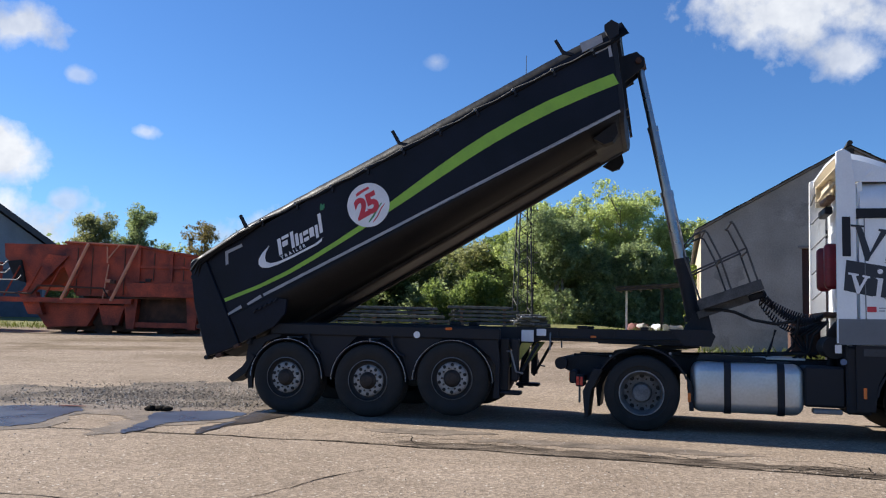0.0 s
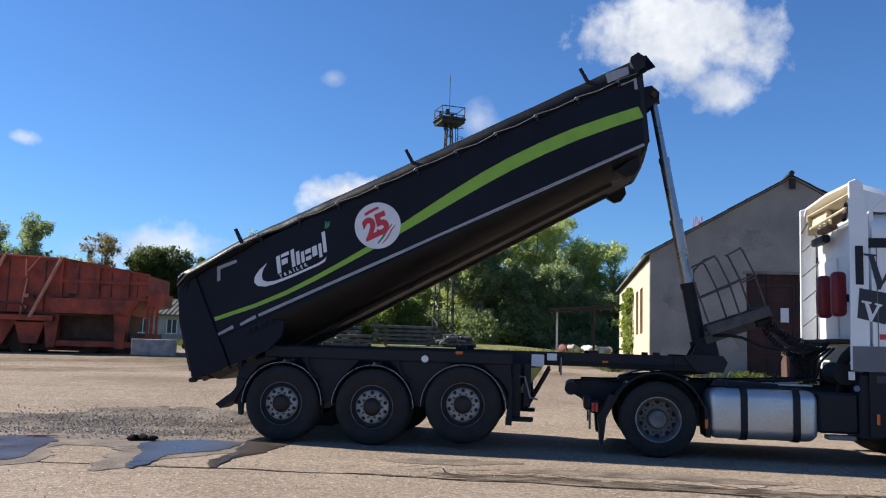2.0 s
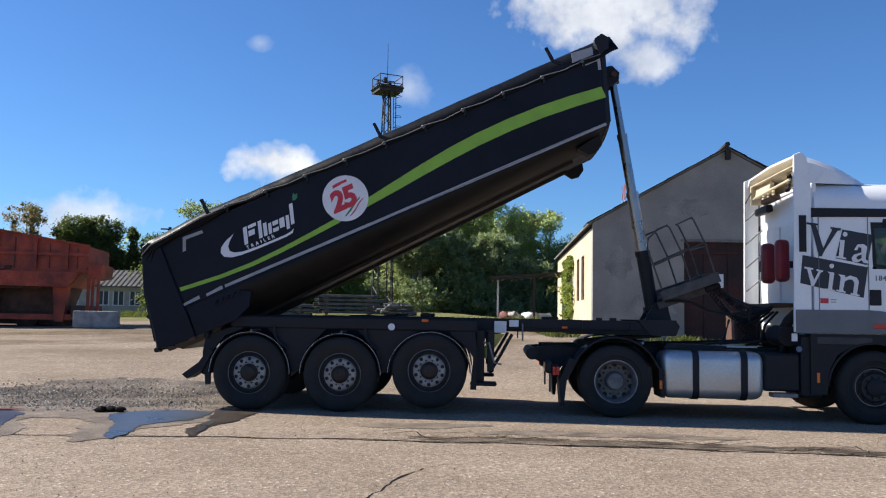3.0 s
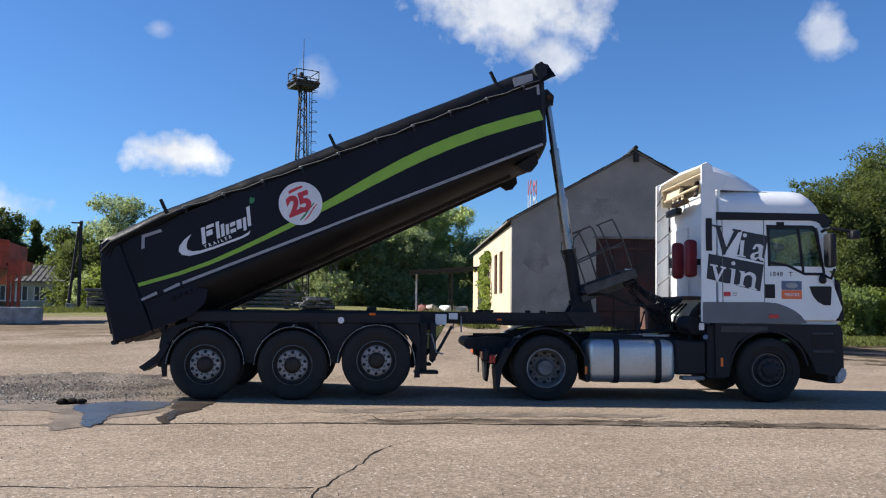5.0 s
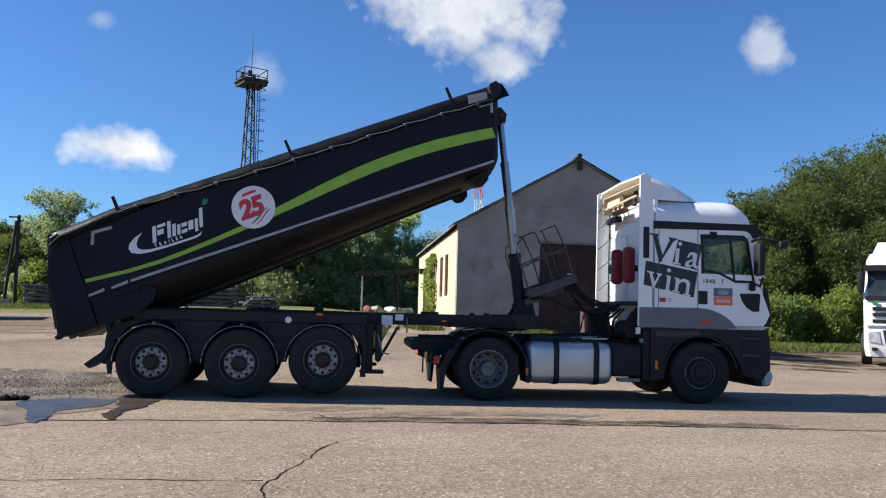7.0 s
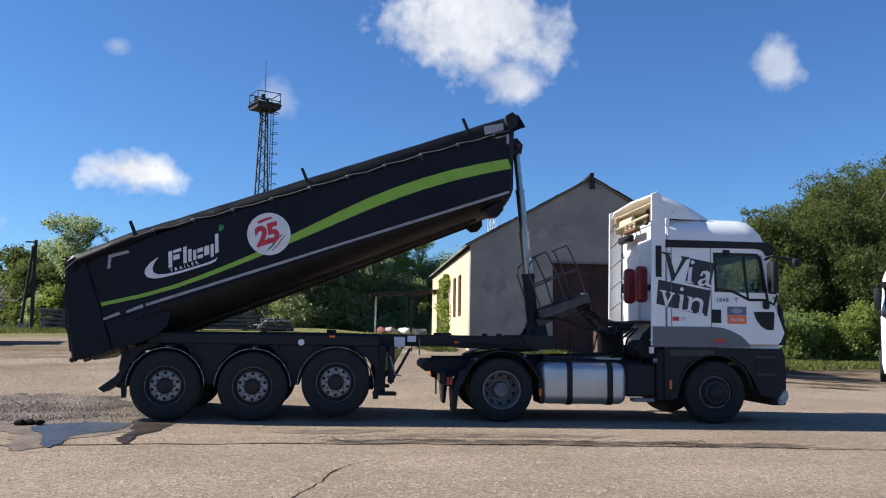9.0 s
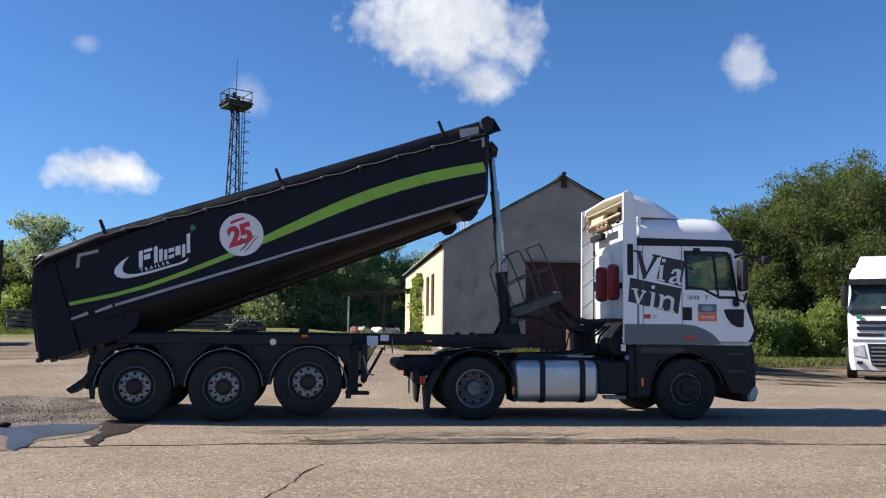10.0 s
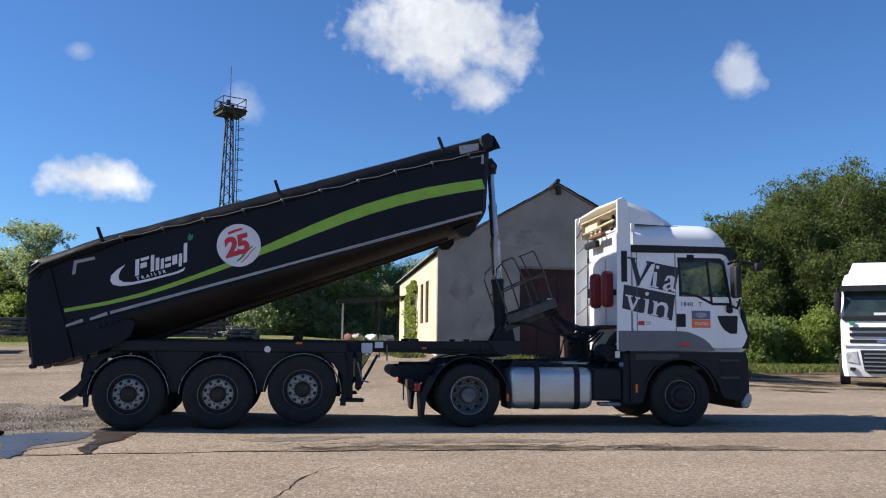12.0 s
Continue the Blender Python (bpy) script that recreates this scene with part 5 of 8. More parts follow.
        # side wing behind the cab
        wing = slab(bmesh.new(), [(2.44, 1.26), (2.68, 1.26), (2.69, 3.0), (2.69, 3.34), (2.64, 3.76), (2.55, 3.82), (2.46, 3.78)], *sorted((s * 1.2, s * 1.2435)))
        bmesh.ops.bevel(wing, geom=list(wing.edges), offset=0.008, segments=1, affect="EDGES")
        part("side_wing", wing, M_WHITE, cab, "white side wing")
        part("wing_vent", box(bmesh.new(), 2.52, 2.62, *sorted((s * 1.24, s * 1.256)), 2.39, 2.91, 0.005), M_BLACK, cab, "black vertical vent")
        part("wing_stay", tube(bmesh.new(), [(2.48, s * 1.22, 1.7), (2.48, s * 1.22, 3.4), (2.52, s * 1.0, 3.55)], 0.018, 8), M_GALV, cab)
        for z in (1.9, 2.3, 2.7, 3.1):
            part("wing_brace", rod(bmesh.new(), (2.48, s * 1.21, z), (2.68, s * 0.95, z + 0.22), 0.012, 6), M_GALV, cab)
        # mirrors
        part("mirror_arm", tube(bmesh.new(), [(4.4, s * 1.24, 2.72), (4.5, s * 1.32, 2.78), (4.72, s * 1.36, 2.74), (4.84, s * 1.36, 2.72)], 0.022, 8), M_BLACK, cab, "", True)
        part("mirror", box(bmesh.new(), 4.8, 4.94, s * 1.36 - 0.1, s * 1.36 + 0.1, 2.6, 2.74, 0.035, 2), M_BLACK, cab, "small black front mirror", True)
        part("mirror", box(bmesh.new(), 4.38, 4.5, s * 1.42 - 0.14, s * 1.42 + 0.1, 2.14, 2.68, 0.045, 2), M_BLACK, cab, "tall black door mirror", True)
        part("mirror_arm", tube(bmesh.new(), [(4.42, s * 1.24, 2.03), (4.5, s * 1.34, 1.97), (4.52, s * 1.42, 2.12)], 0.022, 8), M_BLACK, cab, "", True)
        part("mirror", box(bmesh.new(), 4.34, 4.46, s * 1.27 - 0.03, s * 1.27 + 0.03, 1.89, 2.03, 0.03), M_BLACK, cab)
    # back wall, roof, high roof and its spoiler
    bm = slab(bmesh.new(), [(rear, 2.1), (rear + 0.06, 2.1), (rear + 0.06, 3.4), (rear + 0.2, 3.52), (rear + 0.16, 3.52), (rear, 3.36)], -1.19, 1.19)
    part("back_wall", bm, M_WHITE, cab, "white pressed back wall")
    for y in (-0.6, 0.6):
        part("back_rib", box(bmesh.new(), rear - 0.02, rear, y - 0.45, y + 0.45, 1.6, 2.9, 0.015), M_WHITE, cab)
    secs = []
    for k, (w, dz) in enumerate(((1.25, 0.0), (1.25, 0.12), (1.2, 0.24), (1.08, 0.36), (0.85, 0.42))):
        x1 = 4.47 - 0.9 * dz ** 1.35
        secs.append([(2.74, -w, 3.0 + dz), (x1 - 0.3, -w, 3.0 + dz), (x1 - 0.08, -w * 0.98, 3.0 + dz), (x1, -w * 0.86, 3.0 + dz), (x1 + 0.03, 0, 3.0 + dz), (x1, w * 0.86, 3.0 + dz), (x1 - 0.08, w * 0.98, 3.0 + dz), (x1 - 0.3, w, 3.0 + dz), (2.74, w, 3.0 + dz)])
    part("roof", loft(bmesh.new(), secs), M_WHITE, cab, "white rounded cab roof", True)
    # spoiler: a swept shell rising to the rear, open at the back
    out = []
    for f in [i / 8 for i in range(9)]:
        x = 3.62 - 1.1 * f
        top = 3.38 + 0.44 * (1.7 * f - 0.7 * f * f)
        w = 1.04 + 0.2 * f
        out.append([(x, -w, 3.38), (x, -w * 0.99, top - 0.12), (x, -w * 0.9, top - 0.02), (x, 0, top + 0.02), (x, w * 0.9, top - 0.02), (x, w * 0.99, top - 0.12), (x, w, 3.38), (x, w - 0.03, 3.38), (x, w * 0.99 - 0.04, top - 0.14), (x, w * 0.9 - 0.03, top - 0.05), (x, 0, top - 0.015), (x, -w * 0.9 + 0.03, top - 0.05), (x, -w * 0.99 + 0.04, top - 0.14), (x, -w + 0.03, 3.38)])
    part("roof_spoiler", loft(bmesh.new(), out), M_WHITE, cab, "white swept roof spoiler", True)
    bm = bmesh.new()
    box(bm, 2.54, 2.85, -1.08, 1.08, 3.66, 3.68, 0.004, 1, None)
    part("spoiler_lining", bm, M_BEIGE, cab, "bare beige fibreglass lining")
    part("spoiler_lining", slab(bmesh.new(), [(2.54, 3.36), (3.3, 3.36), (3.1, 3.6), (2.54, 3.7)], 1.09, 1.12), M_BEIGE, cab, "bare beige fibreglass side lining")
    part("spoiler_flap", slab(bmesh.new(), [(2.88, 3.5), (2.91, 3.5), (2.91, 3.66), (2.88, 3.66)], -0.9, 1.06), M_BEIGE, cab, "torn beige rear flap")
    part("spoiler_flap", slab(bmesh.new(), [(2.6, 3.5), (2.64, 3.46), (2.68, 3.62), (2.62, 3.66)], 0.3, 1.05), M_BEIGE, cab, "torn beige rear flap")
    for y, y2, mt in ((-0.6, -0.35, M_BLACK), (-0.52, -0.25, M_RUST), (0.1, 0.5, M_BEIGE), (0.35, 0.75, M_BEIGE), (0.6, 1.0, M_BEIGE)):
        part("spoiler_strut", rod(bmesh.new(), (2.6, y, 3.36), (2.72, y2, 3.64), 0.024, 8), mt, cab)
    part("cross_batten", rod(bmesh.new(), (2.57, -0.75, 3.5), (2.57, 1.05, 3.46), 0.02, 6), M_BEIGE, cab)
    part("horn_box", box(bmesh.new(), 2.5, 2.62, -0.2, 0.45, 3.28, 3.36, 0.02), M_WOOD, cab, "brown battens")
    part("work_lamp", box(bmesh.new(), 2.55, 2.66, 0.3, 0.95, 3.15, 3.27, 0.02), M_BLACK, cab)
    part("roof_beacon", rod(bmesh.new(), (4.0, -0.3, 3.38), (4.0, -0.3, 3.46), 0.06, 10), M_BLACK, cab)
    # windscreen and front
    bm = slab(bmesh.new(), [(4.645, 2.1), (4.655, 2.1), (4.475, 2.86), (4.465, 2.86)], -1.16, 1.16)
    ws = part("windscreen", bm, M_SCREEN, cab, "raked windscreen")
    ws.visible_shadow = False
    part("sun_visor", slab(bmesh.new(), [(4.46, 2.98), (4.59, 2.86), (4.61, 2.88), (4.48, 3.03)], -1.2, 1.2), M_BLACK, cab, "dark sun visor")
    part("front_grille", box(bmesh.new(), 4.64, 4.745, -1.0, 1.0, 0.95, 1.95, 0.03), M_BLACK, cab, "black front grille")
    part("bumper", box(bmesh.new(), 4.5, 4.8, -1.15, 1.15, 0.3, 0.9, 0.06, 2), M_PLASTIC, tc, "dark front bumper", True)
    # seats and wheel inside
    for y in (-0.6, 0.6):
        part("seat", slab(bmesh.new(), [(3.35, 1.75), (3.75, 1.75), (3.75, 1.9), (3.5, 1.9), (3.35, 2.55), (3.22, 2.55)], y - 0.25, y + 0.25), M_INTERIOR, cab)
    part("headliner", box(bmesh.new(), 3.5, 4.36, -1.18, 1.18, 2.75, 2.88, 0.03), M_INTERIOR, cab, "dark cab ceiling")
    part("dashboard", box(bmesh.new(), 4.2, 4.6, -1.1, 1.1, 1.85, 2.12, 0.04), M_INTERIOR, cab)
    part("steering_wheel", turned(bmesh.new(), [(0.22, -0.012), (0.235, 0), (0.22, 0.012), (0.2, 0.012), (0.19, 0), (0.2, -0.012)], 24, (0, 0, 0)), M_INTERIOR, cab, "", True).matrix_basis = pose(4.15, 0.6, 2.2, 60, 0, 90)
    # signs on the side
    y = -1.246
    def quad(name, pts, mat, lab=""):
        part(name, slab(bmesh.new(), pts, y - 0.004, y), mat, cab, lab)
    quad("dark_panel", [(3.117, 2.714), (3.534, 2.641), (3.444, 2.215), (3.016, 2.307)], M_DECAL, "dark tilted decal square")
    quad("dark_panel", [(2.564, 2.345), (3.454, 2.183), (3.388, 1.754), (2.527, 1.947)], M_DECAL, "dark tilted decal square")
    def strokes(os, mat=M_WHITEFILM, lab="white letter-like stroke"):
        bm = bmesh.new()
        for o in os:
            slab(bm, o, y - 0.0085, y - 0.0045)
        part("decal_stroke", bm, mat, cab, lab)
    dot = lambda x, z: [(x + 0.033 * math.cos(0.628 * k), z + 0.033 * math.sin(0.628 * k)) for k in range(10)]
    strokes([[(2.624, 2.809), (2.787, 2.791), (2.78, 2.769), (2.754, 2.768), (2.848, 2.445), (2.824, 2.328), (2.788, 2.328), (2.682, 2.773), (2.624, 2.781)],
             [(2.848, 2.445), (2.976, 2.71), (2.95, 2.722), (2.953, 2.748), (3.1, 2.726), (3.093, 2.7), (3.047, 2.693), (2.857, 2.398), (2.824, 2.328)]], M_DECAL, "dark letter-like stroke")
    strokes([[(3.056, 2.567), (3.144, 2.562), (3.118, 2.325), (3.16, 2.31), (3.157, 2.291), (3.016, 2.313), (3.02, 2.332), (3.059, 2.333), (3.081, 2.542)], dot(3.152, 2.645)])
    strokes([[(3.267, 2.423), (3.317, 2.503), (3.4, 2.511), (3.449, 2.474), (3.423, 2.299), (3.462, 2.269), (3.455, 2.237), (3.396, 2.245), (3.37, 2.283), (3.37, 2.456), (3.333, 2.471), (3.316, 2.424)],
             [(3.37, 2.393), (3.266, 2.359), (3.232, 2.311), (3.248, 2.264), (3.313, 2.25), (3.37, 2.283), (3.37, 2.31), (3.318, 2.285), (3.296, 2.315), (3.32, 2.345), (3.37, 2.362)]])
    strokes([[(2.585, 2.18), (2.708, 2.16), (2.704, 2.138), (2.672, 2.134), (2.716, 1.994), (2.705, 1.9), (2.679, 1.906), (2.623, 2.149), (2.585, 2.154)],
             [(2.716, 1.994), (2.779, 2.114), (2.75, 2.126), (2.753, 2.148), (2.844, 2.128), (2.837, 2.109), (2.808, 2.099), (2.705, 1.9)]])
    strokes([[(2.896, 2.116), (2.994, 2.102), (2.958, 1.867), (3.004, 1.852), (3.0, 1.833), (2.867, 1.859), (2.87, 1.878), (2.906, 1.875), (2.932, 2.086)], dot(2.96, 2.195)])
    strokes([[(3.049, 2.081), (3.14, 2.067), (3.132, 1.976), (3.108, 1.854), (3.144, 1.838), (3.14, 1.82), (3.016, 1.843), (3.02, 1.865), (3.056, 1.859), (3.081, 2.041)],
             [(3.137, 2.033), (3.212, 2.065), (3.3, 2.036), (3.326, 1.983), (3.297, 1.809), (3.333, 1.791), (3.329, 1.772), (3.208, 1.796), (3.212, 1.818), (3.245, 1.815), (3.266, 1.966), (3.234, 2.009), (3.179, 2.008), (3.132, 1.976)]])
    writing("model_mark", "1848", 0.1, pose(3.54, y - 0.002, 2.0, 0, 0, 0), M_CABGREY, cab, 0.002, spacing=1.15)
    writing("model_letter", "T", 0.1, pose(3.86, y - 0.002, 2.0, 0, 0, 0), M_CABGREY, cab, 0.002)
    quad("blue_sticker", [(3.736, 1.926), (4.064, 1.926), (4.064, 1.785), (3.736, 1.785)], M_BLUESTICK, "blue badge sticker")
    part("badge_oval", disc_film(bmesh.new(), 3.9, 1.855, 0.045, y - 0.004, 0.003, 24, 2.2), M_SILVER, cab)
    quad("orange_sticker", [(3.736, 1.78), (4.064, 1.78), (4.064, 1.64), (3.736, 1.64)], M_ORANGESTICK, "orange sticker with white capitals")
    writing("sticker_word", "TRUCKS", 0.065, pose(3.78, y - 0.006, 1.685, 0, 0, 0), M_WHITEFILM, cab, 0.001)
    quad("red_sticker", [(2.8, 1.74), (2.91, 1.74), (2.91, 1.67), (2.8, 1.67)], M_REDFILM)
    quad("pale_bars", [(2.94, 1.73), (3.02, 1.73), (3.02, 1.715), (2.94, 1.715)], M_SILVER)
    quad("pale_bars", [(2.94, 1.695), (3.01, 1.695), (3.01, 1.68), (2.94, 1.68)], M_SILVER)
    # two red tanks and the spiral hoses on the back wall
    for yy in (-0.6, 0.06):
        bm = bmesh.new()
        box(bm, 2.39, 2.59, yy - 0.09, yy + 0.09, 1.99, 2.62, 0.07, 4)
        t = part("red_tank", bm, M_RED, tc, "red upright bottle box on the back wall", True)
        part("tank_bracket", box(bmesh.new(), 2.55, 2.72, yy - 0.05, yy + 0.05, 2.2, 2.3, 0.005), M_BLACK, t)
    part("back_box", box(bmesh.new(), 2.52, 2.66, 0.3, 0.62, 2.2, 2.38, 0.01), M_BLACK, tc)
    part("hose_shelf", box(bmesh.new(), 2.4, 2.7, -0.5, 1.1, 1.62, 1.68, 0.01), M_RUST, tc)


tractor = make_tractor()


def make_spirals():
    """Spiral air hoses slung from the cab's back to the trailer's nose."""
    for k, (y, sag, r) in enumerate(((-0.5, 0.2, 0.05), (-0.28, 0.08, 0.05), (0.0, 0.25, 0.045))):
        a = TRAILER.inverted() @ (TRACTOR @ Vector((2.4, y + 0.1, 1.62 - 0.04 * k)))
        part("spiral_hose", coil((5.58, y * 0.6, 1.93 - 0.04 * k), a, sag, 26, r, 0.011), M_BLACK, trailer, "black spiral air hose", True)


make_spirals()


# ---- buildings ----
def make_warehouse():
    """The plastered gable building with its maroon gate."""
    w = thing("warehouse", pose(7.98, 24.18, 0, 0, 0, -16), "plastered gable warehouse with maroon gate and climbing vine", "building")
    L, W, H, R, b = 15.0, 7.8, 4.22, 6.42, 0.3
    d0, d1, dz = 2.64, 5.3, 3.7
    # gable wall in pieces round the gate
    for pts in ([(0, b), (d0, b), (d0, H + (R - H) * d0 / 3.9), (0, H)], [(d1, b), (W, b), (W, H), (d1, H + (R - H) * (W - d1) / 3.9)], [(d0, dz), (d1, dz), (d1, H + (R - H) * (W - d1) / 3.9), (3.9, R), (d0, H + (R - H) * d0 / 3.9)]):
        part("gable_wall", slab(bmesh.new(), pts, 0.0, 0.35), M_PLASTER, w, "grey weathered plaster gable, the darker copy on the shaded side")
    # long wall with window openings, its plaster coloured paler than the gable for sunlight
    wins = [(2.5, 3.5), (4.2, 5.2), (8.0, 9.0), (10.5, 11.5)]
    edges = [0.35] + [v for a in wins for v in a] + [L]
    def wall_piece(y0, y1, z0, z1, x):
        part("side_wall", box(bmesh.new(), x, x + 0.35, y0, y1, z0, z1), M_PLASTERLIT, w, "cream plaster side wall, sunlight put into its paler colour")
    for x in (0.0, W - 0.35):
        for i in range(0, len(edges), 2):
            wall_piece(edges[i], edges[i + 1], b, H - 0.12, x)
        for a, c in wins:
            wall_piece(a, c, b, 2.0, x)
            wall_piece(a, c, 3.45, H - 0.12, x)
            if x == 0.0:
                win = part("window", box(bmesh.new(), 0.12, 0.18, a, c, 2.0, 3.45), M_WOOD, w, "brown boarded window")
                for f in (0.0, 0.5, 1.0):
                    yy = a + (c - a) * f
                    part("window_frame", box(bmesh.new(), 0.06, 0.12, yy - 0.05, yy + 0.05, 2.0, 3.45), M_WOOD, win)
    part("back_wall", box(bmesh.new(), 0.35, W - 0.35, L - 0.35, L, b, H), M_PLASTER, w)
    # roof
    for s in (0, 1):
        x0, x1 = (-0.16, 3.9) if s == 0 else (W + 0.16, 3.9)
        pts = [(x0, H + (R - H) * (-0.16) / 3.9 + 0.02), (x1, R + 0.02), (x1, R + 0.075), (x0, H + (R - H) * (-0.16) / 3.9 + 0.075)]
        part("roof", slab(bmesh.new(), pts, -0.05, L + 0.2), M_ROOF, w, "thin grey corrugated roof")
        rr = random.Random(60 + s)
        for k in range(16):
            f0, f1 = k / 16 - 0.004, (k + 1) / 16
            xa, xb = x0 + (x1 - x0) * f0, x0 + (x1 - x0) * f1
            za, zb = [H + (R - H) * (-0.16) / 3.9 + 0.079 + (R - H) * 4.06 / 3.9 * f for f in (f0, f1)]
            d = rr.uniform(0.0, 0.018)
            part("roof_sheet", slab(bmesh.new(), [(xa, za + d), (xb, zb + d * 0.4), (xb, zb + d * 0.4 + 0.016), (xa, za + d + 0.016)], -0.09 - rr.uniform(0.0, 0.1), 1.2), M_DARKROOF, w)
    part("ridge_cap", tube(bmesh.new(), [(3.86, -0.2, R + 0.13), (3.93, 1.0, R + 0.12), (3.9, L + 0.2, R + 0.1)], 0.075, 7), M_DARKROOF, w)
    part("ridge_beam", box(bmesh.new(), 3.83, 3.97, -0.14, 0.0, R - 0.3, R - 0.02), M_DARKROOF, w)
    # worn and patched places in the gable's plaster
    rp = random.Random(17)
    for x0, x1, z0, z1 in ((0.35, 1.1, 2.6, 3.5), (1.2, 2.4, 1.2, 2.5), (0.15, 0.7, 0.6, 1.5), (2.0, 3.4, 4.3, 5.0), (4.4, 5.6, 4.2, 4.9), (5.6, 6.6, 1.0, 3.0), (6.8, 7.5, 2.6, 3.8)):
        cx, cz, n = (x0 + x1) / 2, (z0 + z1) / 2, 18
        pts = []
        for k in range(n):
            q = 2 * math.pi * k / n
            u = 1 + rp.uniform(-0.28, 0.28)
            pts.append((cx + (x1 - x0) / 2 * u * math.cos(q), cz + (z1 - z0) / 2 * u * math.sin(q)))
        part("plaster_patch", slab(bmesh.new(), pts, -0.006, 0.0), M_STAIN, w, "patched worn plaster")
    # gate of boards
    gate = part("gate", box(bmesh.new(), d0, d1, 0.16, 0.22, b, dz), M_GATE, w, "shut maroon steel gate")
    for i, x in enumerate((d0, d0 + 0.62, d0 + 1.31, d0 + 1.38, d0 + 2.02, d1)):
        part("gate_rib", box(bmesh.new(), max(d0, x - 0.03), min(d1, x + 0.03), 0.13, 0.16, b, dz), M_GATE, gate)
    for z in (1.5, 2.4, 3.4):
        part("gate_bar", box(bmesh.new(), d0, d1, 0.105, 0.13, z - 0.05, z + 0.05), M_GATE, gate)
    part("gate_lintel", box(bmesh.new(), d0 - 0.1, d1 + 0.1, -0.03, 0.0, dz, dz + 0.07), M_ROOF, w, "chipped concrete lintel")
    part("paper_notice", box(bmesh.new(), 3.57, 3.79, 0.095, 0.104, 2.36, 2.76), M_WHITEFILM, gate, "white paper notice")
    return w


warehouse = make_warehouse()


# ---- trees and other growth ----
def leaf_cloud(name, blobs, count, size, material, parent=None, seed=1, label="", flat=0.8):
    """A crown of many small leaf sprays, gathered in uneven clumps. blobs: (x, y, z, rx, ry, rz)."""
    rng = np.random.default_rng(seed)
    b = np.array(blobs, float)
    vol = b[:, 3] * b[:, 4] * b[:, 5]
    # clumps within each blob, leaves round each clump
    clumps = max(14, count // 34)
    pick = rng.choice(len(b), clumps, p=vol / vol.sum())
    d = rng.normal(size=(clumps, 3))
    d /= np.linalg.norm(d, axis=1)[:, None]
    rad = rng.random(clumps) ** 0.36
    c = b[pick, :3] + d * b[pick, 3:] * rad[:, None]
    spread = (0.095 * b[pick, 3:].mean(axis=1) + 0.05) * rng.uniform(0.6, 1.3, clumps)
    own = rng.choice(clumps, count)
    p = c[own] + rng.normal(size=(count, 3)) * spread[own][:, None]
    n = rng.normal(size=(count, 3)) + np.array([0, 0, 0.5])
    n /= np.linalg.norm(n, axis=1)[:, None]
    t = np.cross(n, rng.normal(size=(count, 3)))
    t /= np.linalg.norm(t, axis=1)[:, None]
    u = np.cross(n, t)
    s = 1.15 * size * (0.55 + 0.9 * rng.random(count))[:, None]
    tri = np.stack([p - t * s, p + u * s * flat + t * s * 0.2, p + t * s - u * s * flat * 0.7], axis=1)
    me = bpy.data.meshes.new(name)
    me.vertices.add(count * 3)
    me.vertices.foreach_set("co", tri.reshape(-1))
    me.loops.add(count * 3)
    me.loops.foreach_set("vertex_index", np.arange(count * 3))
    me.polygons.add(count)
    me.polygons.foreach_set("loop_start", np.arange(count) * 3)
    me.polygons.foreach_set("loop_total", np.full(count, 3))
    me.update(calc_edges=True)
    me.materials.append(material)
    ob = new(name, me)
    if parent is not None:
        ob.parent = parent
    if label:
        ob["label"] = label
    return ob


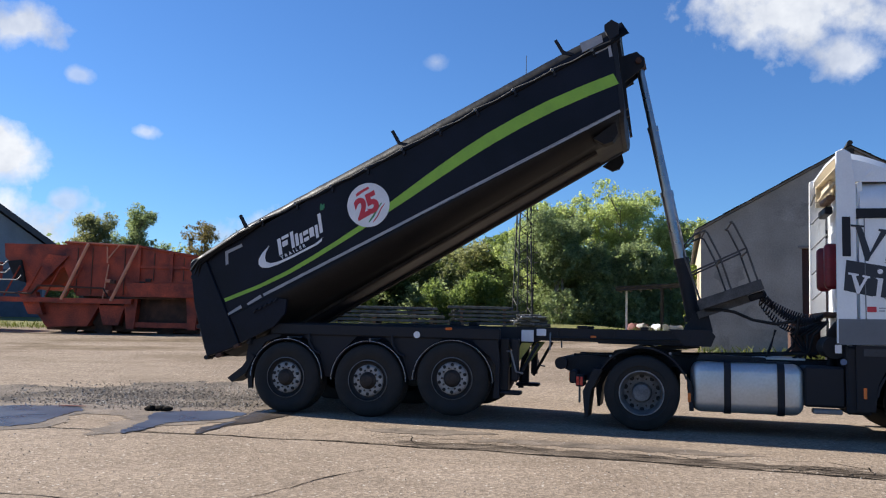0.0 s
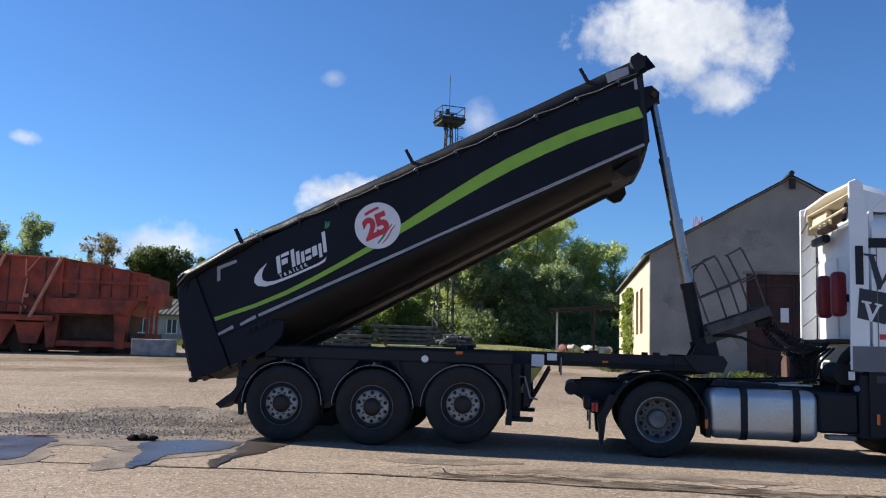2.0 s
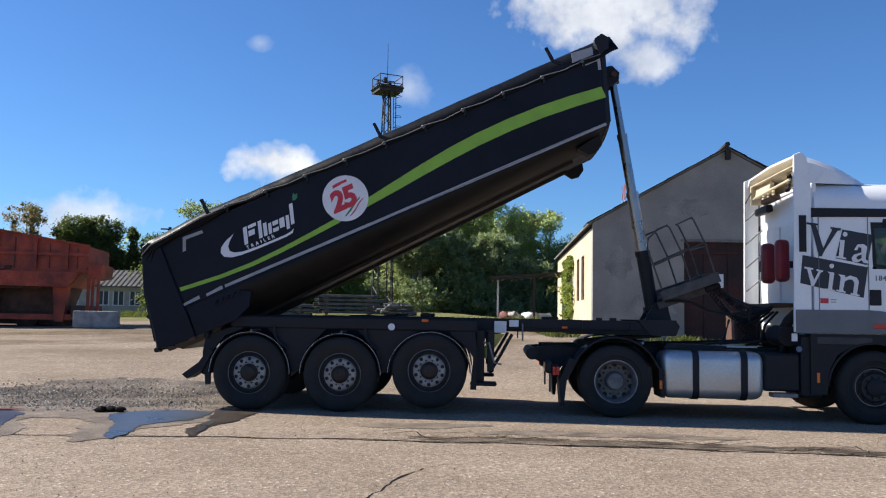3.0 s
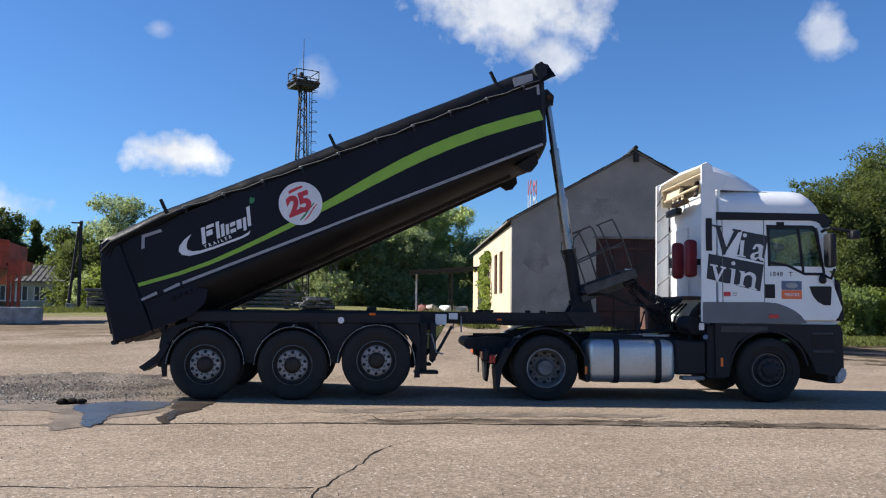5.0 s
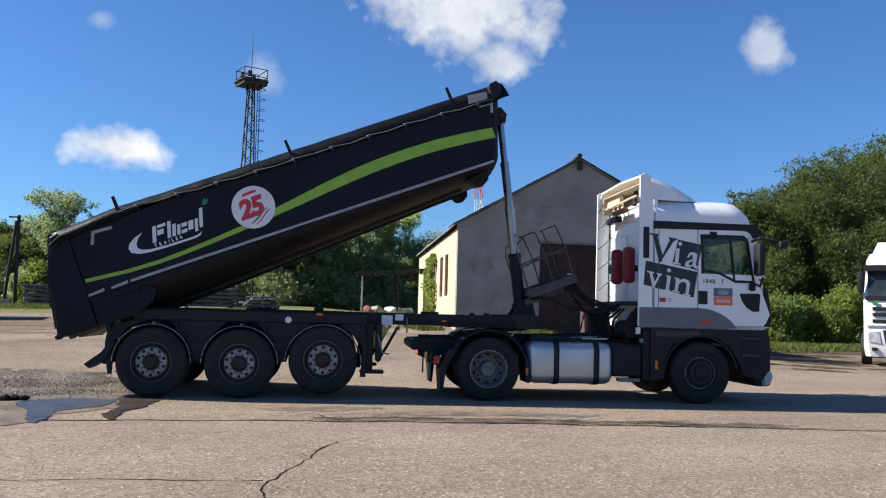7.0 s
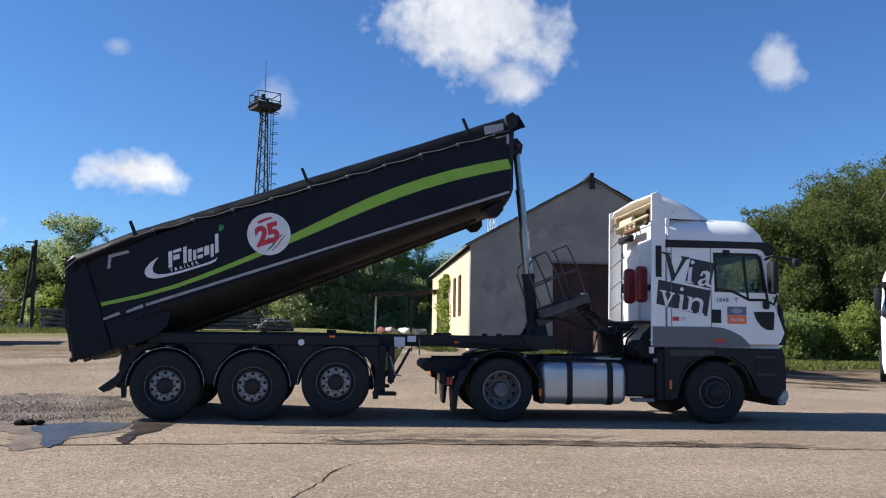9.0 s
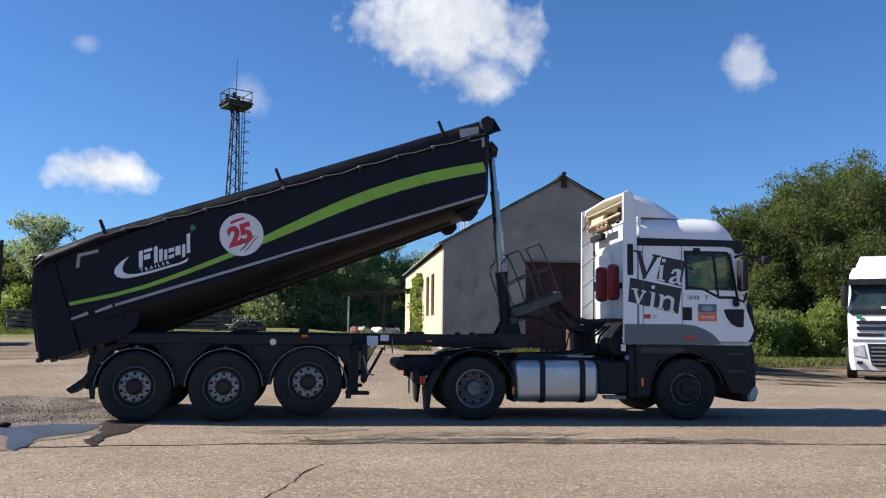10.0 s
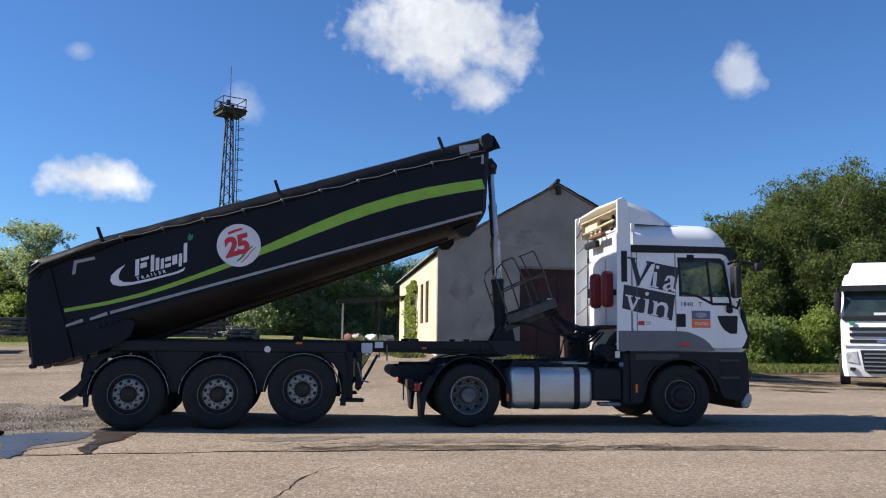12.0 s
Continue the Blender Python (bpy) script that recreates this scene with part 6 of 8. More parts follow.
def tree(x, y, h, r, material, label, seed, leaves=6000, size=0.2, stems=1, base=0.25, airy=1.0, lean=0.0):
    rnd = random.Random(seed)
    t = thing("tree", pose(x, y, land(x, y) - 0.05), label, "tree", "trees round the yard")
    bm = bmesh.new()
    blobs = []
    for k in range(stems):
        ox, oy = (rnd.uniform(-r, r) * 0.25, rnd.uniform(-r, r) * 0.25) if stems > 1 else (0, 0)
        top = Vector((ox * 2.2 + lean, oy * 2.2, h * rnd.uniform(0.8, 0.92)))
        mid = Vector((ox * 1.3 + lean * 0.3 + rnd.uniform(-0.2, 0.2), oy * 1.3, h * 0.42))
        w = 0.035 * h / max(1, stems ** 0.5)
        rod(bm, (ox, oy, 0), mid, w, 7, w * 0.65)
        rod(bm, mid, top, w * 0.65, 6, w * 0.12)
        n = 7 if stems == 1 else 4
        for i in range(n):
            f = base + (0.95 - base) * (i + rnd.random()) / n
            st = (Vector((ox, oy, 0)).lerp(mid, f / 0.45) if f < 0.45 else mid.lerp(top, (f - 0.45) / 0.55))
            a = rnd.uniform(0, 2 * math.pi)
            reach = r * (1.05 - 0.75 * abs(f - 0.45)) * rnd.uniform(0.6, 1.0)
            en = st + Vector((math.cos(a) * reach, math.sin(a) * reach, h * rnd.uniform(0.08, 0.2)))
            rod(bm, st, en, w * 0.35, 5, w * 0.08)
            for q in range(2):
                e2 = st.lerp(en, rnd.uniform(0.4, 0.8)) + Vector((rnd.uniform(-1, 1), rnd.uniform(-1, 1), rnd.uniform(0.3, 1.2))) * r * 0.3
                rod(bm, st.lerp(en, 0.45), e2, w * 0.15, 4, w * 0.05)
            br = r * rnd.uniform(0.26, 0.48) * airy
            blobs.append((*en, br, br, br * rnd.uniform(0.7, 1.1)))
        blobs.append((*(top + Vector((0, 0, h * 0.02))), r * 0.36, r * 0.36, h * 0.11))
        fill = 0.72 if airy > 1.12 else 0.5
        blobs.append((*mid.lerp(top, 0.42), r * fill * airy, r * fill * airy, h * (0.3 if airy > 1.12 else 0.2)))
    k = h / max(b[2] + 0.9 * b[5] for b in blobs)
    for v in bm.verts:
        v.co.z *= k
    blobs = [(b[0], b[1], b[2] * k, b[3], b[4], b[5] * k) for b in blobs]
    part("trunk", bm, M_BARK, t, "forked trunk with limbs")
    leaf_cloud("crown", blobs, leaves, size, material, t, seed)
    return t


G = "broad green tree behind the yard, full of leaf"
D = "dark dense tree behind the yard"
P = "tall pale yellow-green tree with thin airy crown"
RU = "small tree with leaves turning brown"
for x, y, h, r, m, lab, sd, n, size, st, ba, ai in (
        # behind the mast and shelter
        (8.6, 58, 8.8, 2.6, M_LEAFPALE, P, 11, 42000, 0.062, 5, 0.2, 0.85), (13.0, 58.5, 10.1, 2.9, M_LEAFPALE, P, 12, 46000, 0.062, 6, 0.25, 0.8),
        (17.0, 57, 8.4, 2.3, M_LEAFPALE, P, 13, 30000, 0.062, 4, 0.2, 0.8), (8.5, 53.5, 7.0, 2.3, M_LEAFDARK, D, 14, 60000, 0.066, 4, 0.02, 1.1),
        (11.4, 54, 5.4, 2.1, M_LEAFDARK, D, 15, 48000, 0.066, 3, 0.02, 1.1), (14.8, 54.5, 5.0, 2.1, M_LEAFDARK, D, 16, 40000, 0.066, 3, 0.02, 1.1),
        (6.6, 60.5, 7.6, 2.2, M_LEAFPALE, P, 17, 34000, 0.066, 4, 0.1, 0.95), (4.9, 63, 7.2, 1.6, M_LEAF, G, 27, 26000, 0.066, 3, 0.05, 1.0),
        (2.9, 63, 6.2, 2.4, M_LEAFOLIVE, "tree with yellowing leaves behind the yard", 18, 36000, 0.07, 3, 0.05, 1.0), (3.7, 56.5, 3.2, 1.7, M_LEAF, G, 28, 30000, 0.066, 3, 0.02, 1.1),
        (0.6, 60, 4.8, 2.2, M_LEAFOLIVE, G, 19, 34000, 0.07, 3, 0.05, 1.1), (-1.8, 63, 4.6, 2.4, M_LEAF, G, 20, 30000, 0.07, 2, 0.05, 1.1),
        (20.5, 56, 6.6, 2.6, M_LEAFDARK, D, 21, 42000, 0.066, 3, 0.05, 1.1), (23.5, 55, 6.4, 2.4, M_LEAF, G, 22, 32000, 0.066, 2, 0.05, 1.1),
        (26.5, 52, 7.0, 2.6, M_LEAFDARK, D, 23, 34000, 0.066, 2, 0.05, 1.1),
        # past the trailer's tail
        (-4.2, 54, 6.8, 1.9, M_LEAFDARK, "tall open-crowned tree with thin foliage", 31, 17000, 0.05, 3, 0.35, 0.85), (-6.6, 56, 4.4, 2.0, M_LEAFDEEP, D, 32, 30000, 0.066, 3, 0.05, 1.1),
        (-2.4, 57, 4.2, 2.0, M_LEAFDEEP, D, 33, 28000, 0.066, 2, 0.05, 1.0), (-8.6, 66, 5.6, 2.2, M_LEAFDEEP, D, 34, 30000, 0.07, 3, 0.05, 1.1),
        (-13.7, 68, 7.2, 2.3, M_LEAFDEEP, D, 35, 46000, 0.074, 3, 0.1, 1.1), (-19.0, 70, 8.3, 1.9, M_LEAFRUST, RU, 36, 9000, 0.062, 4, 0.3, 0.7),
        (-11.1, 68, 6.4, 0.8, M_LEAFDEEP, D, 40, 12000, 0.062, 1, 0.1, 1.0),
        (-24.6, 70, 9.3, 2.1, M_LEAFDARK, "open-crowned tree behind the wagons", 37, 28000, 0.056, 3, 0.3, 0.85), (-28.5, 70, 8.7, 2.2, M_LEAFOLIVE, G, 38, 30000, 0.06, 3, 0.2, 0.95),
        (-16.6, 72, 5.4, 2.2, M_LEAF, G, 39, 24000, 0.07, 2, 0.1, 1.0),
        # beside the cab
        (31.4, 36, 8.3, 2.1, M_LEAFDEEP, G, 41, 60000, 0.058, 3, 0.02, 1.15), (33.8, 36.5, 9.8, 2.7, M_LEAFDEEP, G, 42, 70000, 0.058, 3, 0.02, 1.15),
        (37.2, 36.5, 11.1, 3.0, M_LEAFDEEP, G, 43, 76000, 0.058, 3, 0.02, 1.15), (41.2, 36.5, 12.5, 3.4, M_LEAFDEEP, G, 44, 76000, 0.062, 3, 0.02, 1.15),
        (46, 38, 13.0, 4.2, M_LEAFDEEP, G, 45, 60000, 0.07, 3, 0.02, 1.15), (28.3, 37, 6.2, 1.9, M_LEAFDEEP, G, 49, 34000, 0.058, 3, 0.02, 1.15), (25.8, 38, 5.6, 1.9, M_LEAFDEEP, G, 50, 30000, 0.058, 3, 0.02, 1.15), (30.9, 34.4, 5.2, 1.7, M_LEAFDEEP, G, 47, 40000, 0.056, 3, 0.02, 1.15),
        (34.4, 34, 6.6, 2.5, M_LEAFDEEP, G, 48, 56000, 0.056, 3, 0.02, 1.15), (38.6, 34.2, 8.4, 2.9, M_LEAFDEEP, G, 46, 56000, 0.058, 3, 0.02, 1.15)):
    tree(x, y, h, r, m, lab, sd, n, size, st, ba, ai)


def bush(x, y, rx, rz, m, seed, n, label):
    b = thing("bush", pose(x, y, land(x, y)), label, "bush", "bushes at the yard's edge")
    rnd = random.Random(seed)
    bm = bmesh.new()
    blobs = []
    for k in range(6):
        a = rnd.uniform(0, 6.28)
        e = Vector((math.cos(a) * rx * rnd.uniform(0.3, 0.8), math.sin(a) * rx * 0.6, rz * rnd.uniform(0.35, 0.75)))
        rod(bm, (e.x * 0.3, e.y * 0.3, -0.05), e, 0.03, 5, 0.01)
        blobs.append((*e, rx * 0.42, rx * 0.42, rz * 0.34))
        blobs.append((e.x * 1.1, e.y, rz * 0.16, rx * 0.42, rx * 0.36, rz * 0.18))
    part("stems", bm, M_BARK, b)
    leaf_cloud("foliage", blobs, int(n * 2.6), 0.062, m, b, seed)


for x, y, rx, rz, m, sd, n in ((27.0, 31.0, 1.8, 2.2, M_LEAF, 51, 6000), (30.0, 30.4, 2.0, 2.8, M_LEAFBUSH, 52, 7000), (33.2, 30.0, 2.2, 3.2, M_LEAFBUSH, 53, 7000),
                               (36.8, 30.5, 2.2, 3.4, M_LEAFBUSH, 54, 6000), (27.6, 32.2, 1.8, 2.6, M_LEAF, 55, 5000), (1.2, 54.5, 1.5, 2.6, M_LEAF, 56, 4000),
                               (-4.9, 51.4, 1.4, 2.3, M_LEAFBUSH, 57, 4000), (-6.0, 52.5, 1.6, 2.0, M_LEAFDARK, 58, 4000), (18.6, 47.5, 1.7, 2.4, M_LEAFDARK, 59, 4000)):
    bush(x, y, rx, rz, m, sd, n, "leafy bush at the edge of the yard")

rb = random.Random(77)
far = []
for i in range(70):
    x = -75 + 2.35 * i + rb.uniform(-1, 1)
    y = 78 + rb.uniform(-4, 8)
    hh = rb.uniform(4.5, 7.5) * (1.15 if 0 < x < 25 else 0.95)
    far.append((x, y, land(x, y) + hh * 0.45, rb.uniform(2.0, 3.2), 2.4, hh * 0.55))
tagged(leaf_cloud("far_woods", far, 160000, 0.16, M_LEAFDARK, None, 78), "dark wood closing the far side of the yard", "woods", kind="stuff")
far = []
for i in range(46):
    x = -8 + 0.85 * i + rb.uniform(-0.6, 0.6)
    y = 66 + rb.uniform(-3, 3) - 0.18 * max(0, x)
    far.append((x, y, land(x, y) + 1.5, rb.uniform(1.2, 2.0), 1.6, rb.uniform(1.8, 2.8)))
for i in range(44):
    x = -6.5 + 0.8 * i + rb.uniform(-0.5, 0.5)
    y = 57.5 + rb.uniform(-1.5, 1.5)
    far.append((x, y, land(x, y) + 0.9, rb.uniform(0.9, 1.5), 1.2, rb.uniform(1.2, 2.2)))
for i in range(18):
    x = 7.5 + 0.8 * i + rb.uniform(-0.4, 0.4)
    far.append((x, 52.4 + rb.uniform(-0.8, 0.8), land(x, 52) + 0.7, rb.uniform(0.8, 1.3), 1.0, rb.uniform(1.0, 1.9)))
hedge = []
for i in range(46):
    x = -24 + 0.62 * i + rb.uniform(-0.4, 0.4)
    y = (70.0 if x < -8.2 else 59.5) + rb.uniform(-1, 1)
    hedge.append((x, y, land(x, y) + 1.6, rb.uniform(1.0, 1.6), 1.2, rb.uniform(1.8, 2.9)))
tagged(leaf_cloud("hedge", hedge, 90000, 0.09, M_LEAFDEEP, None, 80), "dark overgrown hedge behind the low house", "hedge", kind="stuff")
tagged(leaf_cloud("undergrowth", far, 210000, 0.09, M_LEAFDARK, None, 79), "tangled green undergrowth below the trees", "undergrowth", kind="stuff")


def blades(name, areas, seed, label, hgt=0.18, mat=None):
    """Grass and weeds: many thin blades. areas: (x, y, rx, ry, count)."""
    rng = np.random.default_rng(seed)
    verts, faces = [], []
    for ax, ay, rx, ry, cnt in areas:
        for _ in range(cnt):
            x, y = ax + rng.uniform(-rx, rx), ay + rng.uniform(-ry, ry)
            z = land(x, y) - 0.01
            a, h, w = rng.uniform(0, 6.28), hgt * rng.uniform(0.4, 1.4), 0.012
            dx, dy = math.cos(a) * w, math.sin(a) * w
            lx, ly = rng.normal(0, h * 0.4), rng.normal(0, h * 0.4)
            k = len(verts)
            verts += [(x - dx, y - dy, z), (x + dx, y + dy, z), (x + lx * 0.4 + dx * 0.7, y + ly * 0.4 + dy * 0.7, z + h * 0.6), (x + lx, y + ly, z + h)]
            faces += [(k, k + 1, k + 2), (k, k + 2, k + 3)]
    me = bpy.data.meshes.new(name)
    me.from_pydata(verts, [], faces)
    me.materials.append(mat or M_GRASS)
    tagged(new(name, me), label, "grass", kind="stuff")


blades("weeds", [(9.2, 23.2, 1.6, 0.3, 260), (11.4, 22.6, 1.2, 0.3, 260), (13.4, 22.0, 1.0, 0.3, 160), (10.3, 22.9, 0.35, 0.2, 300), (11.9, 22.4, 0.3, 0.15, 420), (20.5, 25.6, 4.5, 0.7, 1500), (24.5, 26.6, 4.0, 0.8, 2500), (7.2, 25.5, 0.5, 1.2, 700)], 3, "yellow-green weeds at the warehouse wall", 0.24)
blades("grass", [(29, 28.2, 8, 1.6, 9000), (-9, 45, 8, 4, 9000), (-18, 34, 8, 2, 1200), (6.5, 30, 2.5, 3, 1500)], 4, "rough grass along the yard's edge", 0.22)


def make_vine():
    v = thing("climbing_vine", pose(7.98, 24.18, 0, 0, 0, -16), "green vine climbing the sunlit side wall", "vine")
    rnd = random.Random(9)
    bm = bmesh.new()
    blobs = []
    for k in range(6):
        yy = 6.5 + 0.36 * k
        pts = [(-0.03, yy, land(8, 30) - 0.1)]
        for j in range(5):
            pts.append((-0.05, yy + rnd.uniform(-0.3, 0.3), 1.6 + 0.46 * j))
            r = rnd.uniform(0.12, 0.32)
            blobs.append((-0.12, pts[-1][1], pts[-1][2], 0.12, r, r))
        tube(bm, pts, 0.015, 5)
    part("stems", bm, M_BARK, v)
    leaf_cloud("foliage", blobs, 4200, 0.055, M_LEAFBUSH, v, 10)


make_vine()


# ---- masts ----
def make_mast():
    gx, gy = 5.75, 52.4
    z0 = land(gx, gy)
    m = thing("lattice_mast", pose(gx, gy, z0, 0, 0, 12), "dark steel floodlight mast with railed platform and ladder", "mast")
    top = 15.2 - z0
    w0, w1 = 0.5, 0.16
    for i, (sx, sy) in enumerate(((-1, -1), (1, -1), (1, 1), (-1, 1))):
        part("mast_leg", rod(bmesh.new(), (sx * w0, sy * w0, -0.1), (sx * w1, sy * w1, top), 0.05, 6), M_MAST, m)
    n = 26
    wd = lambda f: w0 + (w1 - w0) * f
    for i in range(n):
        f0, f1 = i / n, (i + 1) / n
        for (ax, ay), (bx, by) in (((-1, -1), (1, -1)), ((1, -1), (1, 1)), ((1, 1), (-1, 1)), ((-1, 1), (-1, -1))):
            a, b = wd(f0), wd(f1)
            s, e = ((ax, ay), (bx, by)) if i % 2 else ((bx, by), (ax, ay))
            part("mast_brace", rod(bmesh.new(), (s[0] * a, s[1] * a, top * f0), (e[0] * b, e[1] * b, top * f1), 0.022, 4), M_MAST, m)
    for s in (-1, 1):
        part("ladder_rail", rod(bmesh.new(), (0.62 + 0.0, s * 0.2, 0), (0.52, s * 0.2, top + 0.4), 0.025, 5), M_MAST, m)
    rung = part("ladder_rung", rod(bmesh.new(), (0.58, -0.2, 0), (0.58, 0.2, 0), 0.014, 4), M_MAST, m)
    for i in range(46):
        o = rung if i == 0 else new("ladder_rung", rung.data)
        o.parent = m
        o.matrix_basis = pose(0, 0, 0.3 + top * i / 46)
    for i in range(18):
        z = 2.5 + (top - 2.6) * i / 17
        part("ladder_hoop", tube(bmesh.new(), [(0.55, -0.22, z), (0.82, -0.26, z), (0.98, 0, z), (0.82, 0.26, z), (0.55, 0.22, z)], 0.02, 4), M_MAST, m)
    part("platform", box(bmesh.new(), -0.72, 0.76, -0.72, 0.72, top, top + 0.12), M_MAST, m)
    for a, b in (((-0.72, -0.72), (0.76, -0.72)), ((0.76, -0.72), (0.76, 0.72)), ((0.76, 0.72), (-0.72, 0.72)), ((-0.72, 0.72), (-0.72, -0.72))):
        for z in (0.5, 1.0):
            part("platform_rail", rod(bmesh.new(), (*a, top + z), (*b, top + z), 0.03, 5), M_MAST, m)
        part("platform_post", rod(bmesh.new(), (*a, top), (*a, top + 1.02), 0.03, 5), M_MAST, m)
        part("kick_board", rod(bmesh.new(), (*a, top + 0.25), (*b, top + 0.25), 0.13, 4), M_MAST, m)
    for x, y in ((-0.3, -0.5), (0.3, 0.4), (-0.5, 0.2)):
        part("floodlight", box(bmesh.new(), x - 0.12, x + 0.12, y - 0.1, y + 0.1, top + 0.5, top + 0.85, 0.03), M_MAST, m)
    part("lightning_rod", rod(bmesh.new(), (0, 0, top), (0, 0, 18.4 - z0), 0.03, 5, 0.018), M_MAST, m)
    part("platform_brace", rod(bmesh.new(), (-0.17, -0.17, top - 0.9), (-0.7, -0.7, top), 0.03, 5), M_MAST, m)


make_mast()


def make_far_mast():
    x, y = 66.0, 150.0
    m = thing("radio_mast", pose(x, y, 0), "distant red and white lattice radio mast", "mast")
    for i in range(9):
        z0, z1 = 3 * i, 3 * i + 3
        mt = M_REDWHITE if i % 2 == 0 else M_WHITEFILM
        for sx, sy in ((-1, -1), (1, -1), (1, 1), (-1, 1)):
            part("mast_leg", rod(bmesh.new(), (sx * 0.6, sy * 0.6, z0), (sx * 0.6, sy * 0.6, z1), 0.08, 4), mt, m)
        for (a, b), (c, d) in (((-1, -1), (1, -1)), ((1, -1), (-1, -1)), ((1, -1), (1, 1)), ((-1, 1), (-1, -1))):
            part("mast_brace", rod(bmesh.new(), (a * 0.6, b * 0.6, z0), (c * 0.6, d * 0.6, z1), 0.06, 4), mt, m)


make_far_mast()


# ---- shelter, stacks and heaps behind the trailer ----
def make_shelter():
    x, y = 8.66, 36.7
    z = land(x, y)
    s = thing("open_shelter", pose(x, y, z, 0, 0, -16), "open lean-to shelter with thin roof on steel posts", "shelter")
    part("roof", slab(bmesh.new(), [(-0.3, 1.74), (3.2, 1.98), (3.2, 2.04), (-0.3, 1.8)], -2.4, 0.25), M_DARKROOF, s, "thin dark sheet roof")
    for k in range(9):
        part("roof_batten", box(bmesh.new(), -0.25 + 0.41 * k, -0.19 + 0.41 * k, -2.38, 0.23, 1.66 + 0.028 * k, 1.735 + 0.028 * k), M_DARKROOF, s)
    for px in (0.0, 1.5, 2.9):
        for py in (0.0, -2.3):
            if py < -1 and px < 1:
                continue
            part("post", box(bmesh.new(), px - 0.04, px + 0.04, py - 0.04, py + 0.04, -0.1, 1.74 + 0.068 * px), M_WHITEFILM if px == 0 else M_DARKROOF, s, "thin post")
    part("eave_beam", slab(bmesh.new(), [(-0.28, 1.62), (3.2, 1.86), (3.2, 1.96), (-0.28, 1.72)], -2.36, -2.27), M_DARKROOF, s)


make_shelter()


def make_sacks():
    rnd = random.Random(4)
    for i, (x, y, mt, lab) in enumerate(((8.98, 36.3, M_SACKRED, "red and white bulk sack on the ground"), (9.35, 36.3, M_CONCRETE, "grey bulk sack on the ground"), (9.98, 36.0, M_WHITEFILM, "white bulk sack on the ground"), (10.45, 36.05, M_WHITEFILM, "white bulk sack on the ground"), (9.2, 36.75, M_SACKRED, "red and white bulk sack on the ground"))):
        b = bmesh.new()
        bmesh.ops.create_icosphere(b, subdivisions=3, radius=0.36)
        for v in b.verts:
            v.co.z = max(-0.16, v.co.z * 0.5)
            v.co.x *= 1.1
            v.co += Vector((noise.noise(v.co * 3 + Vector((i, 0, 0))), noise.noise(v.co * 3 + Vector((0, i, 5))), noise.noise(v.co * 4))) * 0.16
        ob = part("bulk_sack", b, mt, None, "", True)
        ob.matrix_basis = pose(x, y, land(x, y) + 0.17, 0, 0, 40 * i)
        tagged(ob, lab, "sack", "sacks by the shelter")


make_sacks()


def pole_stack(x, y, length, rows, seed, turn, label):
    rnd = random.Random(seed)
    z = land(x, y)
    st = thing("pole_stack", pose(x, y, z, 0, 0, turn), label, "pole stack", "stacks of poles")
    for k in range(rows + 1):
        for px in (-length * 0.35, length * 0.35):
            part("bearer", box(bmesh.new(), px - 0.08, px + 0.08, -0.75, 0.75, 0.21 * k, 0.21 * k + 0.07), M_WOOD, st)
        for j in range(5):
            yy = -0.6 + 0.3 * j
            off = rnd.uniform(-0.3, 0.3)
            part("pole", box(bmesh.new(), -length / 2 + off, length / 2 + off, yy - 0.11, yy + 0.11, 0.21 * k + 0.07, 0.21 * k + 0.21, 0.015), M_TIMBER, st)


pole_stack(-2.6, 45.0, 5.8, 4, 1, -4, "stack of long grey concrete poles on bearers")
pole_stack(3.0, 45.6, 3.2, 4, 2, -4, "short stack of grey poles on bearers")
pole_stack(-4.0, 49.0, 3.4, 4, 3, 3, "stack of dark slabs on bearers")
pole_stack(-1.0, 42.0, 4.0, 2, 4, -8, "low stack of grey poles on bearers")


def make_scrap():
    rnd = random.Random(12)
    for i in range(64):
        q = 1 - 0.09 * (i // 10)
        x, y = 5.2 + q * rnd.uniform(-1.0, 1.0), 43.5 + q * rnd.uniform(-0.45, 0.45)
        w, h = rnd.uniform(0.2, 0.42), rnd.uniform(0.085, 0.12)
        b = box(bmesh.new(), -w, w, -w * 0.7, w * 0.7, 0, h, 0.03)
        ob = part("crate", b, rnd.choice((M_PLATFORM, M_TIMBER, M_TIMBER, M_GALV)), None)
        ob.matrix_basis = pose(x, y, land(x, y) + 0.09 * (i // 10), 0, 0, rnd.choice((0, 90)) + rnd.uniform(-10, 10))
        tagged(ob, "grey scrap crate stacked by the mast foot", "crate", "crates by the mast")


make_scrap()


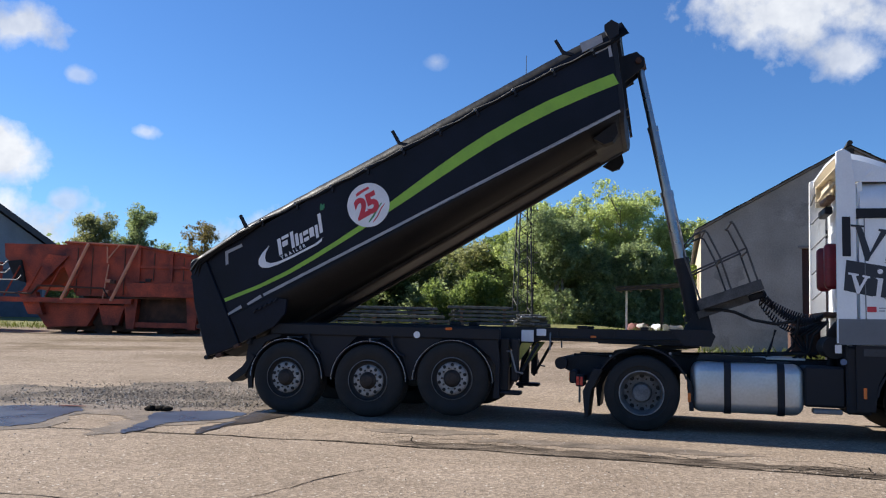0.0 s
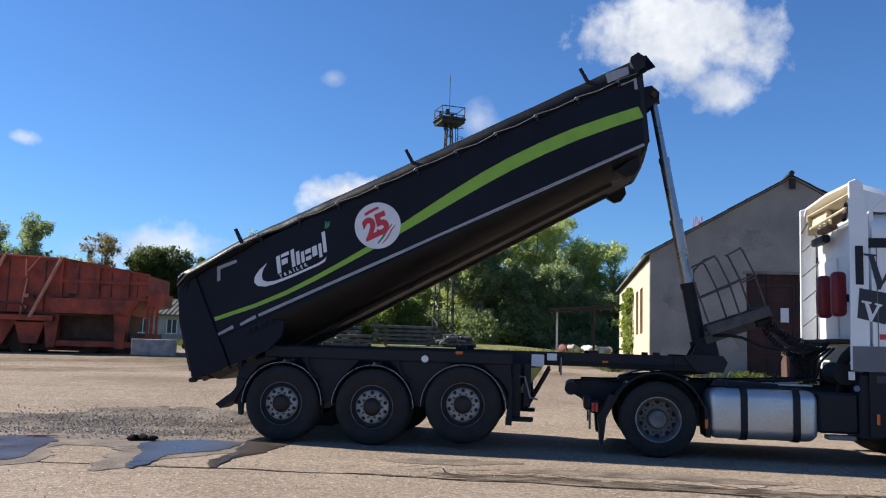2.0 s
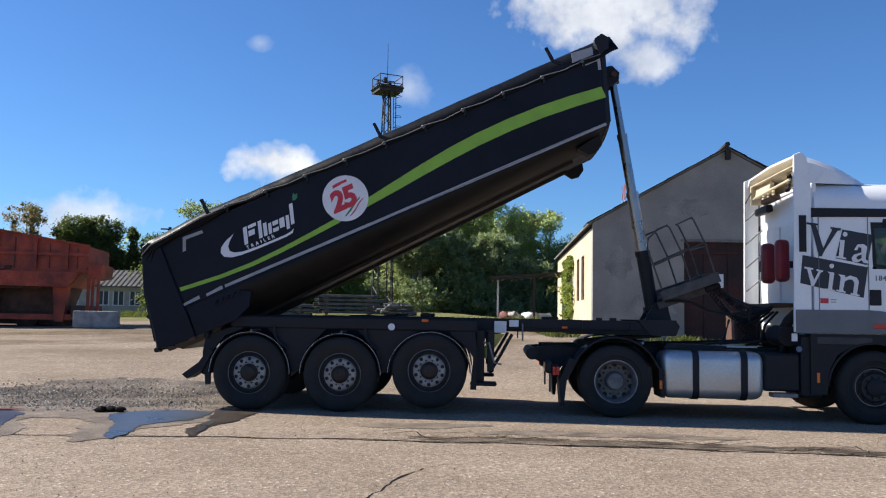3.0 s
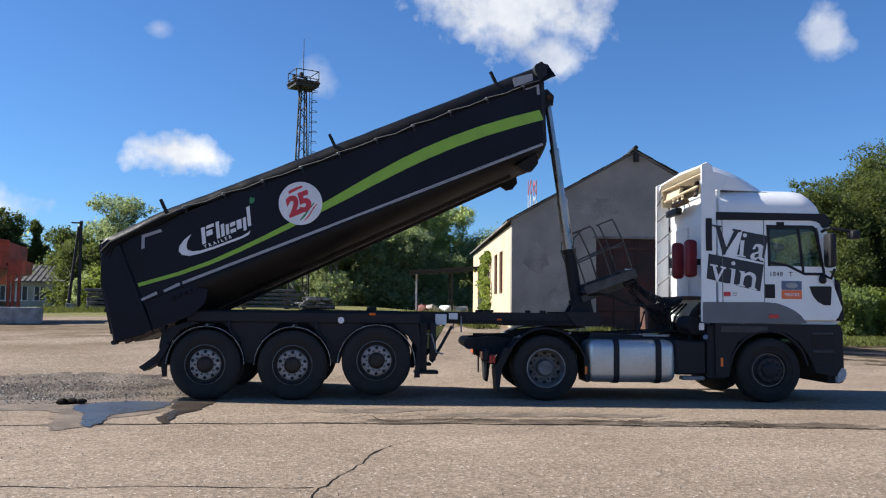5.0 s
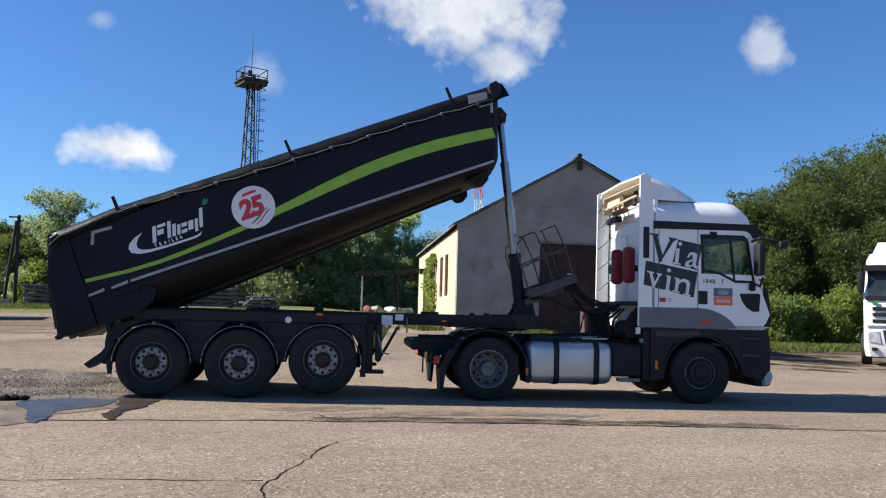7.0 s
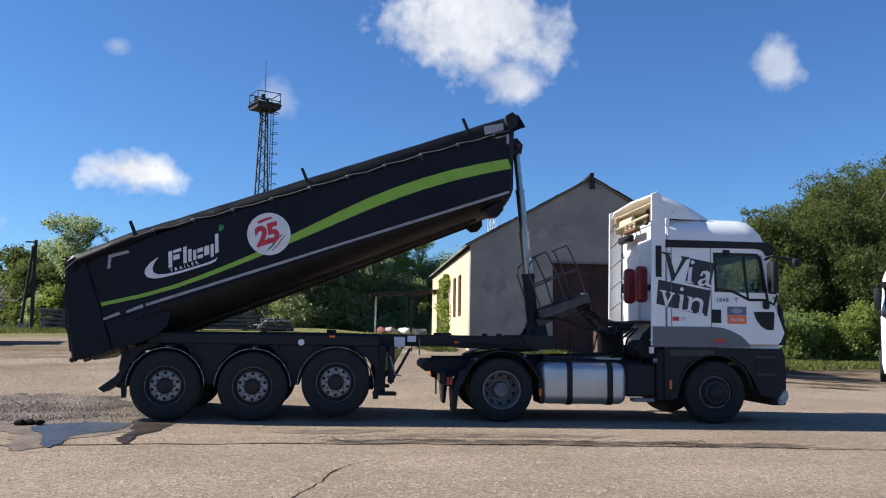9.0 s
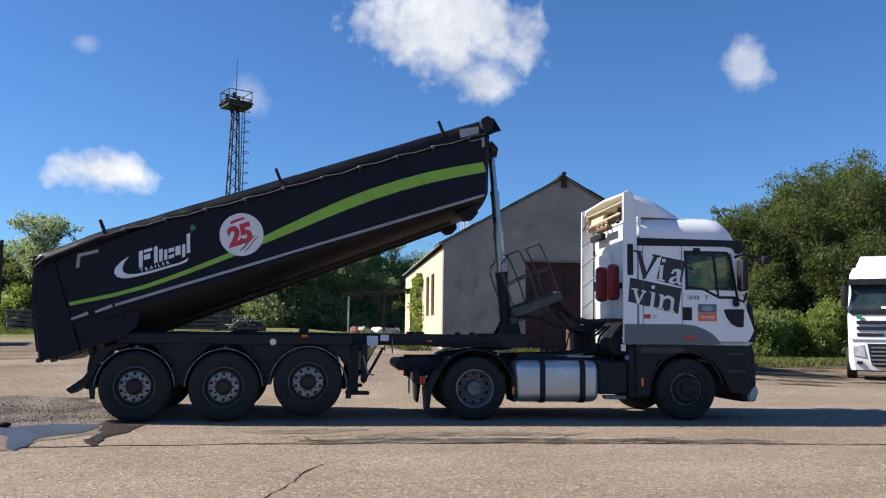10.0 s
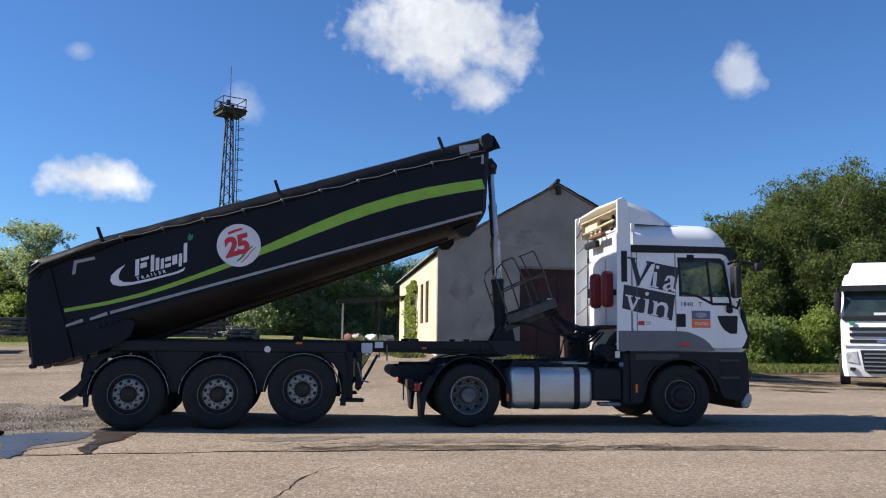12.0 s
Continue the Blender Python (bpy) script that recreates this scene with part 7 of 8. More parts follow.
# ---- orange hopper wagons ----
def make_wagon(m, label):
    w = thing("hopper_wagon", m, label, "wagon", "orange wagons")
    D = 2.7
    # ribbed upper bin
    bin_pts = [(-2.4, 3.02), (-2.45, 2.2), (-2.0, 1.25), (2.2, 1.25), (2.72, 1.9), (2.72, 2.5), (0.1, 2.92)]
    part("bin", slab(bmesh.new(), bin_pts, 0.0, D), M_ORANGE, w, "orange steel bin")
    part("bin_rim", tube(bmesh.new(), [(-2.45, -0.03, 3.02), (0.1, -0.03, 2.92), (2.74, -0.03, 2.5)], 0.05, 6), M_ORANGE, w)
    for x in (0.1, 1.2, 2.1):
        zt = 2.9 - 0.16 * max(0, x - 0.1)
        part("bin_rib", box(bmesh.new(), x - 0.05, x + 0.05, -0.09, 0.0, 1.75, zt), M_ORANGE, w)
    for z in (1.75, 2.25):
        part("bin_rail", box(bmesh.new(), 0.1, 2.72, -0.07, 0.0, z - 0.05, z + 0.05), M_ORANGE, w)
    part("bin_ledge", slab(bmesh.new(), [(-0.2, 1.7), (2.5, 1.7), (2.2, 1.25), (0.0, 1.25)], -0.35, -0.004), M_ORANGE, w)
    # lower legs, and the belly in dark rust colour that paints its shade
    for x0, x1, x2, x3 in ((-0.35, 0.15, 0.05, -0.2), (1.75, 2.2, 2.1, 1.85)):
        part("leg", slab(bmesh.new(), [(x0, 1.3), (x1, 1.3), (x2, 0.2), (x3, 0.2)], -0.1, 0.2), M_ORANGE, w, "tapered orange leg")
    part("belly", slab(bmesh.new(), [(-1.9, 1.25), (2.0, 1.25), (1.7, 0.35), (-1.5, 0.3)], 0.35, D - 0.3), M_RUST, w, "orange belly with its shade put into a dark rust colour")
    part("sill_beam", box(bmesh.new(), -5.2, 0.0, -0.3, -0.12, 1.0, 1.16), M_ORANGE, w, "long orange side beam")
    part("under_sill", box(bmesh.new(), -0.2, 2.3, -0.05, 0.1, 0.25, 0.42), M_ORANGE, w)
    # slanting braces
    for xt, xb in ((-1.62, -2.35), (0.08, -0.68)):
        part("brace", rod(bmesh.new(), (xt, -0.12, 2.98), (xb, -0.3, 1.1), 0.055, 6), M_ORANGE2, w, "pale slanting brace")
    for xt, xb, zt, zb in ((-1.0, -0.95, 2.9, 2.35), (-0.6, -0.92, 2.95, 2.5), (-0.92, -1.05, 2.3, 1.1)):
        part("thin_brace", rod(bmesh.new(), (xt, -0.06, zt), (xb, -0.1, zb), 0.025, 5), M_ORANGE2, w)
    # head end with chute and hand rails
    part("chute", slab(bmesh.new(), [(-4.6, 2.95), (-2.4, 2.95), (-2.4, 2.3), (-3.2, 1.6), (-3.7, 1.45), (-3.9, 1.9), (-4.55, 2.5)], 0.1, D - 0.1), M_ORANGE, w, "orange sloping chute")
    part("chute_side", slab(bmesh.new(), [(-3.0, 2.6), (-2.3, 2.55), (-3.4, 1.35), (-3.8, 1.35)], -0.08, 0.1), M_ORANGE, w)
    # solid near-black plate painting the dark inside of the chute opening
    part("chute_hole_shade", slab(bmesh.new(), [(-4.4, 2.35), (-3.95, 2.4), (-3.75, 1.65), (-4.1, 1.75)], -0.02, 0.12), M_HOLESHADE, w)
    part("funnel", slab(bmesh.new(), [(-3.6, 1.0), (-1.2, 1.0), (-1.6, 0.25), (-3.0, 0.2)], 0.1, D - 0.3), M_ORANGE, w, "orange funnel under the sill")
    for z, x in ((1.95, -4.6), (1.72, -4.2), (2.2, -4.7)):
        part("hand_rail", tube(bmesh.new(), [(x - 0.6, -0.25, z), (x + 0.3, -0.25, z), (x + 0.45, -0.25, z + 0.15)], 0.025, 5), M_GALV, w)
    for i, (x, z) in enumerate(((-0.9, 1.75), (-0.75, 1.72), (-0.95, 1.4), (0.45, 1.8), (0.5, 1.5), (0.25, 1.7))):
        part("fitting", box(bmesh.new(), x - 0.09, x + 0.09, -0.12, 0.0, z - 0.05, z + 0.06, 0.01), M_RUST if i % 2 else M_ORANGE2, w)
    # dark sheet in front of the belly, painting the shade between the legs
    part("recess_shade", slab(bmesh.new(), [(0.25, 1.1), (1.7, 1.1), (1.75, 0.5), (0.2, 0.5)], 0.32, 0.345), M_RUST, w)
    # end step
    part("end_frame", slab(bmesh.new(), [(2.72, 2.0), (3.12, 1.95), (3.08, 1.55), (2.72, 1.5)], 0.0, 1.6), M_ORANGE, w)
    for x in (2.75, 2.88, 3.04):
        part("end_post", box(bmesh.new(), x - 0.04, x + 0.04, -0.02, 0.06, 0.5, 1.6), M_ORANGE, w)
    part("end_plate", box(bmesh.new(), 2.3, 3.2, -0.05, 1.0, 0.42, 0.52), M_RUST, w)
    part("label_plate", box(bmesh.new(), 1.95, 2.25, -0.115, -0.1, 1.35, 1.5), M_CONCRETE, w)
    for x in (-2.0, -1.5, -0.4, 0.6, 1.6, 2.4):
        zt = 2.85 if x < 0.1 else 2.8 - 0.16 * (x - 0.1)
        part("bin_seam", box(bmesh.new(), x - 0.012, x + 0.012, -0.025, 0.0, 1.3 if x < -0.3 else 1.8, zt), M_RUST, w)
    part("pipe_run", tube(bmesh.new(), [(-4.6, -0.2, 1.3), (-3.4, -0.22, 1.28), (-3.2, -0.2, 1.55), (-1.0, -0.2, 1.5), (-0.8, -0.2, 1.2), (1.6, -0.12, 1.22)], 0.035, 6), M_RUST, w, "rusty pipe along the side")
    part("hopper_gate", slab(bmesh.new(), [(-1.2, 0.95), (-0.3, 0.95), (-0.5, 0.3), (-1.0, 0.3)], -0.05, 0.3), M_ORANGE, w)
    part("hopper_gate", slab(bmesh.new(), [(-3.9, 1.35), (-3.3, 1.35), (-3.0, 0.6), (-3.5, 0.6)], -0.15, 0.1), M_ORANGE, w)
    for i in range(4):
        part("truss_rod", rod(bmesh.new(), (-4.4 + 0.7 * i, -0.1, 1.2), (-3.9 + 0.7 * i, -0.1, 2.2), 0.03, 5), M_ORANGE, w)
    part("buffer_beam", box(bmesh.new(), 2.3, 2.6, -0.1, 2.6, 0.4, 0.7, 0.02), M_RUST, w)
    # running gear
    for x in (-2.4, -1.2, 0.9, 1.9):
        for y in (0.5, D - 0.6):
            part("rail_wheel", turned(bmesh.new(), [(0.08, -0.06), (0.3, -0.05), (0.33, 0.0), (0.3, 0.06), (0.08, 0.07)], 20, (x, y, 0.24)), M_RUST, w, "rusty iron wheel")
    part("under_frame", box(bmesh.new(), -3.2, 2.3, 0.55, D - 0.7, 0.1, 0.35), M_RUST, w)
    return w


wx, wy = -9.42, 28.5
make_wagon(pose(wx, wy, land(wx, wy) - 0.02, 0, 0, -3), "orange hopper wagon with slanting braces and a belly darkened for shade")
make_wagon(pose(wx - 8.9, wy + 0.6, land(wx - 8.9, wy) - 0.02, 0, 0, -3), "orange hopper wagon, weathered, behind another")
bx, by = -6.2, 27.3
ob = part("concrete_block", box(bmesh.new(), -0.6, 0.6, -0.3, 0.3, 0, 0.5, 0.04, 2), M_BLOCK, None)
ob.matrix_basis = pose(bx, by, land(bx, by) - 0.02, 0, 0, -3)
tagged(ob, "pale concrete block on the ground by the wagon", "block")


# ---- far buildings ----
def make_shed():
    s = thing("big_shed", pose(-36.9, 52.8, 0.2, 0, 0, 27), "large grey metal-clad shed with dark gable edge", "building")
    pts = [(-12, 0), (12, 0), (12, 5.8), (0, 14.2), (-12, 5.8)]
    part("shed_body", slab(bmesh.new(), pts, 0, 40), M_SHED, s, "blue-grey cladding")
    for a, b in (((-12.6, 5.5), (0, 14.3)), ((12.6, 5.5), (0, 14.3))):
        part("roof", slab(bmesh.new(), [a, b, (b[0], b[1] + 0.45), (a[0], a[1] + 0.45)], -0.5, 40.4), M_SHEDROOF, s, "dark sheet roof")
    part("dark_base", box(bmesh.new(), -11.8, 11.8, -0.06, 0.0, 0, 4.2), surface("dark_cladding", (0.07, 0.085, 0.11), 0.6), s)
    for i in range(25):
        x = -11.7 + 0.97 * i
        part("cladding_rib", box(bmesh.new(), x - 0.05, x + 0.05, -0.08, 0.0, 4.25, min(5.7 + 0.0, 14.0) + (11.9 - abs(x)) * 0.68), M_SHED, s)


make_shed()


def make_house():
    h = thing("low_house", pose(-17.0, 62.4, land(-12, 61), 0, 0, -8), "low pale house with grey roof", "house")
    part("wall", box(bmesh.new(), 0, 8.0, 0, 5, 0, 1.75), M_CONCRETE, h, "pale rendered wall")
    for x in (0.0, 7.85):
        part("gable", plate_x(bmesh.new(), [(0.0, 1.75), (5.0, 1.75), (2.5, 2.78)], x, x + 0.15), M_CONCRETE, h, "pale gable end")
    part("roof", plate_x(bmesh.new(), [(-0.4, 1.68), (2.5, 2.86), (5.4, 1.68), (5.4, 1.76), (2.5, 2.95), (-0.4, 1.76)], -0.3, 8.3), M_HOUSEROOF, h, "grey corrugated roof")
    for i in range(26):
        x = -0.25 + 0.33 * i
        part("roof_rib", rod(bmesh.new(), (x, -0.4, 1.77), (x, 2.5, 2.96), 0.04, 5), M_HOUSEROOF, h)
    part("gable_window", box(bmesh.new(), 8.0, 8.03, 1.6, 2.5, 0.6, 1.4), M_SHEDROOF, h)
    for x in (0.8, 2.8, 4.8, 5.8, 6.9):
        win = part("window", box(bmesh.new(), x, x + 0.7, -0.03, 0.0, 0.5, 1.4), M_SHEDROOF, h)
        for f in (0.0, 0.35, 0.7):
            part("window_frame", box(bmesh.new(), x + f - 0.03, x + f + 0.03, -0.06, -0.03, 0.5, 1.4), M_WHITEFILM, win)
        part("sill", box(bmesh.new(), x - 0.08, x + 0.78, -0.1, -0.03, 0.44, 0.5), M_WHITEFILM, win)


make_house()


def make_utility_pole():
    x, y = -6.35, 47.0
    p = thing("utility_pole", pose(x, y, land(x, y)), "weathered dark wooden utility pole", "pole")
    part("shaft", rod(bmesh.new(), (0.1, 0, -0.1), (0.06, 0, 4.6), 0.1, 10, 0.08), M_DARKROOF, p)
    part("prop", rod(bmesh.new(), (-0.42, 0, -0.1), (-0.04, 0, 4.3), 0.09, 10, 0.07), M_DARKROOF, p)
    part("insulator_arm", box(bmesh.new(), -0.4, 0.15, -0.04, 0.04, 4.45, 4.52), M_DARKROOF, p)
    part("cable", tube(bmesh.new(), [(0.05, 0, 3.0), (-0.5, 2.4, 2.0), (-1.1, 5.0, 1.65), (-1.8, 8.5, 1.75), (-2.6, 13.0, 2.3)], 0.02, 5), M_GALV, p, "sagging pale cable")


make_utility_pole()

for bx, by, bw, bh in ((-5.35, 46.2, 0.42, 0.62), (-6.6, 46.6, 0.18, 0.32)):
    b = box(bmesh.new(), -bw, bw, -0.3, 0.3, 0.0, bh, 0.03, 2)
    box(b, -bw - 0.02, bw + 0.02, -0.32, 0.32, bh + 0.004, bh + 0.06, 0.01)
    ob = part("box", b, M_BLOCK)
    ob.matrix_basis = pose(bx, by, land(bx, by) - 0.02, 0, 0, -6)
    tagged(ob, "pale weathered box on the grass by the utility pole", "box", "boxes by the pole")


# ---- parked white truck ----
def make_parked_truck():
    t = thing("parked_truck", pose(20.45, 18.25, land(20.5, 18.6), 0, 0, -50), "parked white cab-over truck with dark grille slots", "truck")
    # x across the front, y towards the rear
    secs = []
    for z, w, y0 in ((0.32, 1.2, 0.1), (0.6, 1.25, 0.02), (1.0, 1.25, 0.0), (2.0, 1.25, 0.05), (2.15, 1.24, 0.12), (3.05, 1.18, 0.42), (3.3, 1.17, 0.52), (3.55, 1.08, 0.8), (3.62, 0.9, 1.1)):
        secs.append([(-w, y0 + 0.16, z), (-w + 0.14, y0, z), (w - 0.14, y0, z), (w, y0 + 0.16, z), (w, 2.3, z), (-w, 2.3, z)])
    cab = part("cab", loft(bmesh.new(), secs), M_WHITE, t, "white cab shell", True)
    part("windscreen", loft(bmesh.new(), [[(-1.13, y - 0.02, z), (1.13, y - 0.02, z), (1.13, y + 0.02, z), (-1.13, y + 0.02, z)] for z, y in ((2.2, 0.13), (2.98, 0.39))]), M_SCREENDARK, cab, "dark windscreen with reflections")
    part("visor", slab(bmesh.new(), [(-1.22, 2.98), (1.22, 2.98), (1.2, 3.16), (-1.2, 3.16)], 0.12, 0.5), M_PLASTIC, cab, "dark sun visor")
    part("wiper_panel", box(bmesh.new(), -1.2, 1.2, 0.0, 0.1, 2.05, 2.2, 0.02), M_PLASTIC, cab)
    for i, z in enumerate((1.36, 1.56, 1.74)):
        part("grille_slat", box(bmesh.new(), -1.0, 1.0, -0.03, 0.02, z, z + 0.11, 0.015), M_PLASTIC, cab, "dark grille slot")
    part("grille_bar", box(bmesh.new(), -1.22, 1.22, -0.045, 0.0, 1.26, 1.33, 0.01), M_WHITE, cab)
    part("lower_grille", slab(bmesh.new(), [(-0.72, 1.14), (0.72, 1.14), (0.62, 0.5), (0.5, 0.42), (-0.5, 0.42), (-0.62, 0.5)], -0.03, 0.04), M_PLASTIC, cab, "dark lower grille")
    for i in range(5):
        z = 0.5 + 0.125 * i
        part("lower_slat", box(bmesh.new(), -0.62, 0.62, -0.055, -0.03, z, z + 0.045), M_CABGREY, cab)
    for s in (-1, 1):
        part("headlight", slab(bmesh.new(), [(s * 0.82, 1.1), (s * 1.12, 1.05), (s * 1.12, 0.78), (s * 0.78, 0.72)], -0.02, 0.03), M_DIRTYWHITE, cab, "clear headlamp")
        part("fog_lamp", box(bmesh.new(), s * 0.95 - 0.08, s * 0.95 + 0.08, -0.01, 0.05, 0.5, 0.6, 0.01), M_PLASTIC, cab)
        mir = part("mirror_arm", tube(bmesh.new(), [(s * 1.18, 0.4, 3.05), (s * 1.32, 0.2, 3.08), (s * 1.32, 0.18, 2.2), (s * 1.22, 0.3, 2.1)], 0.03, 6), M_PLASTIC, cab)
        part("mirror", box(bmesh.new(), s * 1.32 - 0.1, s * 1.32 + 0.1, 0.1, 0.24, 2.3, 2.95, 0.04, 2), M_PLASTIC, mir, "tall dark mirror", True)
        part("wheel", turned(bmesh.new(), [(0.2, 0), (0.47, 0.0), (0.51, 0.05), (0.51, 0.27), (0.47, 0.3), (0.2, 0.3)], 30, (0, 0, 0)), M_RUBBER, t).matrix_basis = pose(s * 1.05, 1.35, 0.51, 0, 0, 90)
    part("roof_spoiler", loft(bmesh.new(), [[(-1.0 + k * 0.05, 1.0 + k * 0.35, 3.55 + 0.16 * k), (1.0 - k * 0.05, 1.0 + k * 0.35, 3.55 + 0.16 * k), (1.0 - k * 0.05, 2.3, 3.55 + 0.16 * k), (-1.0 + k * 0.05, 2.3, 3.55 + 0.16 * k)] for k in range(4)]), M_WHITE, cab, "white roof spoiler", True)
    part("green_sticker", disc_film(bmesh.new(), -0.92, 1.97, 0.08, -0.004, 0.004, 14), M_LEAFFILM, cab)
    part("dash_paper", box(bmesh.new(), -0.3, 0.2, 0.05, 0.1, 2.22, 2.3), M_WHITEFILM, cab)
    part("plate_bar", box(bmesh.new(), -0.25, 0.25, -0.06, -0.045, 1.36, 1.46), M_BLUESTICK, cab)
    part("chassis", box(bmesh.new(), -0.45, 0.45, 1.0, 9.0, 0.55, 0.9), M_BLACK, t)
    for s in (-1, 1):
        for y in (6.0, 7.3):
            part("wheel", turned(bmesh.new(), [(0.2, 0), (0.47, 0.0), (0.51, 0.05), (0.51, 0.27), (0.47, 0.3), (0.2, 0.3)], 30, (0, 0, 0)), M_RUBBER, t).matrix_basis = pose(s * 1.05, y, 0.51, 0, 0, 90)


M_SCREENDARK = surface("dark_screen_glass", (0.03, 0.045, 0.045), 0.1, 0, 0.3, 2, 0.0, 30, specular=0.5)
make_parked_truck()


# ---- water, wet ground, cracks and scraps on the yard ----
def inked(name, pts, seed, material, label, z, rough=0.1, kind="structure"):
    """A ragged sheet lying on the yard, round an outline of corners that is smoothed and frayed."""
    line, n = [], len(pts)
    for i in range(n):
        p0, p1, p2, p3 = [Vector(pts[(i + k) % n]) for k in (-1, 0, 1, 2)]
        steps = max(4, int((p2 - p1).length / 0.05))
        for k in range(steps):
            f = k / steps
            p = 0.5 * (2 * p1 + (p2 - p0) * f + (2 * p0 - 5 * p1 + 4 * p2 - p3) * f * f + (3 * p1 - p0 - 3 * p2 + p3) * f ** 3)
            w = rough * (noise.noise((p.x * 2.2, p.y * 2.2, seed)) + 0.6 * noise.noise((p.x * 7, p.y * 7, seed)) + 0.3 * noise.noise((p.x * 19, p.y * 19, seed)))
            v = rough * (noise.noise((p.x * 2.2, p.y * 2.2, seed + 9)) + 0.6 * noise.noise((p.x * 7, p.y * 7, seed + 9)))
            line.append((p.x + 1.3 * w, p.y + v))
    bm = bmesh.new()
    bm.faces.new([bm.verts.new((x, y, 0)) for x, y in line])
    bmesh.ops.triangulate(bm, faces=list(bm.faces))
    ys, xs = [p[1] for p in line], [p[0] for p in line]
    for k in range(int(min(ys) / 0.5) - 1, int(max(ys) / 0.5) + 2):
        bmesh.ops.bisect_plane(bm, geom=list(bm.verts) + list(bm.edges) + list(bm.faces), plane_co=(0, 0.5 * k, 0), plane_no=(0, 1, 0))
    for k in range(int((min(xs) + 24) / 0.6) - 1, int((max(xs) + 24) / 0.6) + 2):
        bmesh.ops.bisect_plane(bm, geom=list(bm.verts) + list(bm.edges) + list(bm.faces), plane_co=(-24 + 0.6 * k, 0, 0), plane_no=(1, 0, 0))
    for v in bm.verts:
        v.co.z = land(v.co.x, v.co.y) + z
    return tagged(part(name, bm, material), label, name.replace("_", " "), kind=kind)


M_WATER = surface("shallow_water", (0.05, 0.046, 0.05), 0.3, 0, 0.3, 1.5, 0.2, 9, specular=1.0)
M_WET = surface("wet_asphalt", (0.062, 0.045, 0.034), 0.45, 0, 0.35, 2.5, 0.6, 45, spots=0.25, specular=0.4)
M_DAMP = surface("damp_asphalt", (0.225, 0.18, 0.14), 0.75, 0, 0.35, 2.5, 0.8, 60, spots=0.3, specular=0.2)
M_GRAVEL = surface("loose_gravel", (0.16, 0.128, 0.102), 0.85, 0, 0.5, 1.2, 1.0, 40, col2=(0.29, 0.238, 0.19), spots=0.35, specular=0.15)
M_SOIL = surface("trodden_soil", (0.1, 0.073, 0.046), 0.95, 0, 0.5, 1.6, 1.0, 30, col2=(0.24, 0.185, 0.125), spots=0.4, specular=0.1)
M_WORN = surface("worn_brown_asphalt", (0.16, 0.122, 0.09), 0.9, 0, 0.45, 3.0, 0.9, 50, col2=(0.27, 0.215, 0.165), spots=0.35, specular=0.1)
M_CRACK = surface("crack_soil", (0.022, 0.018, 0.014), 0.95, 0, 0.4, 10, 0.5, 60, specular=0.05)
inked("gravel_patch", [(-7.4, 16.0), (-5.4, 16.1), (-4.6, 16.9), (-2.8, 16.8), (-1.95, 16.0), (-1.8, 14.2), (-2.6, 13.2), (-4.3, 13.1), (-6.2, 14.0)], 3.1, M_GRAVEL, "dark loose gravel washed out behind the trailer", 0.004, 0.25)
inked("wet_patch", [(-8.0, 13.7), (-5.6, 14.0), (-3.4, 13.75), (-1.75, 13.9), (-1.6, 12.6), (-2.2, 11.9), (-2.8, 11.4), (-3.25, 10.4), (-3.5, 11.2), (-3.7, 12.4), (-4.3, 12.5), (-4.2, 11.0), (-5.2, 10.6), (-8.0, 11.6)], 7.7, M_DAMP, "damp asphalt round the puddles", 0.006, 0.12)
inked("wet_patch", [(-2.32, 11.35), (-2.15, 12.0), (-2.03, 13.5), (-1.5, 13.55), (-1.62, 12.5), (-2.0, 11.65), (-2.22, 10.75)], 1.9, M_WET, "wet brown run-off streak beside the wheel", 0.009, 0.07)
inked("puddle", [(-3.09, 10.6), (-3.27, 11.9), (-3.46, 12.85), (-3.15, 13.2), (-2.6, 13.3), (-2.2, 13.15), (-2.15, 12.75), (-2.35, 12.2), (-2.85, 11.75), (-2.95, 11.0)], 12.4, M_WATER, "shallow puddle with an arm, reflecting the sky", 0.012, 0.07)
inked("puddle", [(-7.2, 12.3), (-5.9, 13.2), (-5.5, 13.5), (-4.7, 13.35), (-4.5, 12.2), (-4.42, 11.2), (-4.9, 10.95), (-6.6, 11.4)], 18.2, M_WATER, "shallow puddle reflecting the sky", 0.012, 0.09)
inked("puddle", [(-2.21, 11.1), (-2.16, 11.8), (-2.04, 12.0), (-2.09, 11.6), (-2.14, 11.15)], 21.2, M_WATER, "thin finger of a puddle", 0.014, 0.02)
inked("worn_patch", [(0.4, 10.55), (1.6, 10.3), (3.0, 9.85), (4.6, 9.35), (6.2, 8.7), (6.0, 8.5), (4.4, 9.05), (2.8, 9.5), (1.4, 9.9), (0.2, 10.3)], 35.2, M_WORN, "brown crumbling asphalt along the joint", 0.002, 0.16)
inked("worn_patch", [(1.0, 10.75), (1.9, 10.9), (3.6, 10.4), (4.3, 10.0), (3.2, 10.15), (2.0, 10.45)], 31.2, M_DAMP, "dark worn spot in the asphalt", 0.004, 0.16)
inked("worn_patch", [(-0.3, 11.6), (0.7, 11.75), (1.5, 11.45), (0.8, 11.25), (0.1, 11.3)], 33.2, M_DAMP, "dark worn spot in the asphalt", 0.004, 0.14)
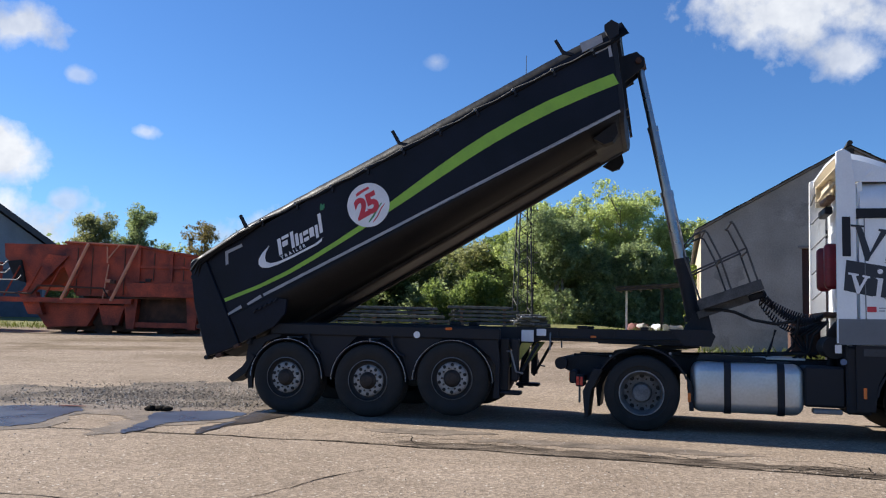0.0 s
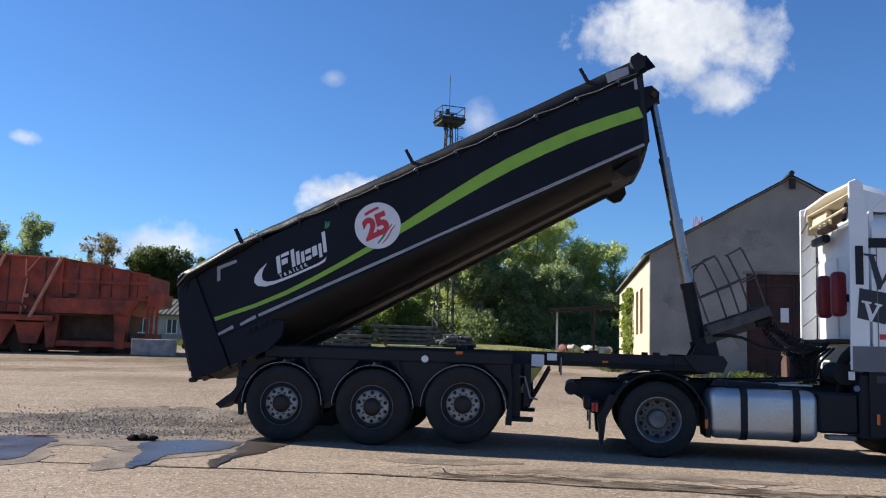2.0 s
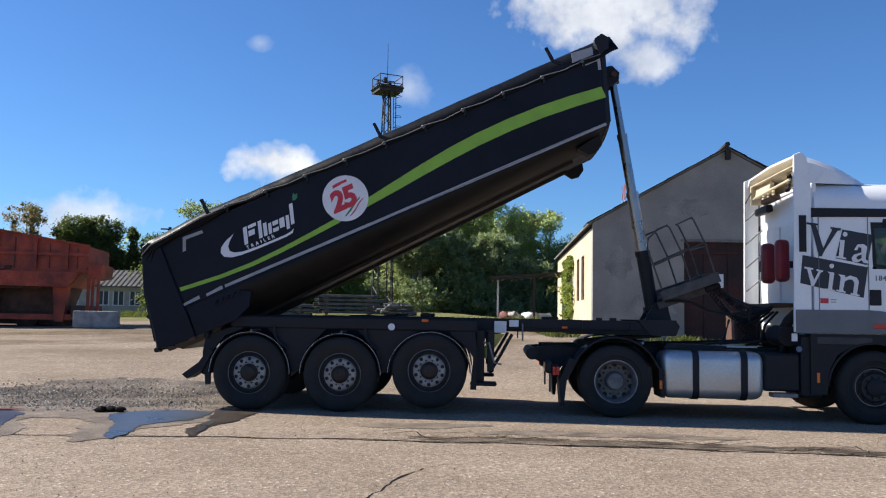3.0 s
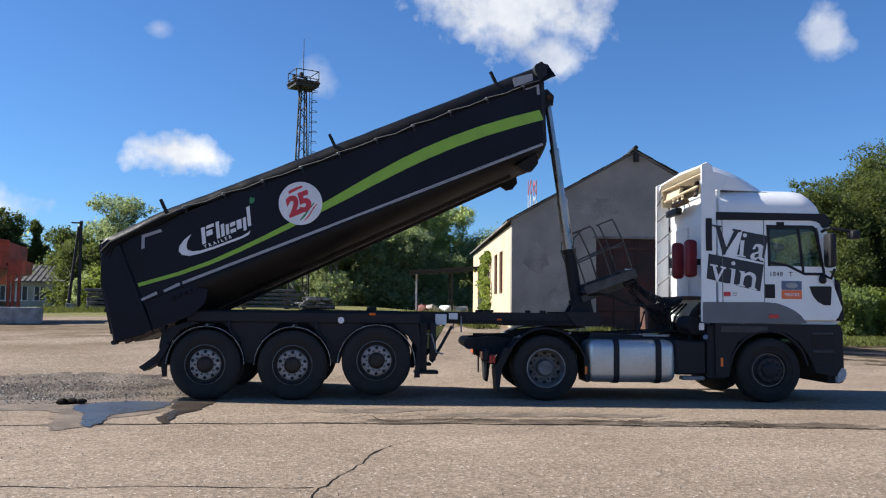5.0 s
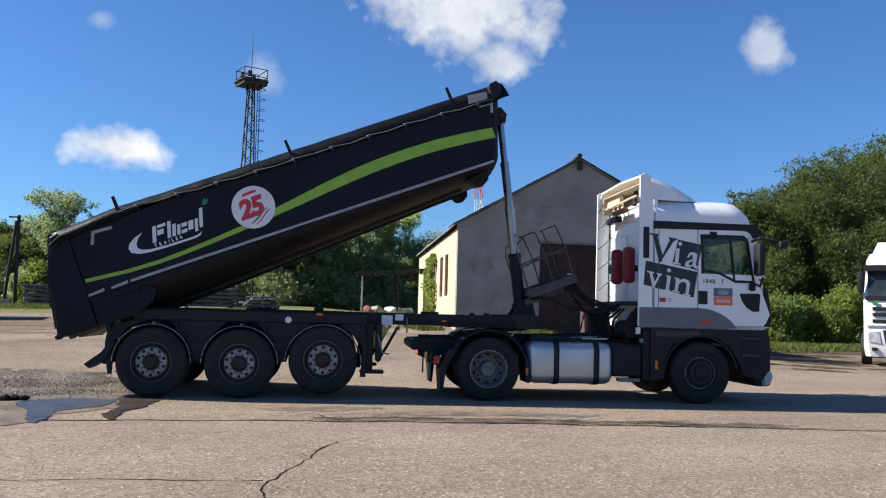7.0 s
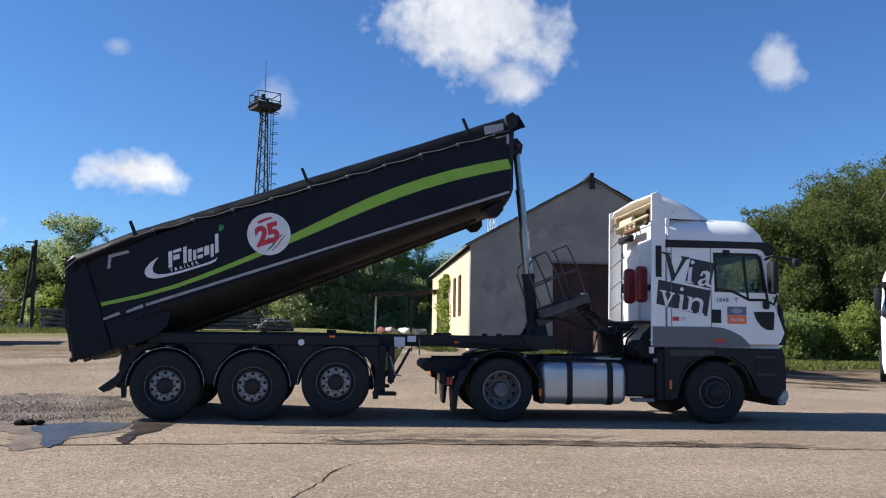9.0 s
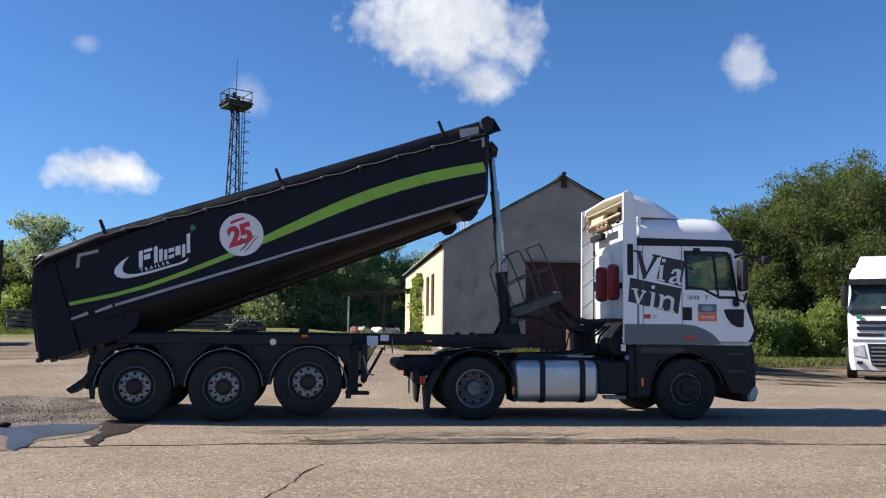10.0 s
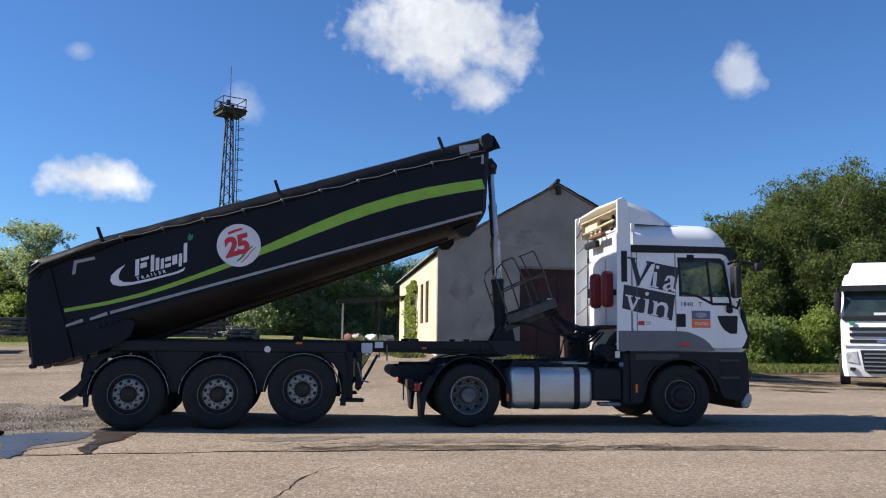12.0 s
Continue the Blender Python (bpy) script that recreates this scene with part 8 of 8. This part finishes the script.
for k, (x, y, a, b) in enumerate(((17.5, 21.5, 2.2, 0.7), (20.5, 23.4, 2.6, 0.8), (24.0, 24.9, 3.0, 0.9), (14.6, 18.9, 1.3, 0.35), (18.6, 19.6, 1.5, 0.45), (26.5, 26.9, 3.6, 0.9), (16.6, 18.2, 1.1, 0.3), (21.0, 20.9, 1.8, 0.4), (15.6, 17.2, 0.8, 0.2), (19.4, 17.9, 1.0, 0.25))):
    inked("soil_patch", [(x - a, y + 0.3), (x - 0.3 * a, y + b), (x + 0.6 * a, y + 0.7 * b), (x + a, y - 0.5), (x + 0.2 * a, y - b), (x - 0.6 * a, y - 0.5 * b)], 40.0 + k, M_SOIL, "brown trodden soil and litter over the asphalt", 0.012, 0.3)


def crack(pts, width, seed, label):
    """A crack filled with dark soil, wandering between the points."""
    line = []
    for (ax, ay), (bx, by) in zip(pts, pts[1:]):
        n = max(3, int(math.hypot(bx - ax, by - ay) / 0.09))
        for i in range(n):
            line.append((ax + (bx - ax) * i / n, ay + (by - ay) * i / n))
    line.append(pts[-1])
    bm = bmesh.new()
    prev = None
    for i, (x, y) in enumerate(line):
        dx = 0.1 * noise.noise((x * 1.3, y * 1.3, seed)) + 0.035 * noise.noise((x * 7, y * 7, seed))
        w = 0.62 * width * (0.2 + 0.9 * abs(noise.noise((x * 2.1, y * 2.1, seed + 4))) + 0.3 * abs(noise.noise((x * 11, y * 11, seed))))
        j = min(i + 1, len(line) - 1)
        k = max(i - 1, 0)
        d = Vector((line[j][0] - line[k][0], line[j][1] - line[k][1])).normalized()
        nx, ny = -d.y, d.x
        px, py = x + nx * dx, y + ny * dx
        pair = [bm.verts.new((px + nx * w, py + ny * w, land(px, py) + 0.004)), bm.verts.new((px - nx * w, py - ny * w, land(px, py) + 0.004))]
        if prev:
            bm.faces.new((prev[0], prev[1], pair[1], pair[0]))
        prev = pair
    tagged(part("crack", bm, M_CRACK), label, "crack", kind="structure")


crack([(-9, 11.9), (-2.97, 10.85), (-0.7, 10.42), (1.9, 9.7), (4.6, 8.88), (6.85, 7.95), (13, 5.7)], 0.085, 2.0, "long soil-filled joint across the asphalt")
crack([(-3, 10.9), (0, 10.3), (4.6, 8.95), (8, 7.6)], 0.032, 5.0, "fine crack beside the long joint")
crack([(-0.02, 8.55), (-0.25, 8.1), (-0.74, 7.26), (-1.16, 6.68), (-1.25, 6.3), (-1.1, 5.2)], 0.026, 8.0, "branching crack in the asphalt")
crack([(-0.02, 8.55), (0.3, 8.75)], 0.02, 9.0, "short crack in the asphalt")
crack([(-6.5, 8.2), (-3.2, 7.3), (-1.57, 6.82), (-1.16, 6.68)], 0.022, 11.0, "crack running into the branching crack")
for k in range(30):
    rk = random.Random(100 + k)
    x = rk.uniform(-0.3, 4.6)
    y = 10.55 - 0.3 * x + rk.uniform(-0.35, 0.55)
    crack([(x, y), (x + rk.uniform(0.2, 0.6), y - rk.uniform(-0.3, 0.5)), (x + rk.uniform(0.5, 1.2), y - rk.uniform(-0.2, 0.5))], 0.022, 20.0 + k, "short crazing crack in worn asphalt")

rs = random.Random(31)
for i in range(9):
    b = bmesh.new()
    bmesh.ops.create_icosphere(b, subdivisions=2, radius=rs.uniform(0.03, 0.075))
    for v in b.verts:
        v.co.z *= 0.6
        v.co *= 1 + 0.4 * noise.noise(v.co * 14 + Vector((i, 0, 0)))
    ob = part("clod", b, M_CRACK)
    ob.matrix_basis = pose(-3.42 + rs.uniform(-0.22, 0.22), 13.25 + rs.uniform(-0.1, 0.1), 0.04)
    tagged(ob, "dark clod of spilt soil on asphalt", "clod", "clods behind the trailer")
# a flattened lump stands in for the red stain in the water
for x, y, w in ((-4.85, 13.36, 0.24),):
    b = bmesh.new()
    bmesh.ops.create_icosphere(b, subdivisions=2, radius=w)
    for v in b.verts:
        v.co = Vector((v.co.x * (1 + 0.3 * noise.noise(v.co * 3)), v.co.y * 0.12, v.co.z * 0.05))
    ob = part("red_stain", b, M_SACKRED)
    ob.matrix_basis = pose(x, y, 0.03)
    tagged(ob, "faded red stain on wet asphalt, built as a flat lump", "rag")


def stone_material():
    mat = surface("mixed_stones", (0.2, 0.18, 0.16), 0.85, 0, 0.3, 6, 0.3, 60)
    nt = mat.node_tree
    geo, ramp = nt.nodes.new("ShaderNodeNewGeometry"), nt.nodes.new("ShaderNodeValToRGB")
    ramp.color_ramp.elements[0].color, ramp.color_ramp.elements[1].color = (0.05, 0.041, 0.035, 1), (0.5, 0.46, 0.4, 1)
    mid = ramp.color_ramp.elements.new(0.7)
    mid.color = (0.19, 0.155, 0.125, 1)
    nt.links.new(geo.outputs["Random Per Island"], ramp.inputs[0])
    nt.links.new(ramp.outputs[0], nt.nodes["Principled BSDF"].inputs["Base Color"])
    return mat


def make_stones():
    """Loose grit and stones over the washed-out strip."""
    rng = np.random.default_rng(8)
    verts, faces = [], []
    for _ in range(6500):
        x, y = rng.normal(-4.0, 1.5), rng.normal(14.9, 0.85)
        r = rng.uniform(0.006, 0.023)
        if rng.random() < 0.35:
            x, y, r = rng.uniform(-8, 9), rng.uniform(5.5, 13), r * 0.4
        elif not (-7.2 < x < -1.7 and 13.2 < y < 17.0):
            continue
        z = land(x, y) + 0.008
        k = len(verts)
        a = rng.uniform(0, 6.28)
        verts += [(x + r * math.cos(a + 1.57 * i) * rng.uniform(0.7, 1.3), y + r * math.sin(a + 1.57 * i), z - 0.004) for i in range(4)] + [(x + rng.normal(0, r * 0.2), y, z + r * rng.uniform(0.5, 1.0))]
        faces += [(k + i, k + (i + 1) % 4, k + 4) for i in range(4)]
    me = bpy.data.meshes.new("loose_stones")
    me.from_pydata(verts, [], faces)
    me.materials.append(stone_material())
    tagged(new("loose_stones", me), "loose brown and grey grit and small stones on the asphalt", "stones", kind="stuff")


make_stones()


# ---- what moves: the body sinks, the ram slides in ----
TILT = ((0.0, 27.2), (0.5, 26.83), (1.0, 26.45), (1.5, 26.02), (2.0, 25.6), (2.5, 25.15), (3.0, 24.68), (5.0, 23.06), (5.5, 22.65), (6.0, 22.24),
        (6.5, 21.85), (7.0, 21.5), (9.0, 19.83), (9.5, 19.43), (10.0, 19.05), (10.5, 18.62), (11.0, 18.23), (11.5, 17.9), (12.0, 17.5))


def motions():
    body_rows, ram_rows, stage_rows, head_rows = [], [], [[], [], []], []
    for t, a in TILT:
        m = pose(*HINGE, 0, -a, 0)
        body_rows.append((t, m))
        d = m @ RAM_EYE - RAM_FOOT
        lean = math.degrees(math.atan2(d.x, d.z))
        ram_rows.append((t, pose(*RAM_FOOT, 0, lean, 0)))
        out = (d.length - 1.2) / 3
        for i in range(3):
            stage_rows[i].append((t, pose(0, 0, 0.2 + out * (i + 1) - 0.0)))
        head_rows.append((t, pose(0, 0, d.length - 0.06)))
    walk(tipper, body_rows)
    walk(ram, ram_rows)
    for st, rows in zip(ram_stages, stage_rows):
        walk(st, rows)
    walk(ram_head, head_rows)


motions()
